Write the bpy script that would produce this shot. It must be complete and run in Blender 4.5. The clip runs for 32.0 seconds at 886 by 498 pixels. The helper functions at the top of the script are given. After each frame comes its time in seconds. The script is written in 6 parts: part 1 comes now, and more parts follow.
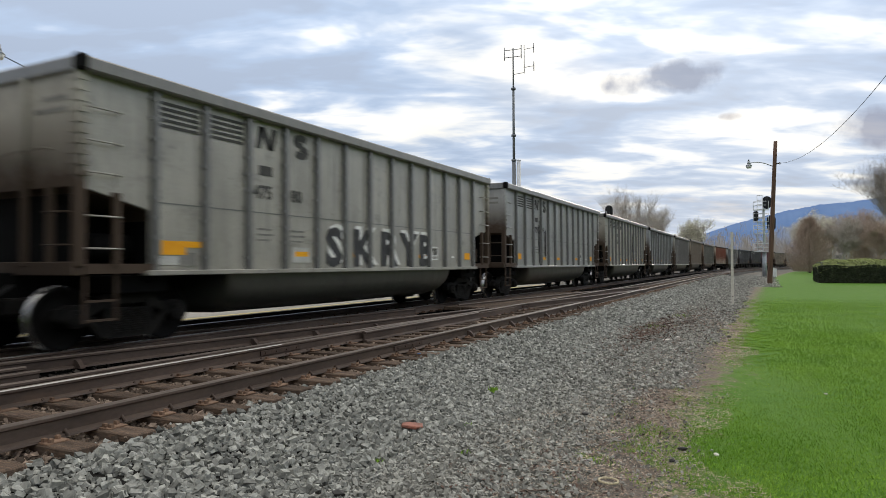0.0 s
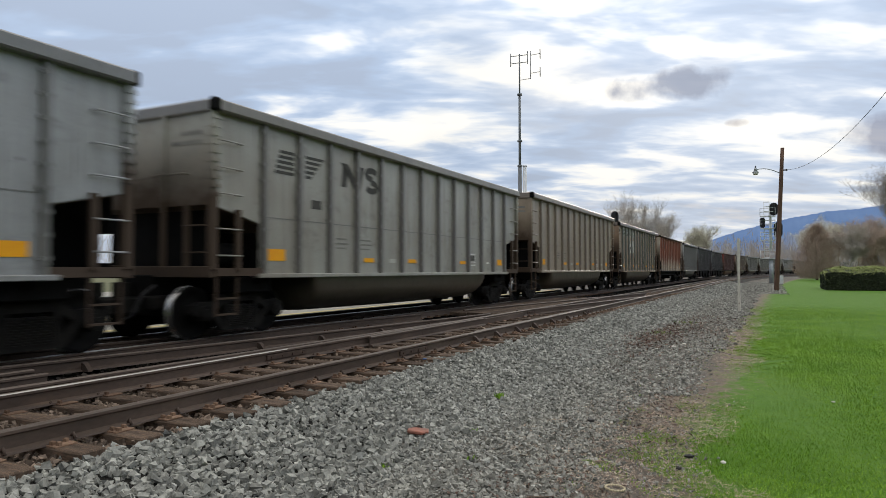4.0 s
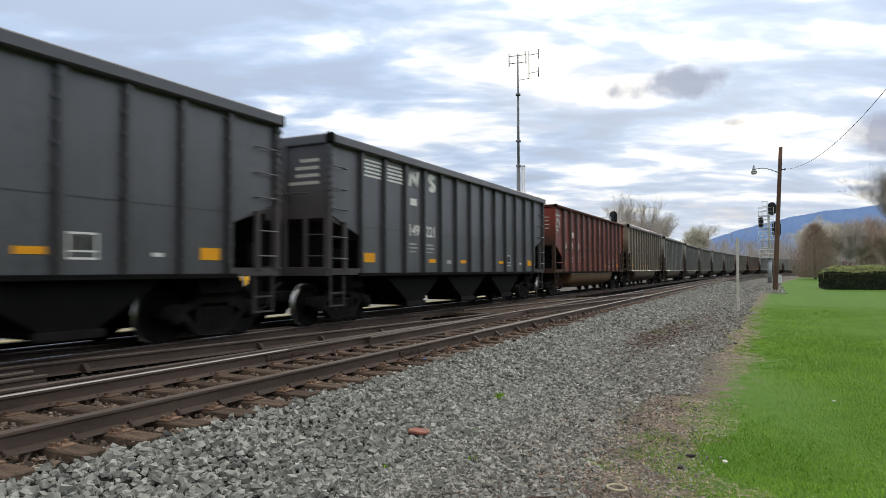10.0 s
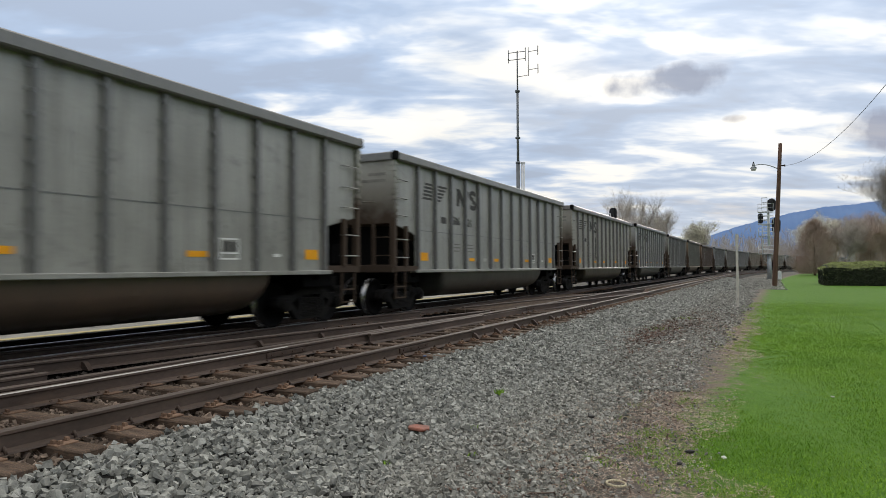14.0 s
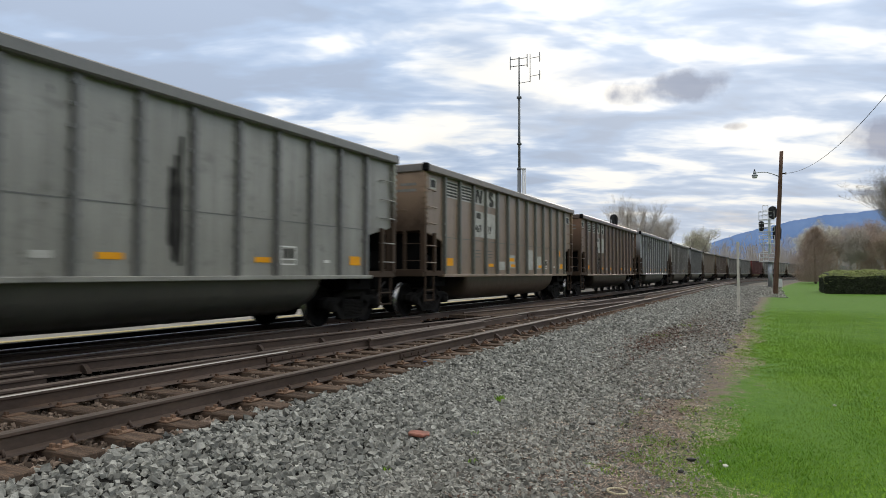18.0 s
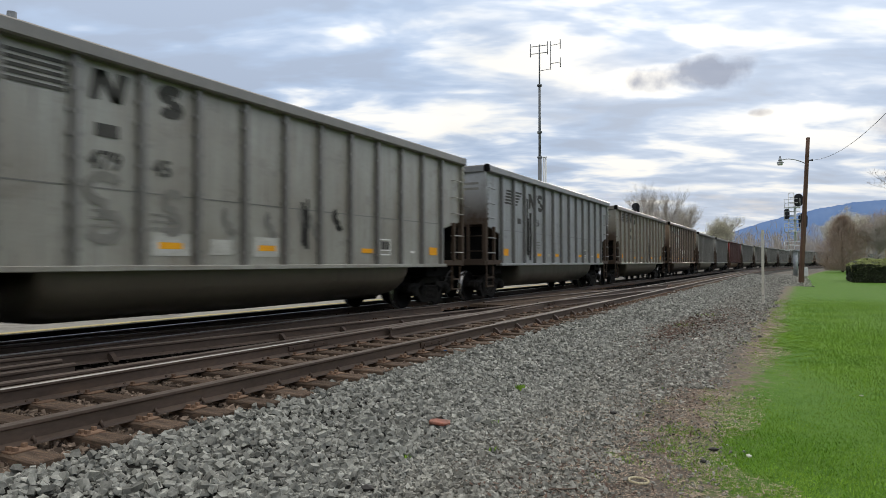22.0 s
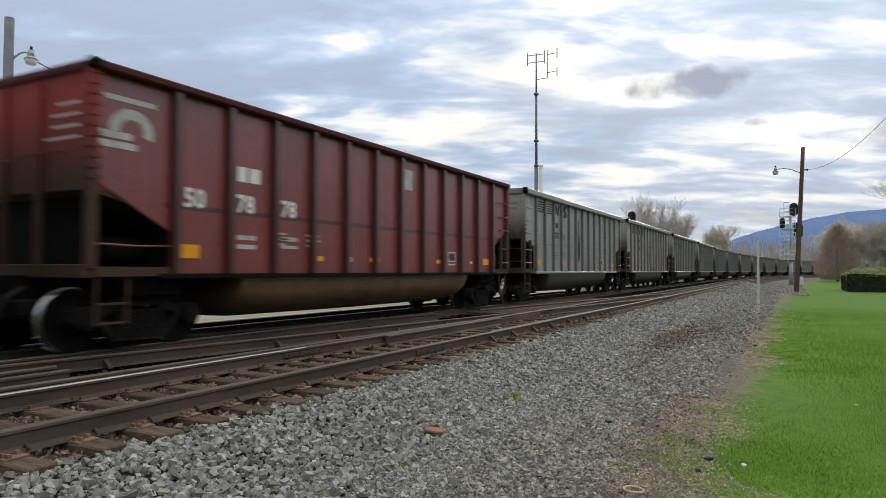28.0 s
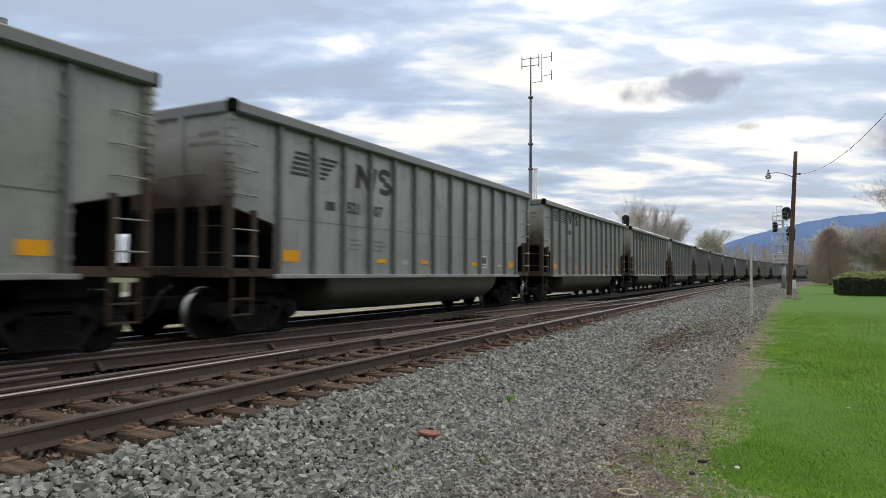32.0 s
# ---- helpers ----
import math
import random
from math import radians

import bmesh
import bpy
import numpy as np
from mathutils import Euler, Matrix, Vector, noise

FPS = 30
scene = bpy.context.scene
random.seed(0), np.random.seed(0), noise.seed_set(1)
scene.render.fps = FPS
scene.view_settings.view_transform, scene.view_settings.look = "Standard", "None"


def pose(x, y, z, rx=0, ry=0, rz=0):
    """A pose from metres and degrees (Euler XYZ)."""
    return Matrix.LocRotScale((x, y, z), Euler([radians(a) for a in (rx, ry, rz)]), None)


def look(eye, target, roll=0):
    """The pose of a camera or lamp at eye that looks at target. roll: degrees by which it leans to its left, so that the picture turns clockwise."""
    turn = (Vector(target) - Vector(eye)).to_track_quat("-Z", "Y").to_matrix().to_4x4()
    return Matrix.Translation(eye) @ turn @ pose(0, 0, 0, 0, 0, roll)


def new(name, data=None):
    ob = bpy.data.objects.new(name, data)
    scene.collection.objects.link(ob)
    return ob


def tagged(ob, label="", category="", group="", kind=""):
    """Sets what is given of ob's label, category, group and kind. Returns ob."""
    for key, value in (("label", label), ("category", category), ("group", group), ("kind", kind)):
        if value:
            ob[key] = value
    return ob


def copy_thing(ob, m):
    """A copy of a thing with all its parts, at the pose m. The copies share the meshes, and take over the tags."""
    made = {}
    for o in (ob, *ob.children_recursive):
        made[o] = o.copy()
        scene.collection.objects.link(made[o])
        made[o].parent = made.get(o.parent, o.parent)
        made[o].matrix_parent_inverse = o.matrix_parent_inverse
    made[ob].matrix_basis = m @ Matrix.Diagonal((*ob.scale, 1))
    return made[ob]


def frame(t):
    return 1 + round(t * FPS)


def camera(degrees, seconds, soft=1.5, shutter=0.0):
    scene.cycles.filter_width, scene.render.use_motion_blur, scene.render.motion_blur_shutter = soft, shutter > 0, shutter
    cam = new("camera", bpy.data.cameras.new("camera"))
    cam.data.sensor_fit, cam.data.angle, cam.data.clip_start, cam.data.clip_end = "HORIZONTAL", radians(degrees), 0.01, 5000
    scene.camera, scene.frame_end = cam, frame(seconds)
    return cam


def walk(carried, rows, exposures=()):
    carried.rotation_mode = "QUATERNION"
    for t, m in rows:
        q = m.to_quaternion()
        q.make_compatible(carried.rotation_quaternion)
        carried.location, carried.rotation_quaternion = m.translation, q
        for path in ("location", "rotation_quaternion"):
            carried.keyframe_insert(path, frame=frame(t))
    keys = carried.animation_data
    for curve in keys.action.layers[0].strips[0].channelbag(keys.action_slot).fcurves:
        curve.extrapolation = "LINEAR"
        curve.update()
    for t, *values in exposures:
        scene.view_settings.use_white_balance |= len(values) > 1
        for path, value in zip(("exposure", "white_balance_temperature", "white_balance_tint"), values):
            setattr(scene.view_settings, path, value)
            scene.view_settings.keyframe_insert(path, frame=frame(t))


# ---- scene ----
# world: x runs along the railway away from the camera, y to its left, z up; z = 0 is the top of the rails
cam = camera(67.9, 32.0, soft=0.6, shutter=0.28)
# seconds, heading to the left of the track, upward tilt, lean (degrees), eye (metres)
PATH = [
    (0, 26.10, 1.38, -0.30, 0.000, 0.000, 1.200), (0.5, 26.20, 1.55, -0.18, -0.009, 0.000, 1.202), (1, 26.28, 1.70, -0.20, -0.006, 0.004, 1.205),
    (1.5, 26.34, 1.78, -0.10, -0.005, 0.012, 1.200), (2, 26.42, 1.79, -0.03, -0.015, 0.008, 1.203), (2.5, 26.52, 1.86, -0.13, -0.012, 0.007, 1.203),
    (3, 26.59, 1.85, -0.22, -0.011, 0.005, 1.203), (3.5, 26.70, 1.85, -0.09, -0.018, 0.004, 1.206), (5.5, 25.86, 1.77, 0.23, -0.018, 0.020, 1.197),
    (6, 25.96, 1.89, 0.01, -0.005, 0.012, 1.201), (6.5, 26.05, 2.04, -0.09, -0.013, 0.005, 1.202), (7, 26.08, 2.00, -0.02, -0.016, 0.012, 1.202),
    (7.5, 26.41, 2.07, -0.09, 0.002, 0.017, 1.201), (8, 26.34, 2.09, -0.04, -0.030, 0.024, 1.201), (8.5, 26.35, 2.06, 0.11, -0.021, 0.026, 1.200),
    (9, 26.42, 1.96, -0.02, -0.018, 0.022, 1.203), (9.5, 26.37, 1.85, -0.06, -0.026, 0.023, 1.202), (10, 26.44, 1.85, -0.15, -0.015, 0.029, 1.200),
    (10.5, 26.42, 1.81, -0.10, -0.026, 0.027, 1.204), (11, 26.40, 1.73, 0.04, -0.034, 0.028, 1.204), (11.5, 26.21, 1.68, 0.04, -0.028, 0.026, 1.206),
    (12, 26.30, 1.69, -0.04, -0.010, 0.023, 1.203), (12.5, 26.32, 1.68, 0.11, -0.017, 0.021, 1.204), (13, 26.25, 1.54, -0.03, -0.021, 0.021, 1.200),
    (13.5, 26.43, 1.59, -0.33, -0.013, 0.012, 1.200), (14, 26.42, 1.58, -0.28, -0.024, 0.021, 1.203), (14.5, 26.48, 1.62, -0.04, -0.024, 0.020, 1.200),
    (16.5, 26.05, 2.09, -0.04, -0.024, 0.018, 1.204), (17, 26.17, 2.19, -0.17, -0.016, 0.010, 1.201), (17.5, 26.41, 2.12, 0.15, -0.015, 0.021, 1.199),
    (18, 26.47, 2.06, 0.12, -0.017, 0.034, 1.201), (18.5, 26.42, 2.32, -0.09, -0.025, 0.031, 1.197), (19, 27.06, 1.67, 0.28, -0.011, 0.020, 1.198),
    (19.5, 27.60, 1.04, 0.40, -0.015, 0.019, 1.195), (20, 27.53, 0.41, 0.85, -0.021, 0.040, 1.195), (20.5, 27.69, 0.59, 0.51, -0.011, 0.035, 1.194),
    (21, 27.76, 0.96, 0.44, -0.018, 0.031, 1.196), (21.5, 27.99, 1.04, 0.46, -0.016, 0.029, 1.200), (22, 28.23, 1.14, -0.02, -0.014, 0.034, 1.198),
    (22.5, 28.33, 1.17, -0.10, -0.015, 0.024, 1.200), (23, 28.32, 1.18, 0.17, -0.025, 0.031, 1.200), (23.5, 27.68, 1.29, 0.21, -0.025, 0.040, 1.200),
    (24, 27.31, 1.51, 0.39, -0.019, 0.039, 1.201), (24.5, 27.24, 1.59, 0.20, -0.021, 0.037, 1.205), (25, 27.59, 1.71, -0.05, -0.006, 0.031, 1.200),
    (25.5, 27.68, 1.75, -0.09, -0.014, 0.033, 1.205), (27.5, 27.87, 1.81, 0.15, -0.017, 0.037, 1.205), (28, 27.92, 1.80, 0.23, -0.022, 0.027, 1.201),
    (28.5, 27.92, 1.80, 0.41, -0.019, 0.040, 1.199), (29, 27.83, 1.82, 0.46, -0.027, 0.039, 1.200), (29.5, 27.72, 1.85, 0.34, -0.028, 0.035, 1.204),
    (30, 27.73, 1.93, 0.25, -0.027, 0.031, 1.204), (30.5, 27.61, 1.96, 0.49, -0.026, 0.029, 1.202), (31, 27.56, 1.95, 0.47, -0.022, 0.041, 1.201),
    (31.5, 27.34, 1.96, 0.54, -0.024, 0.036, 1.204), (32, 27.42, 2.06, 0.35, -0.020, 0.030, 1.196),
]


def aim(yaw, tilt, lean, x, y, z):
    a, b = radians(yaw), radians(tilt)
    way = Vector((math.cos(b) * math.cos(a), math.cos(b) * math.sin(a), math.sin(b)))
    eye = Vector((x, y, z))
    return look(eye, eye + way * 10, lean)


walk(cam, [(row[0], aim(*row[1:])) for row in PATH], exposures=[(0, 0.06), (1, 0.0), (9, 0.0), (10, 0.17), (11, 0.22), (12, 0.1), (13, 0.0), (28, 0.0), (29, 0.12), (30, 0.0), (32, 0.0)])

# ---- light ----
SUN_AZ, SUN_EL = radians(3.0), radians(13.0)   # the sun stands low behind cloud, ahead along the railway


def make_world():
    w = bpy.data.worlds.new("overcast_evening_sky")
    scene.world = w
    w.use_nodes = True
    nt = w.node_tree
    nt.nodes.clear()
    N, L = nt.nodes.new, nt.links.new

    def math_node(op, a, b=None, c=None):
        n = N("ShaderNodeMath")
        n.operation = op
        for i, v in enumerate((a, b, c)):
            if v is None:
                continue
            if isinstance(v, (int, float)):
                n.inputs[i].default_value = v
            else:
                L(v, n.inputs[i])
        return n.outputs[0]

    def mixed(fac, a, b):
        n = N("ShaderNodeMix")
        n.data_type = "RGBA"
        for sock, v in ((n.inputs[0], fac), (n.inputs[6], a), (n.inputs[7], b)):
            if isinstance(v, (int, float)):
                sock.default_value = v
            elif isinstance(v, tuple):
                sock.default_value = (*v, 1)
            else:
                L(v, sock)
        return n.outputs[2]

    tc = N("ShaderNodeTexCoord")
    sep = N("ShaderNodeSeparateXYZ")
    L(tc.outputs["Generated"], sep.inputs[0])
    dx, dy, dz = sep.outputs
    up = math_node("MAXIMUM", dz, 0.0)
    den = math_node("ADD", up, 0.17)
    # the cloud sheet in plan: first axis away along the valley, second across it
    va = radians(25.0)
    ahead = math_node("ADD", math_node("MULTIPLY", dx, math.cos(va)), math_node("MULTIPLY", dy, math.sin(va)))
    across = math_node("SUBTRACT", math_node("MULTIPLY", dy, math.cos(va)), math_node("MULTIPLY", dx, math.sin(va)))
    comb = N("ShaderNodeCombineXYZ")
    L(math_node("DIVIDE", ahead, den), comb.inputs[0])
    L(math_node("DIVIDE", across, den), comb.inputs[1])

    def cloud_noise(scale, detail, rough, shift, stretch=(1, 1, 1), turn=0.0, distort=0.0):
        m = N("ShaderNodeMapping")
        m.inputs["Location"].default_value = shift
        m.inputs["Rotation"].default_value = (0, 0, turn)
        m.inputs["Scale"].default_value = stretch
        L(comb.outputs[0], m.inputs[0])
        n = N("ShaderNodeTexNoise")
        n.inputs["Scale"].default_value = scale
        n.inputs["Detail"].default_value = detail
        n.inputs["Roughness"].default_value = rough
        n.inputs["Distortion"].default_value = distort
        L(m.outputs[0], n.inputs["Vector"])
        return n.outputs[0]

    def ramp(v, stops):
        r = N("ShaderNodeValToRGB")
        e = r.color_ramp.elements
        while len(e) < len(stops):
            e.new(0.5)
        for el, (p, c) in zip(e, stops):
            el.position = p
            el.color = (*c, 1) if isinstance(c, tuple) else (c, c, c, 1)
        L(v, r.inputs[0])
        return r.outputs[0]

    # thick streaky cloud: wide banks, streaks, then wisps
    bank = cloud_noise(1.5, 3, 0.5, (1.4, 3.3, 8.0), (1.0, 0.62, 1), 0.0, 0.25)
    streak = cloud_noise(3.5, 4, 0.5, (4.6, 1.2, 9.0), (1.25, 0.6, 1), 0.06, 0.3)
    wisp = cloud_noise(7.0, 4, 0.5, (1.3, 5.2, 1.0), (1.2, 0.6, 1), 0.1, 0.3)
    body = math_node("ADD", math_node("ADD", math_node("MULTIPLY", bank, 0.34), math_node("MULTIPLY", streak, 0.50)), math_node("MULTIPLY", wisp, 0.16))
    # thicker towards the north
    body = math_node("ADD", body, math_node("MULTIPLY", math_node("MAXIMUM", math_node("SUBTRACT", dy, 0.45), 0.0), 0.14))
    cloud = ramp(body, [(0.425, (1.06, 1.04, 0.99)), (0.462, (0.86, 0.90, 0.95)), (0.50, (0.58, 0.68, 0.84)), (0.54, (0.46, 0.57, 0.75)), (0.60, (0.42, 0.50, 0.64))])
    # blue gaps of clear sky
    gap = ramp(cloud_noise(1.25, 5, 0.55, (7.7, 2.0, 3.0), (1, 0.7, 1), 0.5), [(0.52, 0.0), (0.66, 0.2)])
    sky = N("ShaderNodeTexSky")
    sky.sky_type = "NISHITA"
    sky.sun_disc = False
    sky.sun_elevation = SUN_EL
    sky.sun_rotation = radians(90) - SUN_AZ
    skyc = N("ShaderNodeMix")
    skyc.data_type = "RGBA"
    skyc.blend_type = "MULTIPLY"
    skyc.inputs[0].default_value = 1.0
    L(sky.outputs[0], skyc.inputs[6])
    skyc.inputs[7].default_value = (0.06, 0.06, 0.06, 1)
    over = mixed(gap, cloud, skyc.outputs[2])
    # glow of the veiled sun
    s = (math.cos(SUN_EL) * math.cos(SUN_AZ), math.cos(SUN_EL) * math.sin(SUN_AZ), math.sin(SUN_EL))
    dot = N("ShaderNodeVectorMath")
    dot.operation = "DOT_PRODUCT"
    L(tc.outputs["Generated"], dot.inputs[0])
    dot.inputs[1].default_value = s
    near_sun = math_node("POWER", math_node("MAXIMUM", dot.outputs["Value"], 0.0), 28.0)
    wide = math_node("POWER", math_node("MAXIMUM", dot.outputs["Value"], 0.0), 4.0)
    # an overcast sky is brightest overhead
    gain = math_node("ADD", math_node("ADD", 0.74, math_node("MULTIPLY", up, 1.1)), math_node("ADD", math_node("MULTIPLY", near_sun, 0.08), math_node("MULTIPLY", wide, 0.03)))
    lit = N("ShaderNodeMix")
    lit.data_type = "RGBA"
    lit.blend_type = "MULTIPLY"
    lit.inputs[0].default_value = 1.0
    L(over, lit.inputs[6])
    L(gain, lit.inputs[7])
    warm = mixed(math_node("MULTIPLY", near_sun, 0.15), lit.outputs[2], (1.05, 0.98, 0.86))
    # pale band above the horizon
    low = ramp(up, [(0.0, 0.4), (0.13, 0.0)])
    final = mixed(low, warm, (0.86, 0.88, 0.92))
    # two low dark puffs drifting before the rest
    for az, el, wid, tall, dark in ((6.9, 14.9, 0.085, 0.025, (0.36, 0.39, 0.48)), (-7.6, 9.8, 0.07, 0.030, (0.33, 0.35, 0.44)), (2.2, 11.6, 0.018, 0.008, (0.55, 0.52, 0.52))):
        ca, ea = radians(az), radians(el)
        right = (math.sin(ca), -math.cos(ca), 0.0)
        above = (-math.sin(ea) * math.cos(ca), -math.sin(ea) * math.sin(ca), math.cos(ea))
        sides = []
        for axis, size in ((right, wid), (above, tall)):
            d = N("ShaderNodeVectorMath")
            d.operation = "DOT_PRODUCT"
            L(tc.outputs["Generated"], d.inputs[0])
            d.inputs[1].default_value = axis
            v = math_node("DIVIDE", d.outputs["Value"], size)
            sides.append(math_node("MULTIPLY", v, v))
        puff = N("ShaderNodeTexNoise")
        puff.inputs["Scale"].default_value, puff.inputs["Detail"].default_value = 17.0, 5.0
        L(tc.outputs["Generated"], puff.inputs["Vector"])
        r2 = math_node("ADD", math_node("ADD", sides[0], sides[1]), math_node("MULTIPLY", math_node("SUBTRACT", puff.outputs[0], 0.5), 3.0))
        front = math_node("GREATER_THAN", dx, 0.0)
        mask = math_node("MULTIPLY", ramp(r2, [(0.3, 0.8), (0.95, 0.0)]), front)
        final = mixed(mask, final, dark)
    # thick even cloud overhead
    final = mixed(ramp(up, [(0.46, 0.0), (0.72, 0.85)]), final, (1.33, 1.28, 1.19))
    # dimmer on the side away from the sun
    dim = N("ShaderNodeMix")
    dim.data_type = "RGBA"
    dim.blend_type = "MULTIPLY"
    dim.inputs[0].default_value = 1.0
    L(final, dim.inputs[6])
    L(math_node("ADD", 1.0, math_node("MULTIPLY", math_node("MINIMUM", math_node("ADD", dx, 0.1), 0.0), 0.28)), dim.inputs[7])
    bg = N("ShaderNodeBackground")
    L(dim.outputs[2], bg.inputs[0])
    bg.inputs[1].default_value = 1.0
    out = N("ShaderNodeOutputWorld")
    L(bg.outputs[0], out.inputs[0])


make_world()
sun_data = bpy.data.lights.new("sun", "SUN")
sun_data.energy, sun_data.angle, sun_data.color = 0.7, radians(14), (1.0, 0.93, 0.82)
sun = new("sun", sun_data)
sun.matrix_basis = look((0, 0, 0), (-math.cos(SUN_EL) * math.cos(SUN_AZ), -math.cos(SUN_EL) * math.sin(SUN_AZ), -math.sin(SUN_EL)))


# ---- materials ----
def lin(r, g, b):
    """sRGB 0..255 to linear."""
    return tuple((v / 255 / 12.92) if v < 10 else (((v / 255) + 0.055) / 1.055) ** 2.4 for v in (r, g, b))


class Nodes:
    """A small helper round one material's node tree."""

    def __init__(self, name):
        self.mat = bpy.data.materials.new(name)
        self.mat.use_nodes = True
        self.nt = self.mat.node_tree
        self.bsdf = self.nt.nodes["Principled BSDF"]

    def add(self, kind, **inputs):
        n = self.nt.nodes.new(kind)
        for k, v in inputs.items():
            self.put(n.inputs[k], v)
        return n

    def put(self, sock, v):
        if isinstance(v, bpy.types.NodeSocket):
            self.nt.links.new(v, sock)
        elif isinstance(v, tuple) and len(v) == 3 and sock.type == "RGBA":
            sock.default_value = (*v, 1)
        else:
            sock.default_value = v

    def coords(self, space="Object", scale=(1, 1, 1), shift=(0, 0, 0)):
        tc = self.add("ShaderNodeTexCoord")
        m = self.add("ShaderNodeMapping")
        self.put(m.inputs["Vector"], tc.outputs[space])
        m.inputs["Scale"].default_value = scale
        m.inputs["Location"].default_value = shift
        return m.outputs[0]

    def noise(self, vec, scale, detail=4.0, rough=0.55):
        n = self.add("ShaderNodeTexNoise")
        self.put(n.inputs["Vector"], vec)
        n.inputs["Scale"].default_value, n.inputs["Detail"].default_value, n.inputs["Roughness"].default_value = scale, detail, rough
        return n.outputs[0]

    def ramp(self, v, stops):
        r = self.add("ShaderNodeValToRGB")
        e = r.color_ramp.elements
        while len(e) < len(stops):
            e.new(0.5)
        for el, (p, c) in zip(e, stops):
            el.position = p
            el.color = (*c, 1) if isinstance(c, tuple) else (c, c, c, 1)
        self.put(r.inputs[0], v)
        return r.outputs[0]

    def mix(self, fac, a, b, blend="MIX"):
        n = self.add("ShaderNodeMix")
        n.data_type = "RGBA"
        n.blend_type = blend
        self.put(n.inputs[0], fac)
        self.put(n.inputs[6], a)
        self.put(n.inputs[7], b)
        return n.outputs[2]

    def math(self, op, a, b=0.0):
        n = self.add("ShaderNodeMath")
        n.operation = op
        self.put(n.inputs[0], a)
        self.put(n.inputs[1], b)
        return n.outputs[0]

    def bump(self, height, strength, dist):
        n = self.add("ShaderNodeBump")
        n.inputs["Strength"].default_value, n.inputs["Distance"].default_value = strength, dist
        self.put(n.inputs["Height"], height)
        self.put(self.bsdf.inputs["Normal"], n.outputs[0])

    def done(self, colour, rough=0.7, metal=0.0, spec=0.5):
        self.put(self.bsdf.inputs["Base Color"], colour)
        self.put(self.bsdf.inputs["Roughness"], rough)
        self.put(self.bsdf.inputs["Metallic"], metal)
        self.put(self.bsdf.inputs["Specular IOR Level"], spec)
        return self.mat


def surface(name, c1, c2, big=1.0, small=20.0, rough=0.7, metal=0.0, bump=0.3, dist=0.01, stretch=(1, 1, 1), spec=0.4, dirt=None, dirt_at=0.6, island=0.0, random_tone=0.0):
    """A two-scale noisy surface: large blotches between c1 and c2, fine grain, optional dirt in patches."""
    k = Nodes(name)
    v = k.coords("Object", stretch)
    a = k.noise(v, big, 5)
    b = k.noise(v, small, 4)
    col = k.mix(k.ramp(a, [(0.3, 0.0), (0.7, 1.0)]), c1, c2)
    col = k.mix(0.55, col, k.ramp(b, [(0.25, 0.35), (0.75, 0.68)]), "OVERLAY")
    if dirt:
        col = k.mix(k.ramp(k.noise(v, big * 2.7, 6, 0.65), [(dirt_at - 0.08, 0.0), (dirt_at + 0.1, 0.9)]), col, dirt)
    if island:
        g = k.add("ShaderNodeNewGeometry")
        col = k.mix(island, col, k.ramp(g.outputs["Random Per Island"], [(0.0, 0.2), (1.0, 0.8)]), "OVERLAY")
    if random_tone:
        o = k.add("ShaderNodeObjectInfo")
        col = k.mix(random_tone, col, k.ramp(o.outputs["Random"], [(0.0, 0.2), (1.0, 0.8)]), "OVERLAY")
    k.bump(b, bump, dist)
    return k.done(col, rough, metal, spec)


RAIL_STEEL = surface("rusty_rail_steel", lin(98, 84, 75), lin(67, 56, 49), 1.5, 30, 0.6, 0.0, 0.3, 0.003, (0.4, 1, 1), 0.35, lin(96, 79, 66), 0.62)
RAIL_TOP = surface("worn_rail_head", lin(180, 178, 174), lin(146, 143, 138), 2, 40, 0.34, 0.85, 0.1, 0.001, (0.15, 1, 1))
WHEEL_TREAD = surface("worn_wheel_tread", lin(176, 175, 174), lin(132, 130, 128), 5, 40, 0.25, 0.85, 0.1, 0.001)
RAIL_DULL = surface("dull_rail_head", lin(104, 92, 83), lin(78, 68, 61), 2, 40, 0.55, 0.0, 0.15, 0.001, (0.15, 1, 1), 0.35)
TIE = surface("weathered_tie_timber", lin(98, 84, 72), lin(66, 55, 48), 3, 45, 0.9, 0.0, 0.6, 0.01, (6, 0.7, 3), 0.2, lin(120, 98, 80), 0.6, random_tone=0.5)
PLATE = surface("rusty_tie_plate", lin(132, 108, 90), lin(100, 79, 65), 6, 60, 0.85, 0.0, 0.4, 0.004, spec=0.2, random_tone=0.4)
SPIKE = surface("rusty_fastening", lin(84, 68, 58), lin(56, 46, 40), 8, 60, 0.8, 0.0, 0.3, 0.003)
STONE = surface("grey_crushed_stone", lin(160, 160, 153), lin(112, 113, 108), 14, 45, 0.9, 0.0, 0.6, 0.008, spec=0.2, island=0.75)
FINE_STONE = surface("fine_grey_gravel", lin(160, 159, 151), lin(112, 111, 105), 9, 50, 0.95, 0.0, 0.6, 0.006, spec=0.2, island=0.85)
FOUL_STONE = surface("rust_stained_ballast", lin(136, 120, 106), lin(92, 80, 70), 2.2, 30, 0.95, 0.0, 0.5, 0.006, spec=0.2, island=0.9)
BLACKISH_STONE = surface("oil_blackened_ballast", lin(66, 60, 54), lin(36, 33, 31), 9, 40, 0.9, 0.0, 0.5, 0.006, spec=0.15, island=0.8)
# Bed is near black so gaps between the stones read as shaded.
BED = surface("dark_ballast_bed", lin(34, 33, 30), lin(20, 19, 18), 1.5, 24, 0.95, 0.0, 0.9, 0.03, spec=0.2)
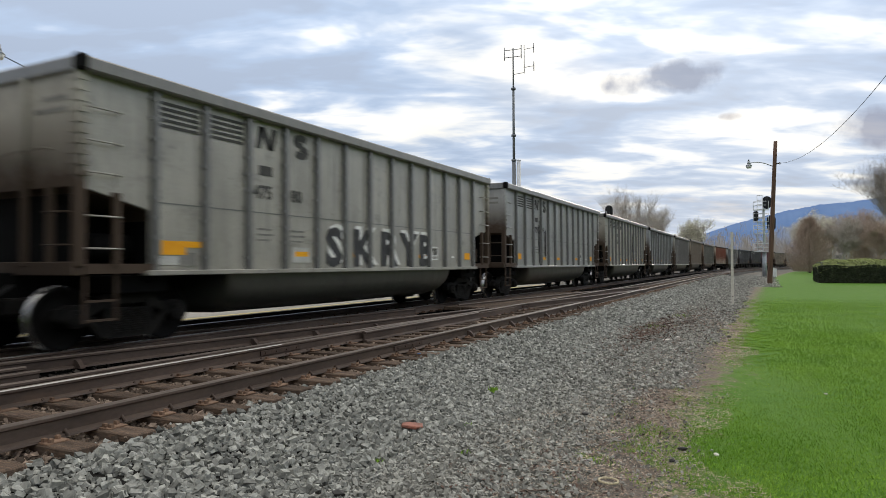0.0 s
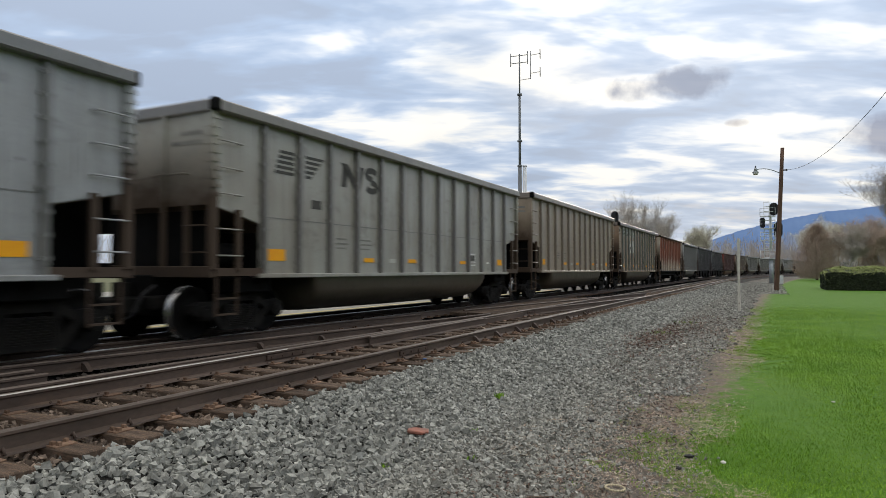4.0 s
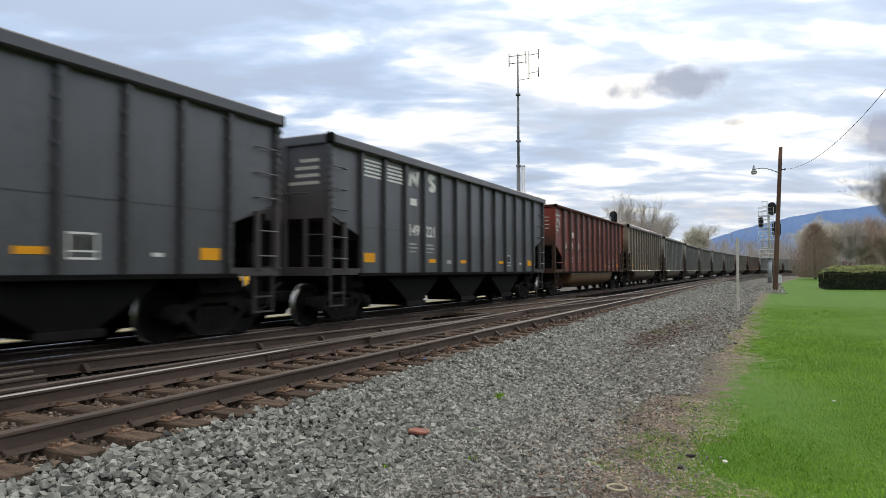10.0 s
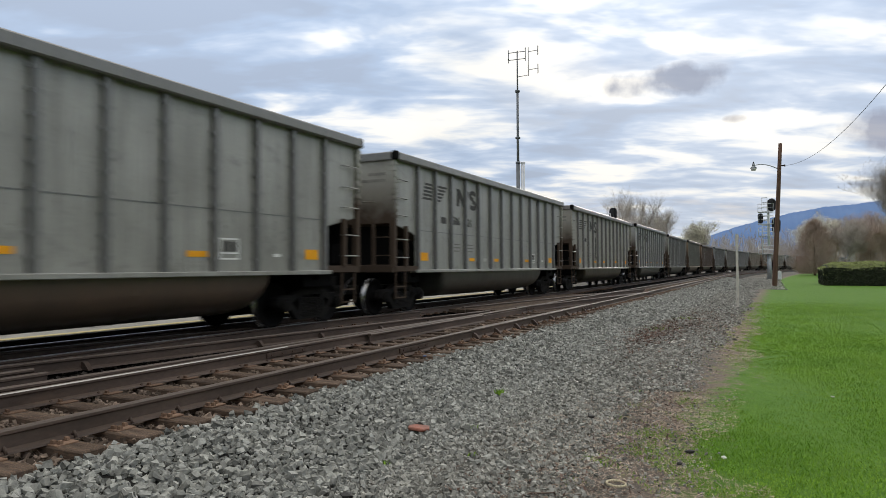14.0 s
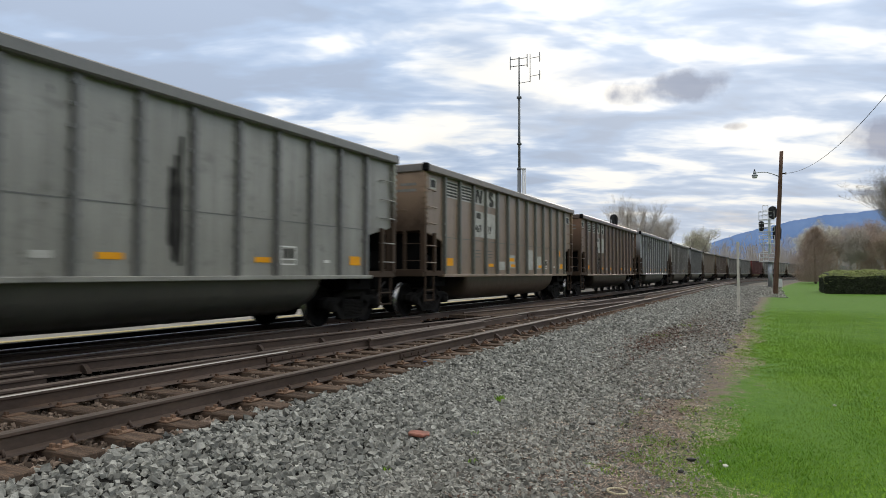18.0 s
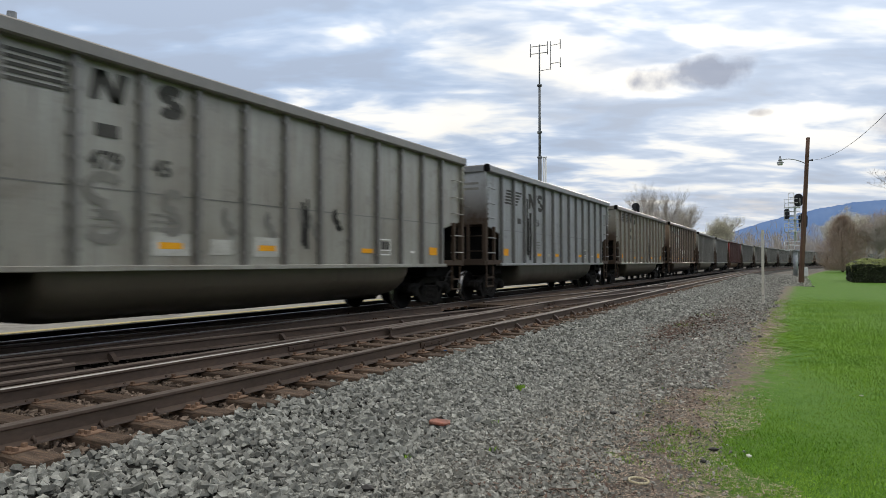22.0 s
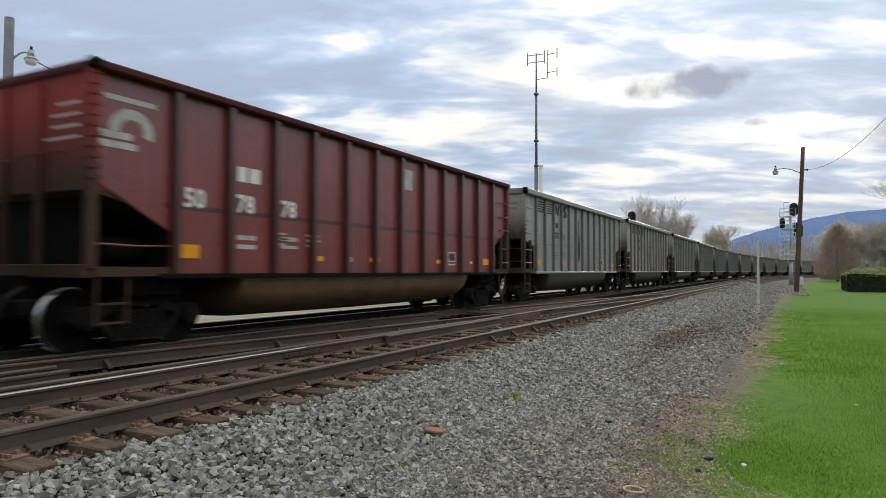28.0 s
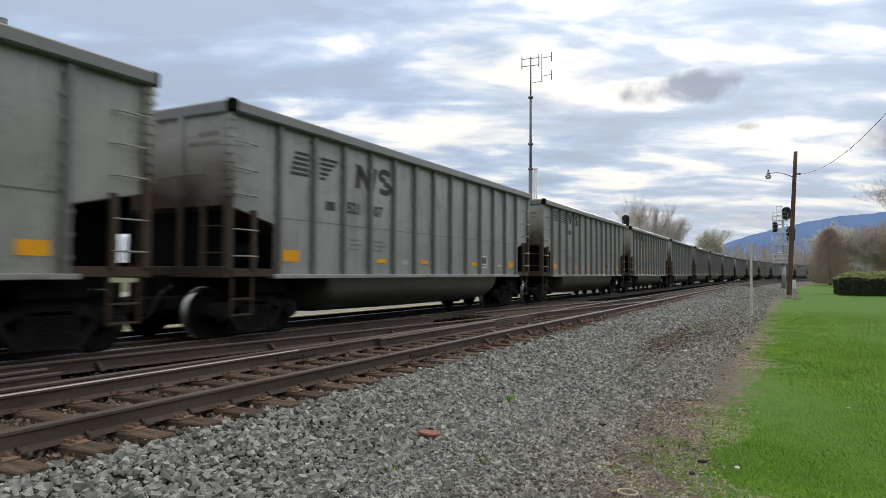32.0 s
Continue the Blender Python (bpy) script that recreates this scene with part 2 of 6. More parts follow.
FOUL_BED = surface("oily_brown_track_bed", lin(92, 80, 70), lin(58, 51, 45), 1.2, 26, 0.95, 0.0, 0.9, 0.03, spec=0.2)
# Bed and ties under the train: its shade is mixed into oily black.
SHADED_OIL_BED = surface("oil_black_track_bed", lin(20, 19, 18), lin(11, 11, 10), 1.2, 26, 0.95, 0.0, 0.9, 0.03, spec=0.05)
SHADED_OIL_TIE = surface("oil_black_tie_timber", lin(28, 25, 23), lin(16, 15, 14), 3, 45, 0.95, 0.0, 0.6, 0.01, (6, 0.7, 3), 0.06, random_tone=0.4)
# Underframe, truck and wheel steels are darkened to hold the shade under the cars.
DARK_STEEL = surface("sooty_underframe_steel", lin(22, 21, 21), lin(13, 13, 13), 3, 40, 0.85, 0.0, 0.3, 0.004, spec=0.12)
TRUCK_STEEL = surface("dusty_truck_casting", lin(38, 36, 33), lin(15, 14, 14), 4, 40, 0.85, 0.0, 0.3, 0.004, spec=0.2)
WHEEL_STEEL = surface("wheel_steel", lin(24, 23, 22), lin(14, 13, 13), 5, 40, 0.75, 0.0, 0.2, 0.003, spec=0.12)
CONCRETE = surface("pale_concrete_paving", lin(176, 172, 162), lin(146, 142, 134), 0.35, 14, 0.9, 0.0, 0.3, 0.004, spec=0.25, dirt=lin(124, 120, 112), dirt_at=0.6)
YELLOW_LINE = surface("worn_yellow_paint", lin(214, 196, 132), lin(190, 174, 126), 1.5, 20, 0.8, 0.0, 0.2, 0.003)
POLE_WOOD = surface("brown_pole_timber", lin(112, 88, 74), lin(80, 62, 54), 2, 30, 0.9, 0.0, 0.5, 0.01, (4, 4, 0.4), 0.2)
GALV = surface("galvanised_steel", lin(176, 180, 184), lin(140, 145, 150), 3, 40, 0.5, 0.5, 0.1, 0.002)
ALU = surface("silver_painted_steel", lin(224, 226, 226), lin(196, 198, 200), 3, 40, 0.6, 0.0, 0.1, 0.002)
BLACK_PAINT = surface("black_signal_paint", lin(34, 34, 36), lin(22, 22, 24), 3, 40, 0.6, 0.0, 0.1, 0.002)
GREY_MAST = surface("grey_mast_paint", lin(120, 124, 128), lin(96, 100, 104), 3, 30, 0.6, 0.1, 0.1, 0.002)
WHITE_PAINT = surface("weathered_white_paint", lin(222, 222, 216), lin(196, 196, 190), 3, 40, 0.7, 0.0, 0.1, 0.002)
BARK = surface("grey_brown_bark", lin(122, 108, 98), lin(84, 74, 68), 3, 30, 0.95, 0.0, 0.5, 0.01, (2, 2, 0.4), 0.1)
# Twig tones are paled to carry the haze of distance.
TWIG = surface("bare_twigs", lin(188, 180, 170), lin(156, 148, 140), 1, 10, 0.95, 0.0, 0.0, 0.01, spec=0.1)
CABLE = surface("black_cable", lin(40, 40, 42), lin(30, 30, 32), 3, 40, 0.6, 0.0, 0.0, 0.001)


# ---- geometry helpers ----
def part(name, bm, material, parent=None, label=""):
    """Link a bmesh as one mesh object, under a thing or a part if given."""
    me = bpy.data.meshes.new(name)
    bm.normal_update()
    bm.to_mesh(me)
    bm.free()
    for m in (material if isinstance(material, (list, tuple)) else [material]):
        me.materials.append(m)
    ob = new(name, me)
    if parent:
        ob.parent = parent
    if label:
        tagged(ob, label)
    return ob


def again(ob, parent, m):
    """One more object on the same mesh, at the pose m under parent."""
    o = new(ob.name.split(".")[0], ob.data)
    o.parent = parent
    o.matrix_basis = m
    return o


def root(name, m, label, category, group="", kind=""):
    r = new(name)
    r.empty_display_size = 0.2
    r.matrix_basis = m
    return tagged(r, label, category, group, kind)


def box(bm, x0, x1, y0, y1, z0, z1, bevel=0.0, mi=0):
    vs = [bm.verts.new((x, y, z)) for x in (x0, x1) for y in (y0, y1) for z in (z0, z1)]
    fs = []
    for q in ((0, 1, 3, 2), (4, 6, 7, 5), (0, 4, 5, 1), (2, 3, 7, 6), (0, 2, 6, 4), (1, 5, 7, 3)):
        f = bm.faces.new([vs[i] for i in q])
        f.material_index = mi
        fs.append(f)
    if bevel:
        bmesh.ops.bevel(bm, geom=list({e for f in fs for e in f.edges}), offset=bevel, segments=1, affect="EDGES")
    return vs


def prism(bm, outline, axis, a, b, mi=0):
    """Extrude a closed outline of pairs along an axis from a to b."""
    def at(p, h):
        return {"x": (h, p[0], p[1]), "y": (p[0], h, p[1]), "z": (p[0], p[1], h)}[axis]
    lo = [bm.verts.new(at(p, a)) for p in outline]
    hi = [bm.verts.new(at(p, b)) for p in outline]
    n = len(outline)
    fs = [bm.faces.new(lo), bm.faces.new(hi[::-1])]
    for i in range(n):
        fs.append(bm.faces.new((lo[i], hi[i], hi[(i + 1) % n], lo[(i + 1) % n])))
    for f in fs:
        f.material_index = mi
    bmesh.ops.recalc_face_normals(bm, faces=fs)


def tube(bm, p0, p1, r0, r1=None, n=8, cap=True, mi=0, smooth=True):
    p0, p1 = Vector(p0), Vector(p1)
    r1 = r0 if r1 is None else r1
    d = (p1 - p0).normalized()
    a = d.orthogonal().normalized()
    b = d.cross(a)
    rings = []
    for p, r in ((p0, r0), (p1, r1)):
        rings.append([bm.verts.new(p + (a * math.cos(2 * math.pi * i / n) + b * math.sin(2 * math.pi * i / n)) * r) for i in range(n)])
    for i in range(n):
        f = bm.faces.new((rings[0][i], rings[0][(i + 1) % n], rings[1][(i + 1) % n], rings[1][i]))
        f.smooth, f.material_index = smooth, mi
    if cap:
        for ring in (rings[0][::-1], rings[1]):
            bm.faces.new(ring).material_index = mi


def bent(bm, pts, r, n=6, mi=0):
    """One continuous tube through the points."""
    pts = [Vector(p) for p in pts]
    rings = []
    for i, p in enumerate(pts):
        d = (pts[min(i + 1, len(pts) - 1)] - pts[max(i - 1, 0)]).normalized()
        ref = Vector((0, 0, 1)) if abs(d.z) < 0.9 else Vector((1, 0, 0))
        a = d.cross(ref).normalized()
        b = d.cross(a)
        rings.append([bm.verts.new(p + (a * math.cos(2 * math.pi * j / n) + b * math.sin(2 * math.pi * j / n)) * r) for j in range(n)])
    for u, v in zip(rings[:-1], rings[1:]):
        for j in range(n):
            f = bm.faces.new((u[j], u[(j + 1) % n], v[(j + 1) % n], v[j]))
            f.smooth, f.material_index = True, mi
    bm.faces.new(rings[0][::-1])
    bm.faces.new(rings[-1])


def soup(name, verts, faces, material, parent=None, smooth=False):
    """A mesh from generated arrays, for what is too many to build face by face."""
    me = bpy.data.meshes.new(name)
    me.vertices.add(len(verts))
    me.vertices.foreach_set("co", np.asarray(verts, dtype=np.float32).ravel())
    faces = np.asarray(faces, dtype=np.int32)
    k = faces.shape[1]
    me.loops.add(faces.size)
    me.loops.foreach_set("vertex_index", faces.ravel())
    me.polygons.add(len(faces))
    me.polygons.foreach_set("loop_start", np.arange(0, faces.size, k, dtype=np.int32))
    me.polygons.foreach_set("use_smooth", np.full(len(faces), smooth))
    me.update(calc_edges=True)
    me.materials.append(material)
    ob = new(name, me)
    if parent:
        ob.parent = parent
    return ob


# ---- the railway line ----
BEND_AT, BEND_R = 88.0, 600.0
NEAR_Y, MAIN_Y = 5.96, 9.85          # centre lines of the empty track and of the train's track
GAUGE = 0.755                        # half the distance between the rail heads


def on_line(s, y):
    """Place and heading at s metres along the railway, on the line that lies y to the left of the camera."""
    if s <= BEND_AT:
        return Vector((s, y, 0)), 0.0
    a = (s - BEND_AT) / BEND_R
    r = BEND_R + y
    return Vector((BEND_AT + r * math.sin(a), y - r * (1 - math.cos(a)), 0)), -a


def stations(s0, s1, step_straight=40.0, step_bend=8.0):
    out = [s0]
    s = s0
    while s < s1:
        s = min(s1, s + (step_straight if s < BEND_AT - step_straight else step_bend))
        out.append(s)
    return out


def sweep(bm, outline, y, s0, s1, mats=None, path=None):
    """Sweep an outline of (across, up) along the line."""
    rows = []
    for s in (stations(s0, s1) if path is None else path):
        if path is None:
            p, a = on_line(s, y)
        else:
            p, a = s
        across = Vector((-math.sin(a), math.cos(a), 0))
        rows.append([bm.verts.new(p + across * u + Vector((0, 0, v))) for u, v in outline])
    n = len(outline)
    for r0, r1 in zip(rows[:-1], rows[1:]):
        for i in range(n):
            f = bm.faces.new((r0[i], r0[(i + 1) % n], r1[(i + 1) % n], r1[i]))
            if mats:
                f.material_index = mats[i]
    for r in (rows[0][::-1], rows[-1]):
        bm.faces.new(r)


RAIL = [(-0.026, 0.0), (-0.008, 0.001), (0.026, 0.0), (0.037, -0.012), (0.037, -0.035), (0.012, -0.05), (0.010, -0.145), (0.070, -0.165), (0.075, -0.182),
        (-0.075, -0.182), (-0.070, -0.165), (-0.010, -0.145), (-0.012, -0.05), (-0.037, -0.035), (-0.037, -0.012)]
RAIL_MATS = [2, 2, 2] + [0] * 11 + [1]


def sheet(bm, xs, ys, z):
    grid = [[bm.verts.new((x, y, z(x, y))) for y in ys] for x in xs]
    for i in range(len(xs) - 1):
        for j in range(len(ys) - 1):
            bm.faces.new((grid[i][j], grid[i + 1][j], grid[i + 1][j + 1], grid[i][j + 1]))


GROUND_Z = -0.44


def edge_of_grass(x):
    """Where the lawn meets the gravel."""
    return 0.78 - 0.00036 * max(0.0, x - 20) ** 2 + 0.16 * math.sin(x * 1.3) + 0.1 * math.sin(x * 3.1 + 1) - (0.25 if x < 5.5 else 0) + 0.3 * math.exp(-((x - 7.5) / 2.2) ** 2)


def ground_material():
    k = Nodes("lawn_gravel_and_soil")
    tc = k.add("ShaderNodeTexCoord")
    sep = k.add("ShaderNodeSeparateXYZ")
    k.put(sep.inputs[0], tc.outputs["Object"])
    v = k.coords("Object")
    broad = k.noise(v, 0.5, 6, 0.6)
    mid = k.noise(v, 4.0, 6, 0.65)
    fine = k.noise(v, 45.0, 4, 0.6)
    grass = k.mix(k.ramp(mid, [(0.3, 0.0), (0.7, 1.0)]), lin(71, 107, 33), lin(88, 124, 43))
    grass = k.mix(0.5, grass, k.ramp(fine, [(0.2, 0.3), (0.8, 0.7)]), "OVERLAY")
    grass = k.mix(k.ramp(broad, [(0.45, 0.0), (0.75, 0.45)]), grass, lin(92, 124, 42))
    gravel = k.mix(k.ramp(fine, [(0.3, 0.0), (0.72, 1.0)]), lin(62, 60, 56), lin(114, 111, 104))
    soil = k.mix(k.ramp(k.noise(v, 30, 5), [(0.3, 0.0), (0.7, 1.0)]), lin(96, 83, 75), lin(142, 126, 113))
    gravel = k.mix(k.ramp(mid, [(0.5, 0.0), (0.66, 0.4)]), gravel, soil)
    # lawn on one side of a ragged line, a strip of bare soil along it
    wob = k.math("MULTIPLY", k.math("SUBTRACT", mid, 0.5), 1.9)
    bend = k.math("MULTIPLY", k.math("POWER", k.math("MAXIMUM", k.math("SUBTRACT", sep.outputs[0], 20.0), 0.0), 2.0), 0.00036)
    off = k.math("DIVIDE", k.math("SUBTRACT", sep.outputs[0], 7.5), 2.2)
    lobe = k.math("MULTIPLY", k.math("EXPONENT", k.math("MULTIPLY", k.math("MULTIPLY", off, off), -1.0)), -0.3)
    side = k.math("ADD", k.math("ADD", k.math("ADD", sep.outputs[1], lobe), wob), bend)
    col = k.mix(k.ramp(k.math("MULTIPLY", k.math("ADD", side, 0.3), 0.4), [(0.40, 0.9), (0.53, 0.0)]), gravel, soil)
    col = k.mix(k.ramp(k.math("MULTIPLY", k.math("ADD", side, 0.3), 0.4), [(0.22, 1.0), (0.42, 0.0)]), col, grass)
    # beyond the railway the fields
    col = k.mix(k.math("GREATER_THAN", sep.outputs[1], 34.0), col, k.mix(mid, lin(120, 116, 96), lin(96, 104, 70)))
    k.bump(k.math("ADD", fine, mid), 0.8, 0.02)
    return k.done(col, 0.95, 0.0, 0.15)


def make_ground():
    bm = bmesh.new()
    xs = [-5000, -700, -60, 0, 3, 6, 10, 16, 24, 34, 46, 60, 90, 140, 220, 400, 800, 5000]
    ys = [-5000, -600, -150, -60, -30, -14, -7, -3, -1, 0.6, 1.6, 2.6, 3.4, 12, 40, 150, 600, 5000]
    sheet(bm, xs, ys, lambda x, y: GROUND_Z + 0.02 * math.sin(x * 0.7 + y) * (1 if abs(y) < 3 and 0 < x < 60 else 0))
    tagged(part("ground", bm, ground_material()), "mown green lawn beside bare grey gravel along the railway", "ground", kind="structure")


make_ground()


def make_roadbed():
    """Ballast shoulder and track bed under both tracks, following the bend."""
    outline = [(3.05, -0.52), (3.3, -0.43), (3.8, -0.37), (4.3, -0.27), (4.5, -0.24), (4.92, -0.255), (5.02, -0.262), (7.3, -0.25), (7.8, -0.25), (8.3, -0.25), (11.1, -0.25), (11.55, -0.28), (12.6, -0.55)]
    shape = [(u - MAIN_Y, v) for u, v in outline] + [(12.6 - MAIN_Y, -0.9), (3.05 - MAIN_Y, -0.9)]
    bm = bmesh.new()
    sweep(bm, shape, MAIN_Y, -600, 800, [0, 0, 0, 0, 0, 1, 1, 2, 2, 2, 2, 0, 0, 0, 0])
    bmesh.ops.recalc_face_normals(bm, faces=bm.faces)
    tagged(part("track_bed", bm, [BED, FOUL_BED, SHADED_OIL_BED]), "ballast bed, grey stone shoulder, oily brown between rails, shade-darkened under train", "track bed", kind="structure")


make_roadbed()


def make_track(name, y, label, head):
    track = root(name, pose(0, 0, 0), label, "railway track", kind="structure")
    for side in (-GAUGE, GAUGE):
        # the far rail of the empty track is polished only as far as its joint
        cuts = ((-600, 8.0, True), (8.0, 800, False)) if y == NEAR_Y and side > 0 else ((-600, 800, y != NEAR_Y),)
        for s0, s1, bright in cuts:
            bm = bmesh.new()
            sweep(bm, RAIL, y + side, s0, s1, RAIL_MATS)
            bmesh.ops.recalc_face_normals(bm, faces=bm.faces)
            part("rail", bm, [RAIL_STEEL, RAIL_TOP if bright else RAIL_DULL, RAIL_DULL if y == NEAR_Y else head], track)
    return track


NEAR_TRACK = make_track("siding_track", NEAR_Y, "empty track of rusty rails on brown timber ties", RAIL_DULL)
MAIN_TRACK = make_track("main_track", MAIN_Y, "main line track with worn bright rails under the train", RAIL_TOP)


def rail_joints():
    bm = bmesh.new()
    box(bm, -0.46, 0.46, -0.034, -0.010, -0.13, -0.055, 0.006)
    for x in (-0.36, -0.12, 0.12, 0.36):
        tube(bm, (x, -0.05, -0.092), (x, -0.03, -0.092), 0.018, 0.018, 6)
    bar = part("joint_bar", bm, SPIKE, NEAR_TRACK)
    bar.matrix_basis = pose(9.3, NEAR_Y - GAUGE, 0)
    for x, y in ((20.6, NEAR_Y - GAUGE), (8.0, NEAR_Y + GAUGE), (19.6, NEAR_Y + GAUGE), (32.0, NEAR_Y - GAUGE)):
        again(bar, NEAR_TRACK, pose(x, y, 0))


rail_joints()


def crossover():
    """The slanting rails that lead from the empty track over to the main line."""
    t = root("crossover", pose(0, 0, 0), "slanting crossover rails with braces between the two tracks", "railway switch", kind="structure")
    x0, y0, x1, y1 = 2.2, 9.02, 17.0, 7.05
    slope = (y1 - y0) / (x1 - x0)
    for dx, dy, a, b in ((0, 0, 2.2, 17.0), (0, 1.52, 4.0, 16.0), (0, 1.52, 18.2, 36.0), (0, 0, 18.6, 32.0)):
        bm = bmesh.new()
        ang = math.atan(slope)
        path = [(Vector((x, y0 + dy + slope * (x - x0), 0)), ang) for x in (a, b)]
        sweep(bm, RAIL, 0, 0, 0, RAIL_MATS, path)
        bmesh.ops.recalc_face_normals(bm, faces=bm.faces)
        part("rail", bm, [RAIL_STEEL, RAIL_DULL, RAIL_DULL], t)
    # guard rails and the frog block
    for y, a, b in ((NEAR_Y + GAUGE + 0.11, 13.2, 18.5), (NEAR_Y - GAUGE + 0.12, 12.0, 21.0), (NEAR_Y + GAUGE - 0.1, 10.2, 15.5), (9.02 - 0.14, -6.0, 4.4), (8.15, -6.0, 5.0), (7.72, -6.0, 4.9)):
        bm = bmesh.new()
        sweep(bm, RAIL, 0, 0, 0, RAIL_MATS, [(Vector((x, y, -0.012)), 0.0) for x in (a, b)])
        bmesh.ops.recalc_face_normals(bm, faces=bm.faces)
        part("guard_rail", bm, [RAIL_STEEL, RAIL_DULL, RAIL_DULL], t)
    bm = bmesh.new()
    ang = math.atan2(6.80 - 7.18, 16.0)
    sweep(bm, RAIL, 0, 0, 0, RAIL_MATS, [(Vector((-2.0, 7.18, 0)), ang), (Vector((14.0, 6.80, 0)), ang)])
    bmesh.ops.recalc_face_normals(bm, faces=bm.faces)
    part("point_rail", bm, [RAIL_STEEL, RAIL_DULL, RAIL_DULL], t)
    bm = bmesh.new()
    prism(bm, [(12.2, 6.60), (18.6, 6.62), (18.6, 7.0), (17.0, 7.12), (12.2, 6.82)], "z", -0.18, -0.05)
    part("frog", bm, RAIL_STEEL, t, "cast steel frog")
    # rail braces
    bm = bmesh.new()
    prism(bm, [(0.0, -0.18), (0.15, -0.18), (0.14, -0.155), (0.08, -0.09), (0.03, -0.06), (0.0, -0.075)], "x", -0.035, 0.035)
    first = part("rail_brace", bm, SPIKE, t)
    first.matrix_basis = pose(11.6, NEAR_Y - GAUGE - 0.04, 0, 0, 0, 180)
    for x in (12.7, 13.9, 15.1, 16.5, 18.0, 19.8):
        again(first, t, pose(x, NEAR_Y - GAUGE - 0.04, 0, 0, 0, 180))
    for x in (5.9, 8.9, 10.4, 12.2, 14.0):
        again(first, t, pose(x, y0 + slope * (x - x0) - 0.04, 0, 0, 0, 180))
    # plank crossing between the tracks
    for i in range(6):
        bm = bmesh.new()
        box(bm, 17.8 + 0.03 * (i % 2), 31.0 - i * 0.5, 7.02 + i * 0.285, 7.29 + i * 0.285, -0.16, -0.055, 0.012)
        part("crossing_plank", bm, TIE, t)


crossover()


def make_paving():
    bm = bmesh.new()
    box(bm, -60, 40, 11.85, 15.2, -0.5, -0.03)
    tagged(part("pavement", bm, CONCRETE), "pale concrete strip beyond the railway", "pavement", kind="structure")
    bm = bmesh.new()
    box(bm, -60, 40, 11.9, 12.16, -0.034, -0.022)
    tagged(part("yellow_edge_line", bm, YELLOW_LINE), "worn yellow warning line along the pavement edge", "painted line", kind="structure")
    # Black strip added for the train's shade on the pavement's front face.
    bm = bmesh.new()
    box(bm, -60, 40, 11.78, 11.846, -0.5, -0.04)
    tagged(part("kerb", bm, SHADED_OIL_TIE), "dark strip standing in for shade below the pavement edge", "kerb", kind="structure")
    bm = bmesh.new()
    prism(bm, [(-60, -0.6), (12, -0.6), (19, -0.6), (40, -0.6), (40, -0.034), (19, -0.034), (12, 0.3), (-60, 0.3)], "y", 15.2, 34)
    tagged(part("platform", bm, CONCRETE), "raised pale concrete platform with a ramp at its end", "platform", kind="structure")


make_paving()


# ---- the train ----
PITCH, BODY, HALF, TOP = 16.18, 14.65, 1.6, 4.07
SPEED, FIRST = 15.613, 5.67


def paint(name, base, stain, streak=0.35, seed=0.0, rust=None, matt=False):
    """Weathered car paint: blotches, dirt running down, rust where given, soot on the ends."""
    k = Nodes(name)
    v = k.coords("Object", (1, 1, 1), (seed * 7.3, seed, 0))
    run = k.coords("Object", (3.2, 3.2, 0.16), (seed * 3.1, 0, seed))
    big = k.noise(v, 0.7, 5)
    fine = k.noise(v, 26, 4)
    runs = k.noise(run, 2.2, 6, 0.65)
    col = k.mix(k.ramp(big, [(0.35, 0.0), (0.7, 0.55)]), base, stain)
    if rust:
        tc = k.add("ShaderNodeTexCoord")
        sep = k.add("ShaderNodeSeparateXYZ")
        k.put(sep.inputs[0], tc.outputs["Object"])
        h = k.math("ADD", k.math("MULTIPLY", sep.outputs[2], 0.25), k.math("MULTIPLY", k.math("SUBTRACT", runs, 0.5), 0.9))
        worn = k.mix(k.ramp(k.noise(run, 3.5, 5), [(0.35, 0.0), (0.7, 1.0)]), rust[0], rust[1])
        col = k.mix(k.ramp(h, [(0.42, 0.0), (0.57, 1.0)]), col, worn)
        drip = k.noise(k.coords("Object", (4.0, 4.0, 0.22), (1.7, 0, 0.4)), 1.6, 5, 0.6)
        col = k.mix(k.ramp(drip, [(0.56, 0.0), (0.7, 0.6)]), col, base)
    col = k.mix(k.ramp(runs, [(0.5, 0.0), (0.78, streak)]), col, stain)
    col = k.mix(k.ramp(k.noise(run, 5.0, 5, 0.6), [(0.62, 0.0), (0.74, streak * 1.3)]), col, tuple(c * 0.35 for c in stain))
    # fine vertical runs, scuffs and black specks
    thin = k.coords("Object", (9.0, 9.0, 0.3), (seed * 1.9, 0, seed))
    col = k.mix(0.5, col, k.ramp(k.noise(thin, 2.0, 5, 0.6), [(0.3, 0.36), (0.7, 0.62)]), "OVERLAY")
    patch = k.noise(k.coords("Object", (1.1, 1.1, 1.6), (seed, seed * 4.1, 0)), 1.7, 7, 0.7)
    col = k.mix(k.ramp(patch, [(0.56, 0.0), (0.72, 0.55)]), col, tuple(c * 0.55 for c in stain))
    speck = k.noise(k.coords("Object", (1, 1, 0.7), (0, seed, seed * 2.3)), 7.0, 4, 0.6)
    col = k.mix(k.ramp(speck, [(0.68, 0.0), (0.73, 0.75)]), col, tuple(c * 0.3 for c in stain))
    col = k.mix(0.35, col, k.ramp(fine, [(0.25, 0.38), (0.75, 0.64)]), "OVERLAY")
    col = k.mix(1.0, col, (0.85, 0.85, 0.85), "MULTIPLY")
    k.bump(k.math("ADD", fine, big), 0.25, 0.006)
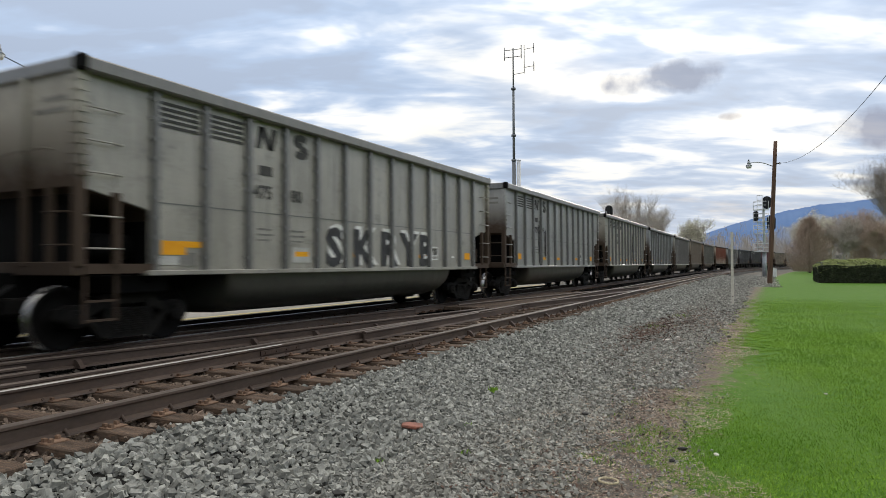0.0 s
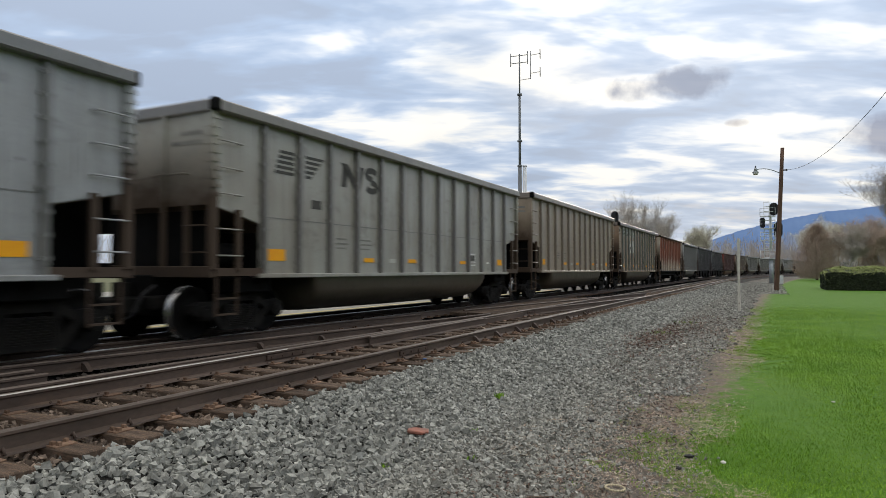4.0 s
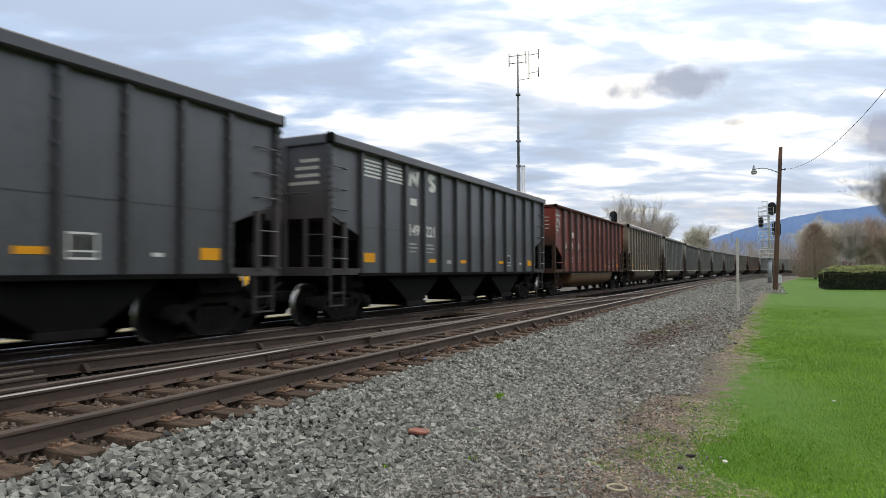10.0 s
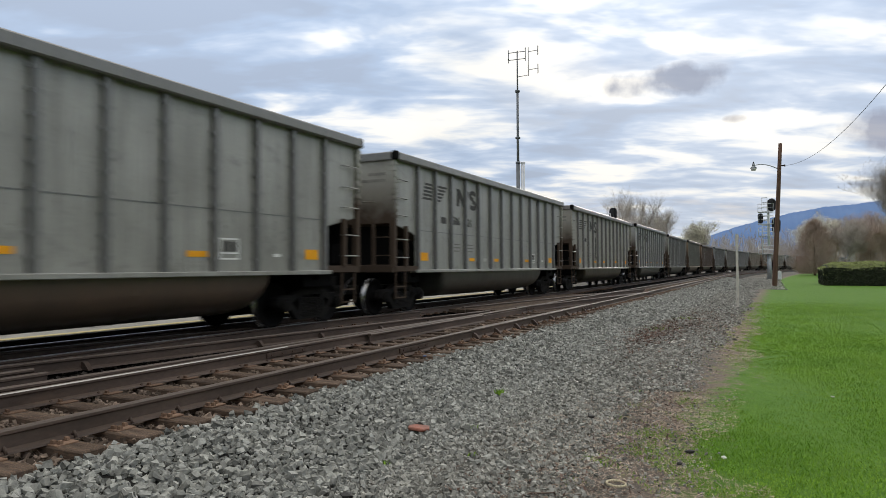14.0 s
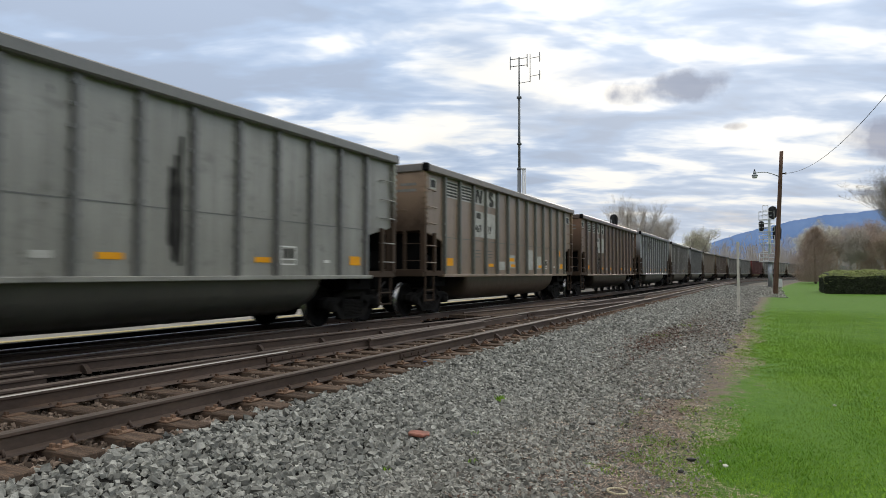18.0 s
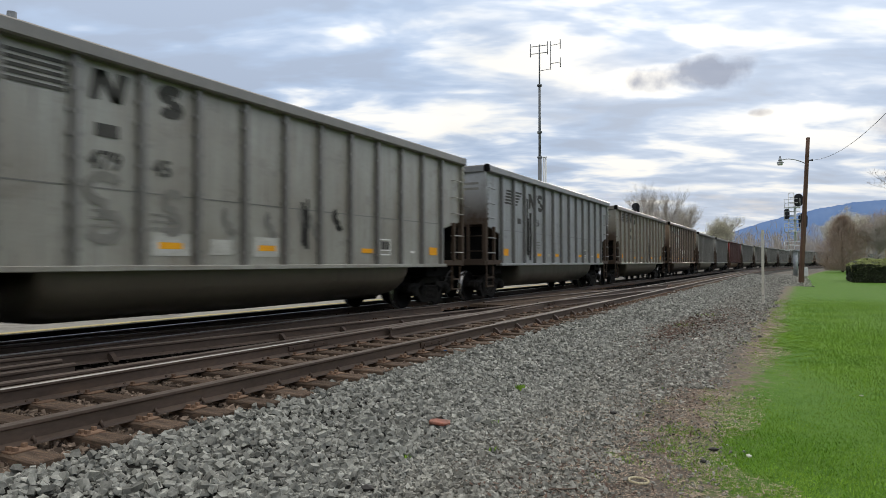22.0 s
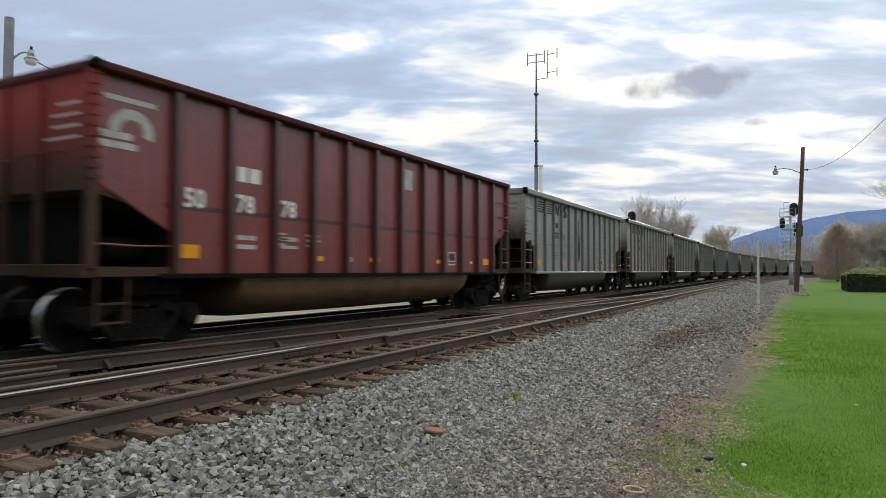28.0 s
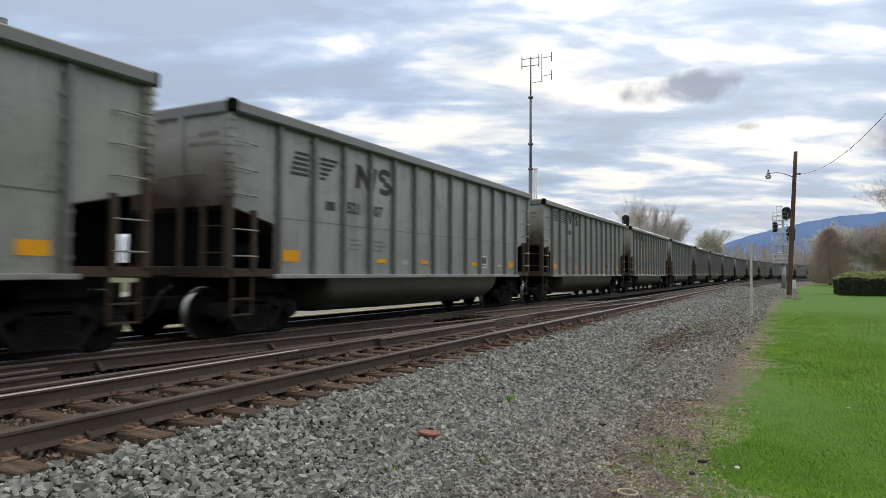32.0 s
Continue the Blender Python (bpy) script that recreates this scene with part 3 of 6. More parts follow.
    return k.done(col, 0.75 if matt else k.ramp(runs, [(0.3, 0.28), (0.7, 0.44)]), 0.0, 0.25 if matt else 1.0)


def end_soot(name, base, stain, seed, amount):
    """The same paint on the car ends, browned by brake dust low down in a ragged patch."""
    k = Nodes(name)
    v = k.coords("Object", (1, 1, 1), (seed, seed * 2.2, 0))
    tc = k.add("ShaderNodeTexCoord")
    sep = k.add("ShaderNodeSeparateXYZ")
    k.put(sep.inputs[0], tc.outputs["Object"])
    n = k.noise(v, 1.6, 6, 0.65)
    h = k.math("ADD", k.math("MULTIPLY", sep.outputs[2], 0.25), k.math("MULTIPLY", k.math("SUBTRACT", n, 0.5), 0.35))
    col = k.mix(k.ramp(n, [(0.35, 0.0), (0.7, 0.6)]), base, stain)
    col = k.mix(k.ramp(h, [(0.60, amount), (0.86, 0.0)]), col, lin(72, 58, 47))
    k.bump(k.noise(v, 26, 4), 0.25, 0.006)
    return k.done(col, 0.8, 0.0, 0.25)


PLAIN_PAINT = surface("car_paint_base", lin(150, 148, 140), lin(120, 116, 108))
DECAL = {
    "black": surface("faded_black_stencil", lin(58, 58, 58), lin(84, 82, 78), 4, 30, 0.8, 0.0, 0.0, 0.001),
    "faint": surface("faint_grey_stencil", lin(112, 110, 106), lin(136, 134, 128), 4, 30, 0.8, 0.0, 0.0, 0.001),
    "white": surface("faded_white_stencil", lin(242, 242, 238), lin(220, 218, 212), 4, 30, 0.8, 0.0, 0.0, 0.001),
    "ghost": surface("worn_grey_patch", lin(196, 196, 190), lin(170, 168, 160), 4, 30, 0.8, 0.0, 0.0, 0.001),
    "orange": surface("orange_reflector", lin(250, 176, 20), lin(236, 158, 16), 4, 30, 0.6, 0.0, 0.0, 0.001),
    "soot": surface("black_smear", lin(36, 35, 34), lin(52, 50, 48), 3, 14, 0.9, 0.0, 0.0, 0.001),
    "dark_rust": surface("dark_rust_patch", lin(88, 64, 55), lin(70, 52, 46), 4, 30, 0.9, 0.0, 0.0, 0.001),
    "graffiti": surface("grey_spray_paint", lin(52, 52, 54), lin(80, 80, 80), 4, 30, 0.8, 0.0, 0.0, 0.001),
}


def decal_quad(bm, pts, y):
    f = bm.faces.new([bm.verts.new((x, y, z)) for x, z in pts])
    f.normal_update()
    if f.normal.y > 0:
        f.normal_flip()


def text_into(bm, words, x, z, size, y, squeeze=1.0, bold=0.028):
    """Built-in font, lying on the near side of a car, written along its length."""
    cu = bpy.data.curves.new("stencil", "FONT")
    cu.body, cu.size, cu.resolution_u = words, size, 2
    cu.offset = size * bold
    ob = bpy.data.objects.new("stencil", cu)
    me = ob.to_mesh()
    vs = [bm.verts.new((x + v.co.x * squeeze, y, z + v.co.y)) for v in me.vertices]
    for p in me.polygons:
        try:
            bm.faces.new([vs[i] for i in p.vertices])
        except ValueError:
            pass
    ob.to_mesh_clear()
    bpy.data.objects.remove(ob)
    bpy.data.curves.remove(cu)


def car_side(bm, y, low=1.12, cut_out=1.2, hi=2.32, lo=2.05):
    L = BODY
    prism(bm, [(0, hi), (0, 3.98), (L, 3.98), (L, hi), (L - cut_out, lo), (L - cut_out, low), (cut_out, low), (cut_out, lo)], "y", y - 0.02, y + 0.02)


def make_truck(parent, x):
    t = new("truck")
    t.parent = parent
    t.matrix_basis = pose(x, 0, 0)
    bm = bmesh.new()
    # cast frame: arched top member, sloping bottom member, columns beside the springs
    prism(bm, [(-1.14, 0.46), (-1.1, 0.6), (-0.9, 0.66), (-0.6, 0.64), (-0.34, 0.8), (0.34, 0.8), (0.6, 0.64), (0.9, 0.66), (1.1, 0.6), (1.14, 0.46),
               (1.0, 0.40), (0.8, 0.48), (0.6, 0.5), (0.34, 0.64), (-0.34, 0.64), (-0.6, 0.5), (-0.8, 0.48), (-1.0, 0.40)], "y", -1.1, -0.94)
    prism(bm, [(-0.78, 0.5), (-0.64, 0.5), (-0.38, 0.27), (0.38, 0.27), (0.64, 0.5), (0.78, 0.5), (0.46, 0.14), (-0.46, 0.14)], "y", -1.1, -0.94)
    for sx in (-1, 1):
        box(bm, sx * 0.36 - 0.05, sx * 0.36 + 0.05, -1.115, -0.94, 0.22, 0.7)
        tube(bm, (sx * 0.89, -1.2, 0.457), (sx * 0.89, -0.9, 0.457), 0.13, 0.15, 12)
        tube(bm, (sx * 0.89, -1.23, 0.457), (sx * 0.89, -1.2, 0.457), 0.075, 0.085, 10)
    side = part("side_frame", bm, TRUCK_STEEL, t)
    again(side, t, pose(0, 0, 0, 0, 0, 180))
    ridge = [(-0.92, 0.19)]
    for i in range(11):
        ridge += [(-1.075, 0.205 + i * 0.034), (-1.075, 0.222 + i * 0.034), (-1.045, 0.226 + i * 0.034), (-1.045, 0.235 + i * 0.034)]
    for x0 in (-0.29, -0.09, 0.11):          # three coils on each side
        for turn in (0, 180):
            if not SPRINGS:
                bm = bmesh.new()
                prism(bm, ridge + [(-0.92, 0.58)], "x", 0.0, 0.18)
                SPRINGS.append(part("spring", bm, TRUCK_STEEL, t))
                coil = SPRINGS[0]
            else:
                coil = again(SPRINGS[0], t, pose(0, 0, 0))
            coil.matrix_basis = pose(0, 0, 0, 0, 0, turn) @ pose(x0, -0.045, 0)
    bm = bmesh.new()
    box(bm, -0.2, 0.2, -1.0, 1.0, 0.55, 0.74, 0.03)
    tube(bm, (0, 0, 0.7), (0, 0, 0.95), 0.3, 0.3, 12)
    for sx in (-0.42, 0.42):
        box(bm, sx - 0.05, sx + 0.05, -0.85, 0.85, 0.36, 0.44)
    part("bolster", bm, DARK_STEEL, t)
    made = []
    for sx in (-0.89, 0.89):
        if not WHEELSETS:
            bm = bmesh.new()
            tube(bm, (0, -0.85, 0), (0, 0.85, 0), 0.08, 0.08, 10)
            for sy in (-1, 1):
                ring = [(0.457, 0.685), (0.457, 0.81), (0.44, 0.82), (0.39, 0.815), (0.36, 0.77), (0.14, 0.755), (0.12, 0.83), (0.0, 0.83)]
                rows = []
                n = 28
                for r, w in [(0.0, 0.68), (0.36, 0.69), (0.482, 0.682), (0.482, 0.70)] + ring[0:]:
                    rows.append([bm.verts.new((r * math.cos(2 * math.pi * i / n), sy * w, r * math.sin(2 * math.pi * i / n))) for i in range(n)])
                for a, b in zip(rows[:-1], rows[1:]):
                    for i in range(n):
                        try:
                            f = bm.faces.new((a[i], a[(i + 1) % n], b[(i + 1) % n], b[i]))
                            f.material_index = 1 if rows.index(a) in (3, 4) else 0
                            f.smooth = True
                        except ValueError:
                            pass
            bmesh.ops.remove_doubles(bm, verts=bm.verts, dist=0.0005)
            bmesh.ops.recalc_face_normals(bm, faces=bm.faces)
            w = part("wheelset", bm, [WHEEL_STEEL, WHEEL_TREAD], t)
        else:
            w = again(WHEELSETS[0], t, pose(0, 0, 0))
        w.matrix_basis = pose(sx, 0, 0.457)
        WHEELSETS.append(w)
        made.append(w)
    return t


WHEELSETS, SPRINGS = [], []


def other_hand(ob, car):
    """The same part, other-handed, on the same side of the car's other end."""
    m = new(ob.name.split(".")[0], bm_mirror(ob))
    m.parent = car
    m.matrix_basis = pose(BODY, 0, 0, 0, 0, 180)


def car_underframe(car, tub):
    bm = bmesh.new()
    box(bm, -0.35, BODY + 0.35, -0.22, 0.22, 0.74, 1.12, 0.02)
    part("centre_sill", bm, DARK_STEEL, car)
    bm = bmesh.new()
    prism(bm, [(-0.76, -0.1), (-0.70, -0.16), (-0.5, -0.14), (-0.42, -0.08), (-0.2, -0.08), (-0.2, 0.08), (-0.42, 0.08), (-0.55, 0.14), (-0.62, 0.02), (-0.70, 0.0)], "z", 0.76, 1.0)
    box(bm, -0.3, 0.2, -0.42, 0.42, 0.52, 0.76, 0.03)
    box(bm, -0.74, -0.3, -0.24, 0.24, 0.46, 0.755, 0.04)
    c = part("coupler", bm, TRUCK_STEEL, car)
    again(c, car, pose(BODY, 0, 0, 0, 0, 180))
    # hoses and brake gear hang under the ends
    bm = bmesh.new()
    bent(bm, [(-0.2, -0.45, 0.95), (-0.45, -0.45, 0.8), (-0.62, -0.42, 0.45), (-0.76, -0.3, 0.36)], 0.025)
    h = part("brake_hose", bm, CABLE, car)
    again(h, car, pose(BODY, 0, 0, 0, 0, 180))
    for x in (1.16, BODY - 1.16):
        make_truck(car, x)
    # Body bolster, sized to close the bright gap over the truck.
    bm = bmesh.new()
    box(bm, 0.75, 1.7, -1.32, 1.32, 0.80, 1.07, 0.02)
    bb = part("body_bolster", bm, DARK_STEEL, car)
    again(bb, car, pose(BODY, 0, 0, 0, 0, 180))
    # end sills with their steps
    bm = bmesh.new()
    box(bm, -0.05, 0.1, -1.52, 1.52, 1.08, 1.27, 0.01)
    box(bm, 0.1, 1.3, -1.54, -1.44, 1.1, 1.24)
    box(bm, 0.1, 1.3, 1.44, 1.54, 1.1, 1.24)
    e = part("end_sill", bm, PLAIN_PAINT, car)
    again(e, car, pose(BODY, 0, 0, 0, 0, 180))
    bm = bmesh.new()
    for sy in (-1.5,):
        for x in (0.14, 0.62):
            box(bm, x - 0.015, x + 0.015, sy - 0.02, sy + 0.02, 0.42, 1.1)
        for z in (0.45, 0.72):
            box(bm, 0.14, 0.62, sy - 0.03, sy + 0.03, z - 0.015, z + 0.015)
    st = part("sill_step", bm, DARK_STEEL, car)
    other_hand(st, car)


def car_ladders(car, open_front=False):
    """Grab irons on the corner of the side and on the end, with their stiles."""
    bm = bmesh.new()
    bent(bm, [(0.14, -1.47, 0), (0.14, -1.58, 0), (0.64, -1.58, 0), (0.64, -1.47, 0)], 0.015, 5)
    rung = part("grab_iron", bm, PLAIN_PAINT, car)
    far = [(BODY - 0.74, z) for z in (1.45, 1.9, 2.5, 2.94, 3.4)]
    x, z = (0, 1.45) if not open_front else far.pop()
    rung.matrix_basis = pose(x, 0, z)
    for x, z in ([] if open_front else [(0, z) for z in (1.9, 2.5, 2.94, 3.4)]) + far:
        again(rung, car, pose(x, 0, z))
    bm = bmesh.new()
    box(bm, 0.55, 0.64, -1.58, -1.5, 1.2, 2.25)
    stile = part("ladder_stile", bm, PLAIN_PAINT, car)
    if open_front:
        stile.matrix_basis = pose(BODY - 1.19, 0, 0)
        bm = bmesh.new()
        bent(bm, [(0.05, -1.5, 1.56), (0.7, -1.53, 1.54), (1.36, -1.5, 1.56)], 0.02, 6)
        part("hand_bar", bm, PLAIN_PAINT, car)
    else:
        again(stile, car, pose(BODY - 1.19, 0, 0))
    bm = bmesh.new()
    for z in (1.5, 1.95):
        bent(bm, [(-0.02, -1.42, z), (-0.08, -1.42, z), (-0.08, -0.95, z), (-0.02, -0.95, z)], 0.013, 5)
    box(bm, -0.03, 0.05, -0.98, -0.9, 1.2, 2.3)
    lad = part("end_ladder", bm, PLAIN_PAINT, car)
    if open_front:
        lad.matrix_basis = pose(BODY, 0, 0, 0, 0, 180)
    else:
        again(lad, car, pose(BODY, 0, 0, 0, 0, 180))
    bm = bmesh.new()
    box(bm, -0.02, 0.12, -1.56, -1.42, 1.2, 3.95, 0.015)
    for i in range(11):                      # riveted corner plate
        box(bm, -0.03, 0.13, -1.575, -1.41, 2.44 + i * 0.145, 2.50 + i * 0.145)
    cp = part("corner_post", bm, PLAIN_PAINT, car)
    mirrored = bm_mirror(cp)
    again(cp, car, pose(BODY, 0, 0, 0, 0, 180))
    m2 = new("corner_post", mirrored)
    m2.parent = car
    again(m2, car, pose(BODY, 0, 0, 0, 0, 180))


def bm_mirror(ob):
    bm = bmesh.new()
    bm.from_mesh(ob.data)
    for v in bm.verts:
        v.co.y = -v.co.y
    bmesh.ops.reverse_faces(bm, faces=bm.faces)
    me = bpy.data.meshes.new(ob.data.name)
    bm.to_mesh(me)
    bm.free()
    for m in ob.data.materials:
        me.materials.append(m)
    return me


def car_body(car, ribs, rib_w=0.13, rib_d=0.075, cut_out=1.2, hi=2.32, lo=2.05, chord=0.2):
    L = BODY
    for sy in (-1, 1):
        bm = bmesh.new()
        car_side(bm, sy * 1.46, 1.12, cut_out, hi, lo)
        part("side_wall", bm, PLAIN_PAINT, car)
        bm = bmesh.new()
        box(bm, 1.1, L - 1.1, sy * 1.5 - 0.1, sy * 1.5 + 0.1, 1.06, 1.14, 0.01)
        part("side_sill", bm, PLAIN_PAINT, car)
        bm = bmesh.new()
        box(bm, 0.02, L - 0.02, sy * 1.555 - 0.095, sy * 1.555 + 0.095, TOP - chord, TOP, 0.025)
        part("top_chord", bm, PLAIN_PAINT, car)
        bm = bmesh.new()
        box(bm, 1.22, L - 1.22, sy * 1.48 - 0.006, sy * 1.48 + 0.006, 2.172 - (0.03 if chord < 0.2 else 0), 2.192 + (0.03 if chord < 0.2 else 0))
        part("weld_seam", bm, DARK_STEEL, car)
    bm = bmesh.new()
    box(bm, -0.06, 0.1, -1.5, 1.5, TOP - chord - 0.01, TOP, 0.02)
    o = part("end_chord", bm, PLAIN_PAINT, car)
    again(o, car, pose(L, 0, 0, 0, 0, 180))
    bm = bmesh.new()
    box(bm, 0.0, 0.04, -1.44, 1.44, 2.3, 4.0)
    prism(bm, [(0.0, 2.3), (0.04, 2.36), (1.24, 2.09), (1.9, 1.2), (1.85, 1.15), (1.2, 2.03)], "y", -1.44, 1.44)
    o = part("end_wall", bm, PLAIN_PAINT, car)
    again(o, car, pose(L, 0, 0, 0, 0, 180))
    bm = bmesh.new()
    box(bm, -0.07, 0.02, -0.46, -0.38, 1.2, 3.88, 0.01)
    box(bm, -0.07, 0.02, 0.38, 0.46, 1.2, 3.88, 0.01)
    bent(bm, [(-0.02, -1.0, 2.84), (-0.1, -0.96, 2.84), (-0.1, -0.4, 2.84), (-0.1, 0.4, 2.78), (-0.1, 1.0, 2.78), (-0.02, 1.04, 2.78)], 0.016, 5)
    o = part("end_post", bm, PLAIN_PAINT, car)
    again(o, car, pose(L, 0, 0, 0, 0, 180))
    bm = bmesh.new()
    box(bm, -0.075, 0.09, -1.66, -1.5, TOP - chord, TOP + 0.02, 0.03)
    cap = part("corner_cap", bm, DARK_STEEL, car)
    for m in (pose(L, 0, 0, 0, 0, 180), pose(0, 3.12, 0), pose(L, -3.12, 0, 0, 0, 180)):
        again(cap, car, m)
    # near-black webs added to give the space under the slope sheets its shade
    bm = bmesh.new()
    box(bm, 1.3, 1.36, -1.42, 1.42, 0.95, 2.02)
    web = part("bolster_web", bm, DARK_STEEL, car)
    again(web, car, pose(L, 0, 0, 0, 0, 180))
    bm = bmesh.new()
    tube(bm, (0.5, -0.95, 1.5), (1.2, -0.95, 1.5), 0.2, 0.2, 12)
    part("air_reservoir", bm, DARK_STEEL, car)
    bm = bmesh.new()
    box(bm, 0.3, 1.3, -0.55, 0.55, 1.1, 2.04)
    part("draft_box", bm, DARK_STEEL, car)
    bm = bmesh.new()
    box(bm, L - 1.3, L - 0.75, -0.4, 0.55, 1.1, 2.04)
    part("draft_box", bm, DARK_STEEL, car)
    # Dark sheets stand in for the shade inside the end recesses.
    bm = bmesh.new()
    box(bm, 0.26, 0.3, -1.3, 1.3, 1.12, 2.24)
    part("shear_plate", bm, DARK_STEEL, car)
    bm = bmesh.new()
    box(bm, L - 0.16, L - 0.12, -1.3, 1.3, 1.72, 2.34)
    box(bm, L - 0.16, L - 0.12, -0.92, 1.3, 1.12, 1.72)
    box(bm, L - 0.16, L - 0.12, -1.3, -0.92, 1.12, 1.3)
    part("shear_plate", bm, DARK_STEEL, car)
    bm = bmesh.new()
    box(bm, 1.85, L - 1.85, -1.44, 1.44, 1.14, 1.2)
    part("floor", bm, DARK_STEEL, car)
    bm = bmesh.new()
    prism(bm, [(-rib_w / 2, -1.47), (-rib_w / 2 + 0.02, -1.53 - rib_d), (rib_w / 2 - 0.02, -1.53 - rib_d), (rib_w / 2, -1.47)], "z", 1.14, TOP - chord + 0.01)
    if rib_w < 0.14:                         # bolted lugs down both edges
        for i in range(9):
            z = 1.32 + i * 0.3
            for sx in (-1, 1):
                box(bm, sx * rib_w / 2 - 0.02, sx * rib_w / 2 + 0.02, -1.555, -1.478, z, z + 0.055)
    rib = part("side_rib", bm, PLAIN_PAINT, car)
    rib.matrix_basis = pose(ribs[0], 0, 0)
    for x in ribs[1:]:
        again(rib, car, pose(x, 0, 0))
    for x in ribs:
        again(rib, car, pose(L - x, 0, 0) @ pose(0, 0, 0, 0, 0, 180) @ pose(0, 0, 0))


def bulge(c):
    return math.copysign(abs(c) ** 0.62, c)


def car_tub(car):
    """The round belly that hangs between the trucks."""
    bm = bmesh.new()
    n, prof = 14, []
    for x, d in ((2.86, 0.05), (2.88, 0.45), (2.96, 0.64), (3.12, 0.74), (3.4, 0.78), (7.3, 0.80), (11.25, 0.78), (11.53, 0.74), (11.69, 0.64), (11.77, 0.45), (11.79, 0.05)):
        prof.append([bm.verts.new((x, -1.46 * bulge(math.cos(math.pi * i / n)), 1.1 - d * math.sin(math.pi * i / n) ** 0.66)) for i in range(n + 1)])
    for a, b in zip(prof[:-1], prof[1:]):
        for i in range(n):
            bm.faces.new((a[i], b[i], b[i + 1], a[i + 1])).smooth = True
    bm.faces.new(prof[0])
    bm.faces.new(prof[-1][::-1])
    bmesh.ops.recalc_face_normals(bm, faces=bm.faces)
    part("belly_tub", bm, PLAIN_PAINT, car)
    for x in (5.6, 8.9):
        bm = bmesh.new()
        a, b = [], []
        for i in range(n + 1):
            c, s = bulge(math.cos(math.pi * i / n)), math.sin(math.pi * i / n) ** 0.66
            a.append(bm.verts.new((x - 0.04, -1.475 * c, 1.1 - 0.81 * s)))
            b.append(bm.verts.new((x + 0.04, -1.475 * c, 1.1 - 0.81 * s)))
        for i in range(n):
            bm.faces.new((a[i], b[i], b[i + 1], a[i + 1]))
        part("tub_band", bm, PLAIN_PAINT, car)


def car_bays(car):
    """Three pairs of sloping discharge chutes."""
    for x in (4.0, 7.3, 10.6):
        bm = bmesh.new()
        for sy in (-1, 1):
            y0, y1 = sorted((sy * 0.25, sy * 1.42))
            lo = [(x - 1.55, 1.1), (x + 1.55, 1.1), (x + 0.42, 0.40), (x + 0.42, 0.3), (x - 0.42, 0.3), (x - 0.42, 0.40)]
            prism(bm, lo, "y", y0, y1)
        part("discharge_bay", bm, DARK_STEEL, car)
        bm = bmesh.new()
        box(bm, x - 0.5, x + 0.5, -1.46, -1.42, 0.28, 0.4)
        part("bay_door", bm, TRUCK_STEEL, car)


GON_RIBS = [1.27 + 1.0092 * i for i in range(13)]
CR_RIBS = [1.40 + 1.09 * i for i in range(12)]


def prototype(name, kind):
    car = root(name, pose(0, 0, 0), "", "")
    car_body(car, CR_RIBS if kind in ("red", "rust") else GON_RIBS, 0.15 if kind in ("red", "rust") else 0.12, 0.07 if kind == "red" else 0.045, *((1.2, 2.32, 2.05) if kind == "gon" else (1.34, 2.62, 1.8, 0.11) if kind == "rust" else (1.34, 2.5, 1.78, 0.12) if kind == "red" else (1.3, 2.45, 1.95)))
    car_underframe(car, kind)
    car_ladders(car, kind in ("red", "rust"))
    if kind in ("gon", "red"):
        car_tub(car)
    elif kind == "hopper":
        car_bays(car)
    else:
        bm = bmesh.new()
        box(bm, 2.3, BODY - 2.3, -1.2, 1.2, 0.72, 1.1, 0.03)
        part("deep_sill", bm, DARK_STEEL, car)
    return car


GREY, GREY_D = lin(170, 169, 161), lin(120, 117, 109)
BLUER, PALE = lin(172, 175, 179), lin(182, 177, 165)
BLUEG = lin(175, 175, 173)
TAN, TAN_D = lin(180, 166, 148), lin(130, 117, 102)
BROWN, BROWN_D = lin(160, 137, 116), lin(120, 101, 86)
DARK_BROWN, DULL_GREY, DULL_TAN = lin(138, 111, 93), lin(153, 152, 143), lin(166, 151, 133)
BLACK, BLACK_D = lin(92, 92, 98), lin(68, 67, 70)
RED, RED_D = lin(152, 72, 60), lin(106, 58, 50)
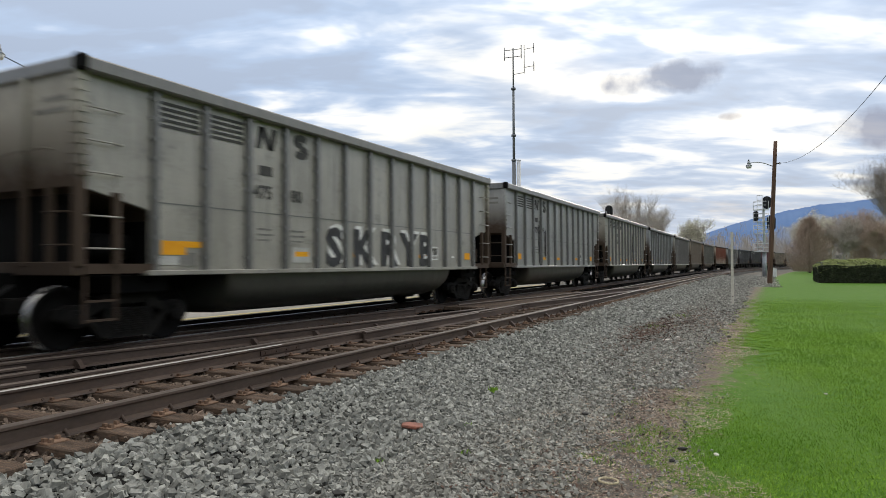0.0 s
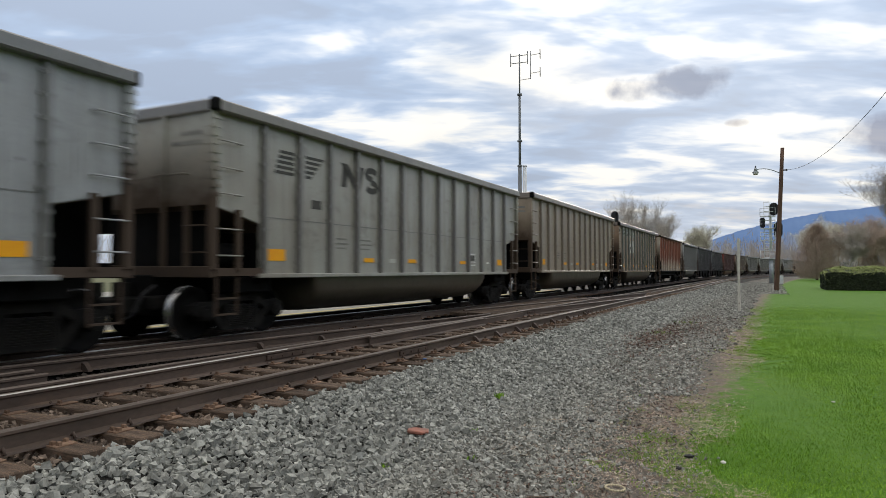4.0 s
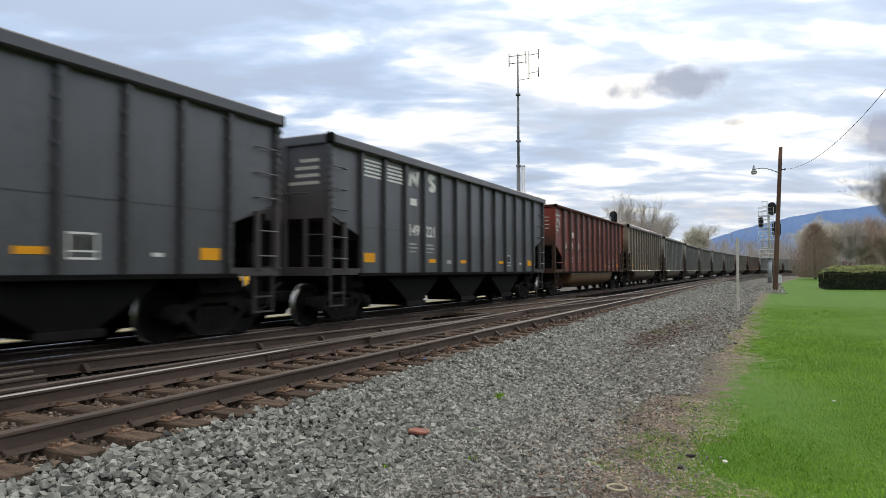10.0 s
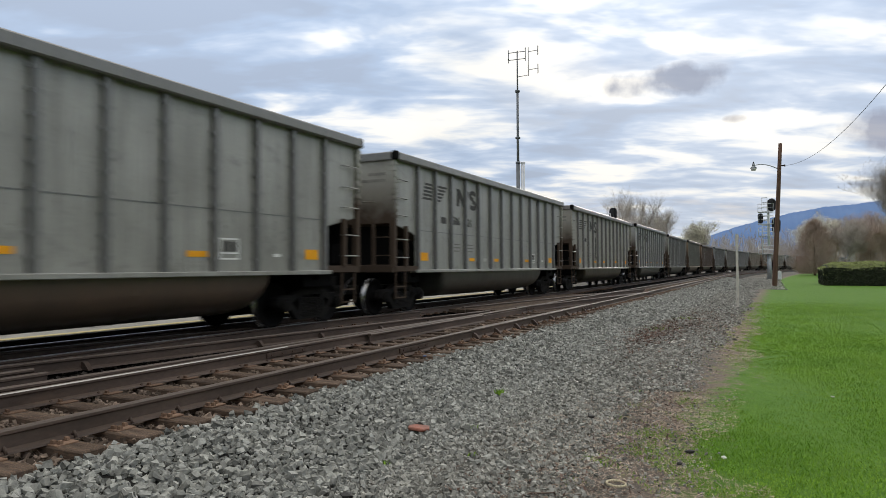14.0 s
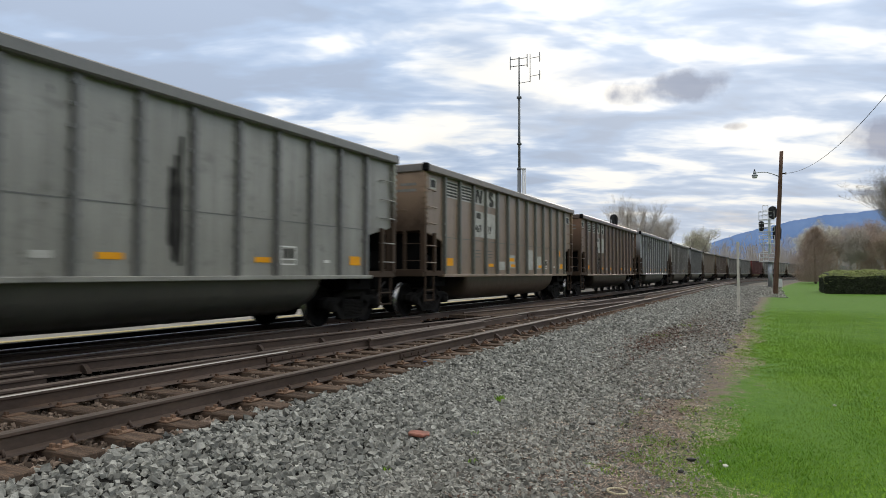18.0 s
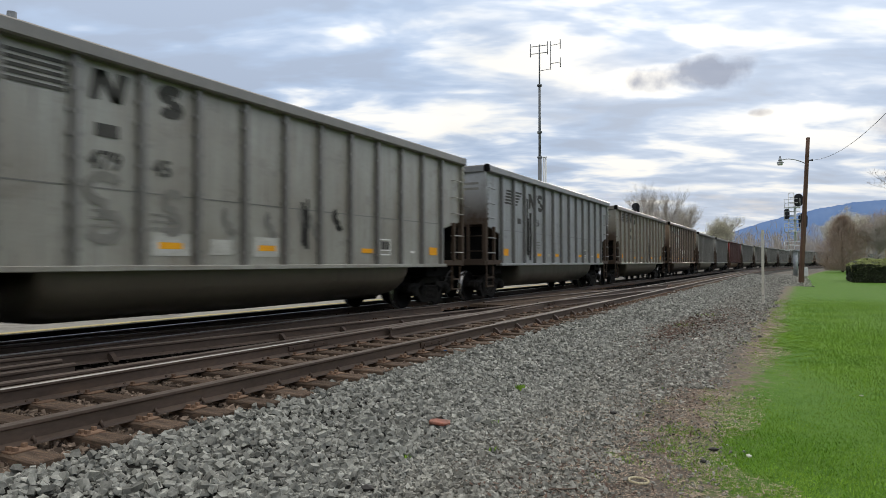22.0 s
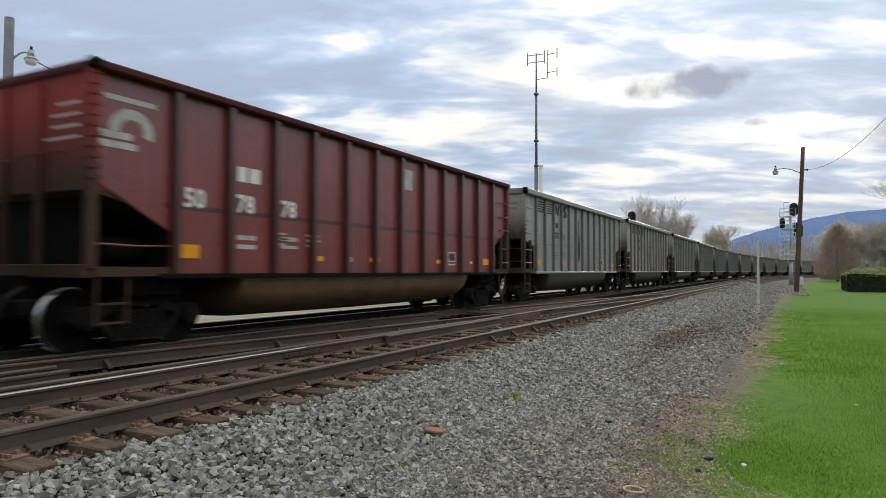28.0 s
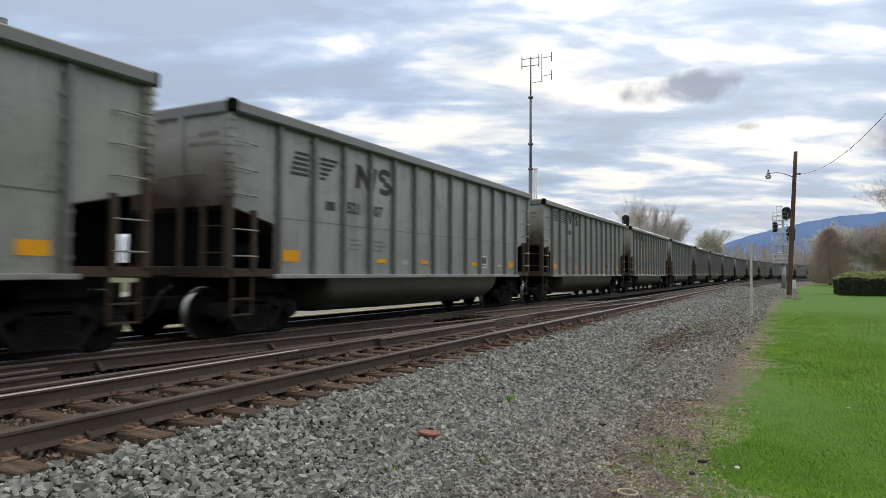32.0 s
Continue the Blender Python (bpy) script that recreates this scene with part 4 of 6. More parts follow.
# kind, paint, stain, marking, numbers as (text, x, z, height), smears as (x, width, low, high), extra
CARS = {
    -1: ("gon", GREY, GREY_D, "stripes", (), (), ""),
    0: ("gon", PALE, GREY_D, "stripes", (("475", 3.45, 2.45, 0.24), ("80", 4.5, 2.45, 0.24)), (), "spray"),
    1: ("gon", BLUEG, GREY_D, "stripes", (("4793", 3.4, 2.45, 0.24), ("93", 4.5, 2.45, 0.24)), ((4.0, 0.3, 1.2, 3.0), (5.0, 0.25, 1.4, 2.6)), ""),
    2: ("gon", PALE, GREY_D, "stripes", (("516", 3.5, 2.45, 0.24), ("14", 4.5, 2.45, 0.24)), ((8.5, 0.2, 1.25, 2.8), (9.2, 0.25, 1.2, 3.5)), ""),
    3: ("gon", BLUER, GREY_D, "stripes", (("485", 3.5, 2.45, 0.24), ("42", 4.5, 2.45, 0.24)), ((5.2, 0.25, 1.2, 3.4), (8.4, 0.2, 1.2, 2.8)), ""),
    4: ("gon", GREY, TAN_D, "horse", (), (), ""),
    5: ("gon", DULL_TAN, TAN_D, "none", (), (), ""),
    6: ("gon", BROWN, BROWN_D, "patched", (("4675", 3.5, 2.45, 0.24), ("35", 4.5, 2.45, 0.24)), ((3.4, 0.3, 1.2, 2.9), (8.9, 0.2, 1.3, 2.8)), "window"),
    7: ("rust", lin(190, 180, 164), lin(150, 132, 114), "dark_ns", (("39", 2.7, 2.0, 0.26), ("195", 3.8, 2.0, 0.26)), (), ""),
    8: ("gon", BLUEG, GREY_D, "horse", (("532", 3.45, 2.45, 0.24), ("36", 4.5, 2.45, 0.24)), (), ""),
    9: ("hopper", BLACK, BLACK_D, "horse", (("145", 3.5, 2.62, 0.28), ("784", 4.45, 2.62, 0.28), ("T", 4.6, 1.95, 0.36)), (), ""),
    10: ("hopper", BLACK, BLACK_D, "stripes", (("149", 3.5, 2.1, 0.28), ("221", 4.45, 2.1, 0.28)), (), ""),
    11: ("red", RED, RED_D, "arc", (("50", 1.58, 2.2, 0.3), ("79", 2.68, 2.2, 0.3), ("83", 3.78, 2.2, 0.3)), (), ""),
    12: ("gon", DULL_TAN, lin(100, 88, 76), "none", (("70", 2.6, 2.4, 0.3), ("242", 3.6, 2.4, 0.3)), ((7.8, 0.3, 1.3, 3.0), (8.6, 0.7, 1.2, 2.1), (11.9, 0.3, 1.3, 3.3), (10.4, 0.12, 2.9, 3.4)), "patches"),
    13: ("gon", GREY, GREY_D, "horse", (), ((4.3, 0.4, 1.2, 3.4), (2.6, 0.3, 1.2, 2.4)), ""),
    14: ("gon", GREY, GREY_D, "horse", (("506", 3.45, 2.45, 0.24), ("21", 4.5, 2.45, 0.24)), (), ""),
    15: ("gon", GREY, TAN_D, "horse", (), ((5.0, 0.2, 1.4, 3.2),), ""),
    16: ("gon", BLUEG, GREY_D, "horse", (("523", 3.45, 2.45, 0.24), ("80", 4.5, 2.45, 0.24)), (), ""),
    17: ("gon", GREY, GREY_D, "horse", (("514", 3.45, 2.45, 0.24), ("68", 4.5, 2.45, 0.24)), ((8.0, 0.3, 1.2, 3.4), (4.0, 0.2, 1.2, 2.8)), ""),
    18: ("gon", BROWN, BROWN_D, "patched", (("469", 3.5, 2.45, 0.24), ("19", 4.5, 2.45, 0.24)), (), "window"),
    19: ("gon", DARK_BROWN, lin(84, 68, 58), "patched", (), ((3.75, 0.75, 1.15, 2.75),), "window"),
    20: ("gon", BLUER, GREY_D, "horse", (("528", 3.45, 2.45, 0.24), ("96", 4.5, 2.45, 0.24)), (), ""),
    21: ("gon", GREY, TAN_D, "stripes", (("479", 3.5, 2.45, 0.24), ("45", 4.5, 2.45, 0.24)), ((7.9, 0.2, 1.4, 2.4),), "scrawl"),
    22: ("gon", BLUER, GREY_D, "horse", (("521", 3.45, 2.45, 0.24), ("56", 4.5, 2.45, 0.24)), ((3.7, 0.5, 1.2, 3.4),), ""),
    23: ("gon", DULL_GREY, TAN_D, "stripes", (("489", 3.5, 2.45, 0.24), ("04", 4.5, 2.45, 0.24)), ((9.2, 0.3, 1.2, 2.4),), ""),
    24: ("gon", BROWN, lin(96, 79, 67), "patched", (("469", 3.5, 2.45, 0.24), ("35", 4.5, 2.45, 0.24)), ((7.6, 0.4, 1.2, 2.4),), "white_scrawl"),
    25: ("gon", GREY, TAN_D, "stripes", (), (), ""),
    26: ("gon", BLUEG, GREY_D, "none", (), (), ""),
    27: ("red", lin(150, 64, 60), lin(108, 52, 50), "arc", (("50", 1.58, 2.2, 0.3), ("78", 2.68, 2.2, 0.3), ("78", 3.78, 2.2, 0.3)), (), ""),
    28: ("gon", BLUEG, GREY_D, "stripes", (("473", 3.5, 2.45, 0.24), ("61", 4.5, 2.45, 0.24)), ((2.3, 0.25, 2.3, 3.4), (6.9, 0.2, 1.2, 3.4)), ""),
    29: ("gon", PALE, GREY_D, "stripes", (("480", 3.5, 2.45, 0.24), ("40", 4.5, 2.45, 0.24)), (), ""),
    30: ("gon", GREY, GREY_D, "horse", (("522", 3.45, 2.45, 0.24), ("37", 4.5, 2.45, 0.24)), (), ""),
    31: ("gon", BLUEG, GREY_D, "horse", (("521", 3.45, 2.45, 0.24), ("07", 4.5, 2.45, 0.24)), (), ""),
    32: ("gon", GREY, GREY_D, "stripes", (), (), ""),
}
LAST_CAR = 50
RISE = {1: 0.05, 2: 0.05, 3: 0.02, 5: 0.14, 6: 0.05, 9: 0.05, 10: 0.02, 11: -0.04, 12: 0.095, 13: 0.03, 16: 0.07, 18: 0.065, 20: 0.09, 21: 0.045, 22: 0.085, 23: 0.07, 24: 0.09, 27: -0.05, 28: 0.03, 29: 0.07, 30: 0.05, 31: 0.03}     # metres by which a car's top stands higher than usual
LOOKS = {"gon": ("coal_gondola", "steel coal gondola with ribbed sides and a round belly", "coal car"),
         "red": ("red_coal_gondola", "oxide red coal gondola with white lettering and a round belly", "coal car"),
         "rust": ("rusty_coal_car", "rust-streaked pale coal car with a flat underside", "coal car"),
         "hopper": ("hopper_car", "black hopper car with three discharge bays and white lettering", "hopper car")}
FAMILY = ((GREY, "grey"), (BLUEG, "light grey"), (BLUER, "blue-grey"), (PALE, "pale warm-grey"), (TAN, "tan-grey weathered"), (BROWN, "brown weathered"), (DARK_BROWN, "dark brown weathered"), (DULL_GREY, "dull grey"), (DULL_TAN, "tan-grey weathered"))
PAINTED = {"side_wall", "side_sill", "top_chord", "end_chord", "side_rib", "belly_tub", "tub_band", "weld_seam", "grab_iron", "ladder_stile", "end_ladder", "corner_post", "end_sill", "hand_bar", "sill_step"}
BELLY_TAN = lin(104, 86, 71)
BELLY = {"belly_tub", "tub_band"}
GRIMY_SHADED = {"side_rib", "weld_seam"}
WORN = {"top_chord", "end_chord"}
SOOTY = {"end_wall", "end_post", "corner_post", "end_sill", "end_sill", "end_ladder", "ladder_stile", "sill_step"}
SIDE_Y = -1.488
# repainted plates that single cars carry: x from, x to, z from, z to, paint
PLATES = {
    0: ((1.38, 1.75, 1.22, 1.36, "ghost"), (1.8, 2.2, 1.5, 1.6, "orange"), (1.78, 2.1, 1.2, 1.42, "faint"), (4.55, 5.12, 1.26, 1.56, "ghost")),
    7: ((12.42, 13.3, 1.74, 1.86, "orange"), (12.4, 12.95, 1.26, 1.66, "soot"), (12.98, 13.28, 1.26, 1.5, "ghost"), (11.4, 12.0, 1.72, 1.75, "ghost"), (11.4, 12.0, 1.36, 1.39, "ghost"), (11.42, 11.98, 1.42, 1.7, "soot")),
    11: ((12.44, 13.06, 1.98, 2.12, "orange"), (12.44, 13.06, 1.82, 1.86, "ghost"), (12.44, 13.0, 1.72, 1.76, "ghost"), (12.44, 12.9, 1.62, 1.66, "ghost"), (11.3, 12.1, 1.7, 1.75, "ghost"), (11.4, 12.0, 1.42, 1.47, "ghost")),
    18: ((5.42, 6.1, 1.28, 1.56, "ghost"), (6.42, 7.1, 1.34, 1.8, "ghost"), (6.48, 7.04, 1.58, 1.7, "orange"), (8.42, 9.12, 1.3, 2.04, "ghost"), (9.44, 10.14, 1.33, 1.82, "ghost"), (12.44, 12.86, 1.88, 2.14, "orange"), (12.6, 13.1, 1.33, 1.58, "ghost")),
    19: ((1.5, 1.75, 1.66, 1.86, "ghost"),),
    21: ((4.5, 5.2, 1.28, 1.62, "ghost"), (6.55, 7.2, 1.28, 1.62, "ghost"), (5.6, 6.05, 1.3, 1.55, "ghost")),
}


def CURL(x, z, w, h):
    """A bold double-bend block shape, as one strip."""
    mid = []
    for i in range(9):
        a = math.pi * (0.15 + 1.35 * i / 8)
        mid.append((x + w * 0.72 * math.cos(a), z + h * 0.5 + h * 0.36 * math.sin(a)))
    mid += [(2 * x - px, 2 * z - pz) for px, pz in reversed(mid)]
    edge = []
    for i, (px, pz) in enumerate(mid):
        (xa, za), (xb, zb) = mid[max(0, i - 1)], mid[min(len(mid) - 1, i + 1)]
        d = math.hypot(xb - xa, zb - za) or 1
        nx, nz = -(zb - za) / d * 0.07, (xb - xa) / d * 0.07
        edge.append(((px - nx, pz - nz), (px + nx, pz + nz)))
    return [[a[0], b[0], b[1], a[1]] for a, b in zip(edge[:-1], edge[1:])]


def marks(car, k, kind, marking, numbers, smears, extra):
    rng = random.Random(100 + k)
    pale = kind in ("hopper", "red")
    ink = "white" if pale else "black"
    y = SIDE_Y

    def flat(name, quads, colour, off=0.0):
        bm = bmesh.new()
        for q in quads:
            decal_quad(bm, q, y - off)
        bmesh.ops.remove_doubles(bm, verts=bm.verts, dist=0.004)
        part(name, bm, DECAL[colour], car)

    def rect(x0, x1, z0, z1):
        return [(x0, z0), (x1, z0), (x1, z1), (x0, z1)]

    if marking in ("stripes", "patched"):
        if marking == "patched":
            for q in (rect(1.36, 2.18, 3.32, 3.8), rect(2.4, 3.2, 3.32, 3.8), rect(3.44, 4.22, 3.32, 3.8), rect(4.46, 5.2, 3.32, 3.8), rect(3.44, 4.22, 2.3, 3.1), rect(4.46, 5.2, 2.3, 3.1)):
                flat("repainted_patch", [q], "ghost")
            bm = bmesh.new()                 # the patch runs on over the rib between
            for z0, z1 in ((3.32, 3.8), (2.3, 3.1)):
                decal_quad(bm, rect(GON_RIBS[3] - 0.04, GON_RIBS[3] + 0.04, z0, z1), -1.5785)
            part("repainted_patch", bm, DECAL["ghost"], car)
        bars = [rect(x0, x1, 3.36 + i * 0.088, 3.36 + i * 0.088 + 0.05) for x0, x1 in ((1.38, 2.16), (2.42, 3.18)) for i in range(5)]
        flat("stripe_emblem", bars, ink, 0.003)
        flat("emblem_block", [[(3.5, 3.37), (3.64, 3.37), (3.74, 3.78), (3.58, 3.78)], [(3.58, 3.78), (3.76, 3.78), (4.0, 3.37), (3.84, 3.37)], [(3.84, 3.37), (4.0, 3.37), (4.1, 3.78), (3.94, 3.78)]], ink, 0.003)
        flat("emblem_curl", CURL(4.82, 3.575, 0.24, 0.21), ink, 0.003)
        flat("stencil_bar", [rect(3.6, 3.95, 2.88, 3.06)], ink, 0.003)
    elif marking == "horse":
        q = []
        for i in range(5):
            z = 3.04 + i * 0.1
            q.append([(1.58 + 0.035 * i, z), (2.15, z), (2.15, z + 0.06), (1.6 + 0.035 * i, z + 0.06)])
            q.append([(2.5, z), (2.66 + 0.1 * i, z), (2.72 + 0.1 * i, z + 0.06), (2.5, z + 0.06)])
        flat("stripe_emblem", q, ink)
        flat("emblem_block", [[(3.72, 3.02), (3.92, 3.02), (3.98, 3.34), (3.8, 3.52)], [(3.72, 3.54), (3.98, 3.54), (4.48, 3.0), (4.22, 3.0)], [(4.3, 3.0), (4.48, 3.0), (4.62, 3.54), (4.42, 3.54)]], ink)
        flat("emblem_curl", CURL(4.94, 3.28, 0.32, 0.28), ink)
        flat("stencil_bar", [rect(2.7, 3.02, 2.45, 2.63)], ink)
    elif marking == "arc":
        q = []
        for i in range(10):
            a0, a1 = math.pi * (1.05 - 0.115 * i), math.pi * (1.05 - 0.115 * (i + 1))
            q.append([(0.66 + r * math.cos(a), 3.2 + 0.9 * r * math.sin(a)) for r, a in ((0.36, a0), (0.36, a1), (0.19, a1), (0.19, a0))])
        q += [rect(0.16, 0.66, 3.06, 3.16), rect(0.16, 0.74, 2.92, 3.02)]
        flat("round_emblem", q, "ghost")
        flat("emblem_block", [rect(2.7, 2.92, 2.73, 2.99), rect(2.98, 3.24, 2.73, 2.99)], "white")
        for q in (rect(0.2, 1.05, 3.6, 3.68), rect(2.7, 3.15, 1.72, 1.8), rect(2.7, 3.15, 1.56, 1.64), rect(3.8, 4.25, 1.74, 1.82), rect(3.8, 4.25, 1.6, 1.66), rect(7.95, 8.55, 3.2, 3.7)):
            flat("stencil_bar", [q], "ghost")
    elif marking == "dark_ns":
        flat("stripe_emblem", [rect(1.9, 2.8, 3.1 + 0.12 * i, 3.17 + 0.12 * i) for i in range(5)], "dark_rust")
        for q in (rect(3.0, 3.4, 3.05, 3.65), rect(3.75, 4.3, 3.05, 3.65)):
            flat("painted_out_panel", [q], "dark_rust")
    if numbers:
        for words, x, z, h in numbers:
            bm = bmesh.new()
            text_into(bm, words, x, z, h * 1.42, y - 0.004)
            part("number", bm, DECAL["white" if kind == "red" else ink], car)
    # reflectors, data stencils, capacity box
    hi = rng.choice((0.0, 0.02))
    strips = [rect(1.42, 1.9, 1.38, 1.6)] + [rect(x, x + 0.42, 1.38 + hi, 1.48 + hi) for x in (4.63, 6.68, 9.8)] + [rect(12.78, 13.2, 1.36, 1.56)]
    if kind == "rust":
        flat("dark_panel", [rect(a[0][0] - 0.1, a[1][0] + 0.14, a[0][1] - 0.06, a[2][1] + 0.06) for a in strips], "soot")
    for q in strips:
        flat("reflector", [q], "orange", 0.003)
    fine_ink = "ghost" if pale else "faint"
    for j in (0, 1):
        for z, w in ((1.66, 0.36), (1.76, 0.45), (1.86, 0.4)):
            flat("data_stencil", [rect(3.55 + 0.95 * j, 3.55 + w + 0.95 * j, z, z + 0.035)], fine_ink)
    flat("label_plate", [rect(5.75, 6.05, 1.38, 1.48)], "ghost")
    flat("capacity_box", [rect(10.5, 10.95, 1.34, 1.37), rect(10.5, 10.95, 1.68, 1.71), rect(10.5, 10.53, 1.37, 1.68), rect(10.92, 10.95, 1.37, 1.68), rect(10.53, 10.92, 1.44, 1.465)], "white")
    flat("stencil_bar", [rect(10.58, 10.72, 1.48, 1.65), rect(10.76, 10.87, 1.48, 1.65)], "black", 0.002)
    flat("label_plate", [rect(11.85, 12.05, 1.4, 1.46)], "white")
    bm = bmesh.new()
    for i, w in enumerate((0.5, 0.62, 0.62, 0.8) if pale else (0.5, 0.7)):
        zz = 3.5 - 0.16 * i
        vs = [bm.verts.new((-0.006, -1.3 + a, b)) for a, b in ((0, zz), (w, zz), (w, zz + (0.04 if kind == "red" else 0.07)), (0, zz + (0.04 if kind == "red" else 0.07)))]
        f = bm.faces.new(vs)
        f.normal_update()
        if f.normal.x > 0:
            f.normal_flip()
    part("end_stencil", bm, DECAL["ghost" if pale else "faint"], car)
    if smears:
        for x, w, z0, z1 in smears:
            n, lift = 9, 0.005
            for _ in range(5):
                c, ww = x + rng.uniform(-0.5, 0.5) * w, max(w, 0.26) * rng.uniform(0.18, 0.45)
                a0, a1 = z0 + (z1 - z0) * rng.uniform(0, 0.25), z1 - (z1 - z0) * rng.uniform(0, 0.45)
                left = [(c - ww / 2 * rng.uniform(0.4, 1.1), a0 + (a1 - a0) * i / n) for i in range(n + 1)]
                right = [(c + ww / 2 * rng.uniform(0.4, 1.1), a0 + (a1 - a0) * i / n) for i in range(n + 1)]
                lift += 0.0004
                flat("tar_smear", [[left[i], right[i], right[i + 1], left[i + 1]] for i in range(n)], "soot", lift)
    if extra == "spray":
        bm = bmesh.new()
        for letter, x in zip("SKRYB", (5.65, 6.66, 7.84, 8.88, 9.82)):
            text_into(bm, letter, x, 1.22, 1.1, y - 0.007, 1.12, 0.045)
        part("spray_painted_word", bm, DECAL["graffiti"], car)
        bm = bmesh.new()
        for letter, x in zip("SKRYB", (5.65, 6.66, 7.84, 8.88, 9.82)):
            text_into(bm, letter, x + 0.09, 1.28, 1.1, y - 0.004, 1.12, 0.06)
        part("spray_painted_edge", bm, DECAL["white"], car, "white edging of the sprayed word")
    if extra in ("scrawl", "white_scrawl"):
        if extra == "white_scrawl":
            for i, (x, w, h) in enumerate(((6.0, 0.26, 0.36), (7.15, 0.22, 0.26), (8.25, 0.2, 0.3), (8.75, 0.14, 0.2), (10.0, 0.26, 0.32))):
                flat("spray_scrawl", CURL(x, 1.82, w, h)[:8 if i != 1 else 16], "white", 0.006)
        else:
            for x, w, h in ((3.74, 0.34, 0.5), (4.86, 0.2, 0.34)):
                flat("spray_scrawl", CURL(x, 1.92, w, h), "faint", 0.006)
        if extra == "scrawl":
            for x in (6.0, 7.0, 7.9, 8.2, 8.95):
                flat("spray_scrawl", CURL(x, 1.75 + 0.2 * (x % 1), 0.16, 0.34)[3:11], "soot" if x == 8.95 else "faint", 0.006)
    if extra == "window":
        for x0, x1, z0, z1 in ((0.42, 0.8, 3.45, 3.75), (13.8, 14.28, 3.36, 3.7)):
            flat("inspection_frame", [rect(x0, x1, z0, z0 + 0.05), rect(x0, x1, z1 - 0.05, z1), rect(x0, x0 + 0.05, z0 + 0.05, z1 - 0.05), rect(x1 - 0.05, x1, z0 + 0.05, z1 - 0.05)], "ghost")
            flat("inspection_pane", [rect(x0 + 0.05, x1 - 0.05, z0 + 0.05, z1 - 0.05)], "graffiti")
    for x0, x1, z0, z1, colour in PLATES.get(k, ()):
        flat("painted_plate", [rect(x0, x1, z0, z1)], colour, 0.0045 if colour in ("orange", "soot") else 0.0025)
    if extra == "patches":
        for q in (rect(2.5, 2.95, 2.75, 3.1), rect(3.5, 3.85, 2.75, 3.1), rect(2.5, 3.0, 2.3, 2.65), rect(3.5, 4.1, 2.3, 2.65)):
            flat("repainted_patch", [q], "ghost")


TRAIN = []


def make_train():
    protos = {kind: prototype(LOOKS[kind][0], kind) for kind in LOOKS}
    used = set()
    rng = random.Random(5)
    fleet = [GREY, BLUEG, GREY, TAN, GREY, BLUEG, GREY]
    todo = []
    for k in range(-1, LAST_CAR + 1):
        if k in CARS:
            kind, base, stain, marking, numbers, smears, extra = CARS[k]
        else:
            kind, base, stain, marking, numbers, smears, extra = "gon", rng.choice(fleet), GREY_D, rng.choice(("horse", "stripes")), (), (), ""
        proto = protos[kind]
        if kind in used:
            car = copy_thing(proto, pose(0, 0, 0))
        else:
            car = proto
            used.add(kind)
        rust = (lin(164, 104, 84), lin(110, 76, 65)) if kind == "rust" else None
        body = paint("weathered_car_paint", base, stain, 0.3 if kind == "hopper" else 0.65, k * 1.37, rust, kind == "rust")
        ends = end_soot("sooty_end_paint", base, stain, k * 0.9, 0.45 if kind == "hopper" else 0.97)
        # Rib tone holds dirt and the shade of the ribs' side faces.
        rib_tone = tuple(v * (0.8 if kind == "hopper" else 1.15 if base not in (TAN, BROWN) else 1.05) for v in stain)
        if base in (GREY, BLUEG, BLUER, PALE):
            even = sum(rib_tone) / 3 * 0.92
            rib_tone = tuple(0.25 * v + 0.75 * even for v in rib_tone)
        if k in (6, 18):
            rib_tone = lin(112, 113, 103)
        if kind == "red":
            rib_tone = tuple(v * 0.6 for v in stain)
        ribs = paint("grimy_rib_paint", rib_tone, tuple(v * 0.7 for v in rib_tone), 0.5, k * 2.1)
        # Most belly tones are cut to half the stain, the underside shade included.
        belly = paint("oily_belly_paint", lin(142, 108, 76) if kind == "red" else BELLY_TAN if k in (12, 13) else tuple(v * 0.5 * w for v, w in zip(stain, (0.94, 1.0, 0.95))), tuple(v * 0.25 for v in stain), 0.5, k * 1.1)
        worn = paint("worn_edge_paint", tuple(0.5 * (a + b) * (0.4 if kind == "red" else 0.62) for a, b in zip(base, stain)), rib_tone, 0.5, k * 1.7, None, kind == "red")
        if kind == "rust":
            ribs, worn = body, paint("rusted_edge_paint", lin(74, 56, 48), lin(52, 40, 36), 0.5, 3.0, None, True)
        for o in car.children:
            n = o.name.split(".")[0]
            if n in PAINTED or n in SOOTY:
                o.material_slots[0].link = "OBJECT"
                o.material_slots[0].material = DARK_STEEL if n == "side_sill" and kind != "gon" else ends if n in SOOTY else belly if n in BELLY else ribs if n in GRIMY_SHADED else worn if n in WORN else body
        name, label, cat = LOOKS[kind]
        tone = next((w for c, w in FAMILY if c == base), "")
        if tone:
            label = tone + " " + label
        if marking == "patched":
            label = label.replace(" and a round belly", ", pale repainted patches")
        if extra in ("spray", "scrawl", "white_scrawl"):
            label = label.replace("ribbed sides and a round belly", "spray-painted ribbed sides")
        tagged(car, label, cat, "cars of the coal train")
        todo.append((car, k, kind, marking, numbers, smears, extra))
        TRAIN.append((car, FIRST + PITCH * k))
    for job in todo:
        marks(*job)
    # car bodies differ a little in height over the trucks
    for car, k, *_ in todo:
        tall = Matrix.Diagonal((1, 1, 1 + RISE.get(k, 0.0) / TOP, 1))
        for o in car.children:
            if o.name.split(".")[0] not in ("truck", "coupler", "brake_hose"):
                o.matrix_basis = tall @ o.matrix_basis


make_train()


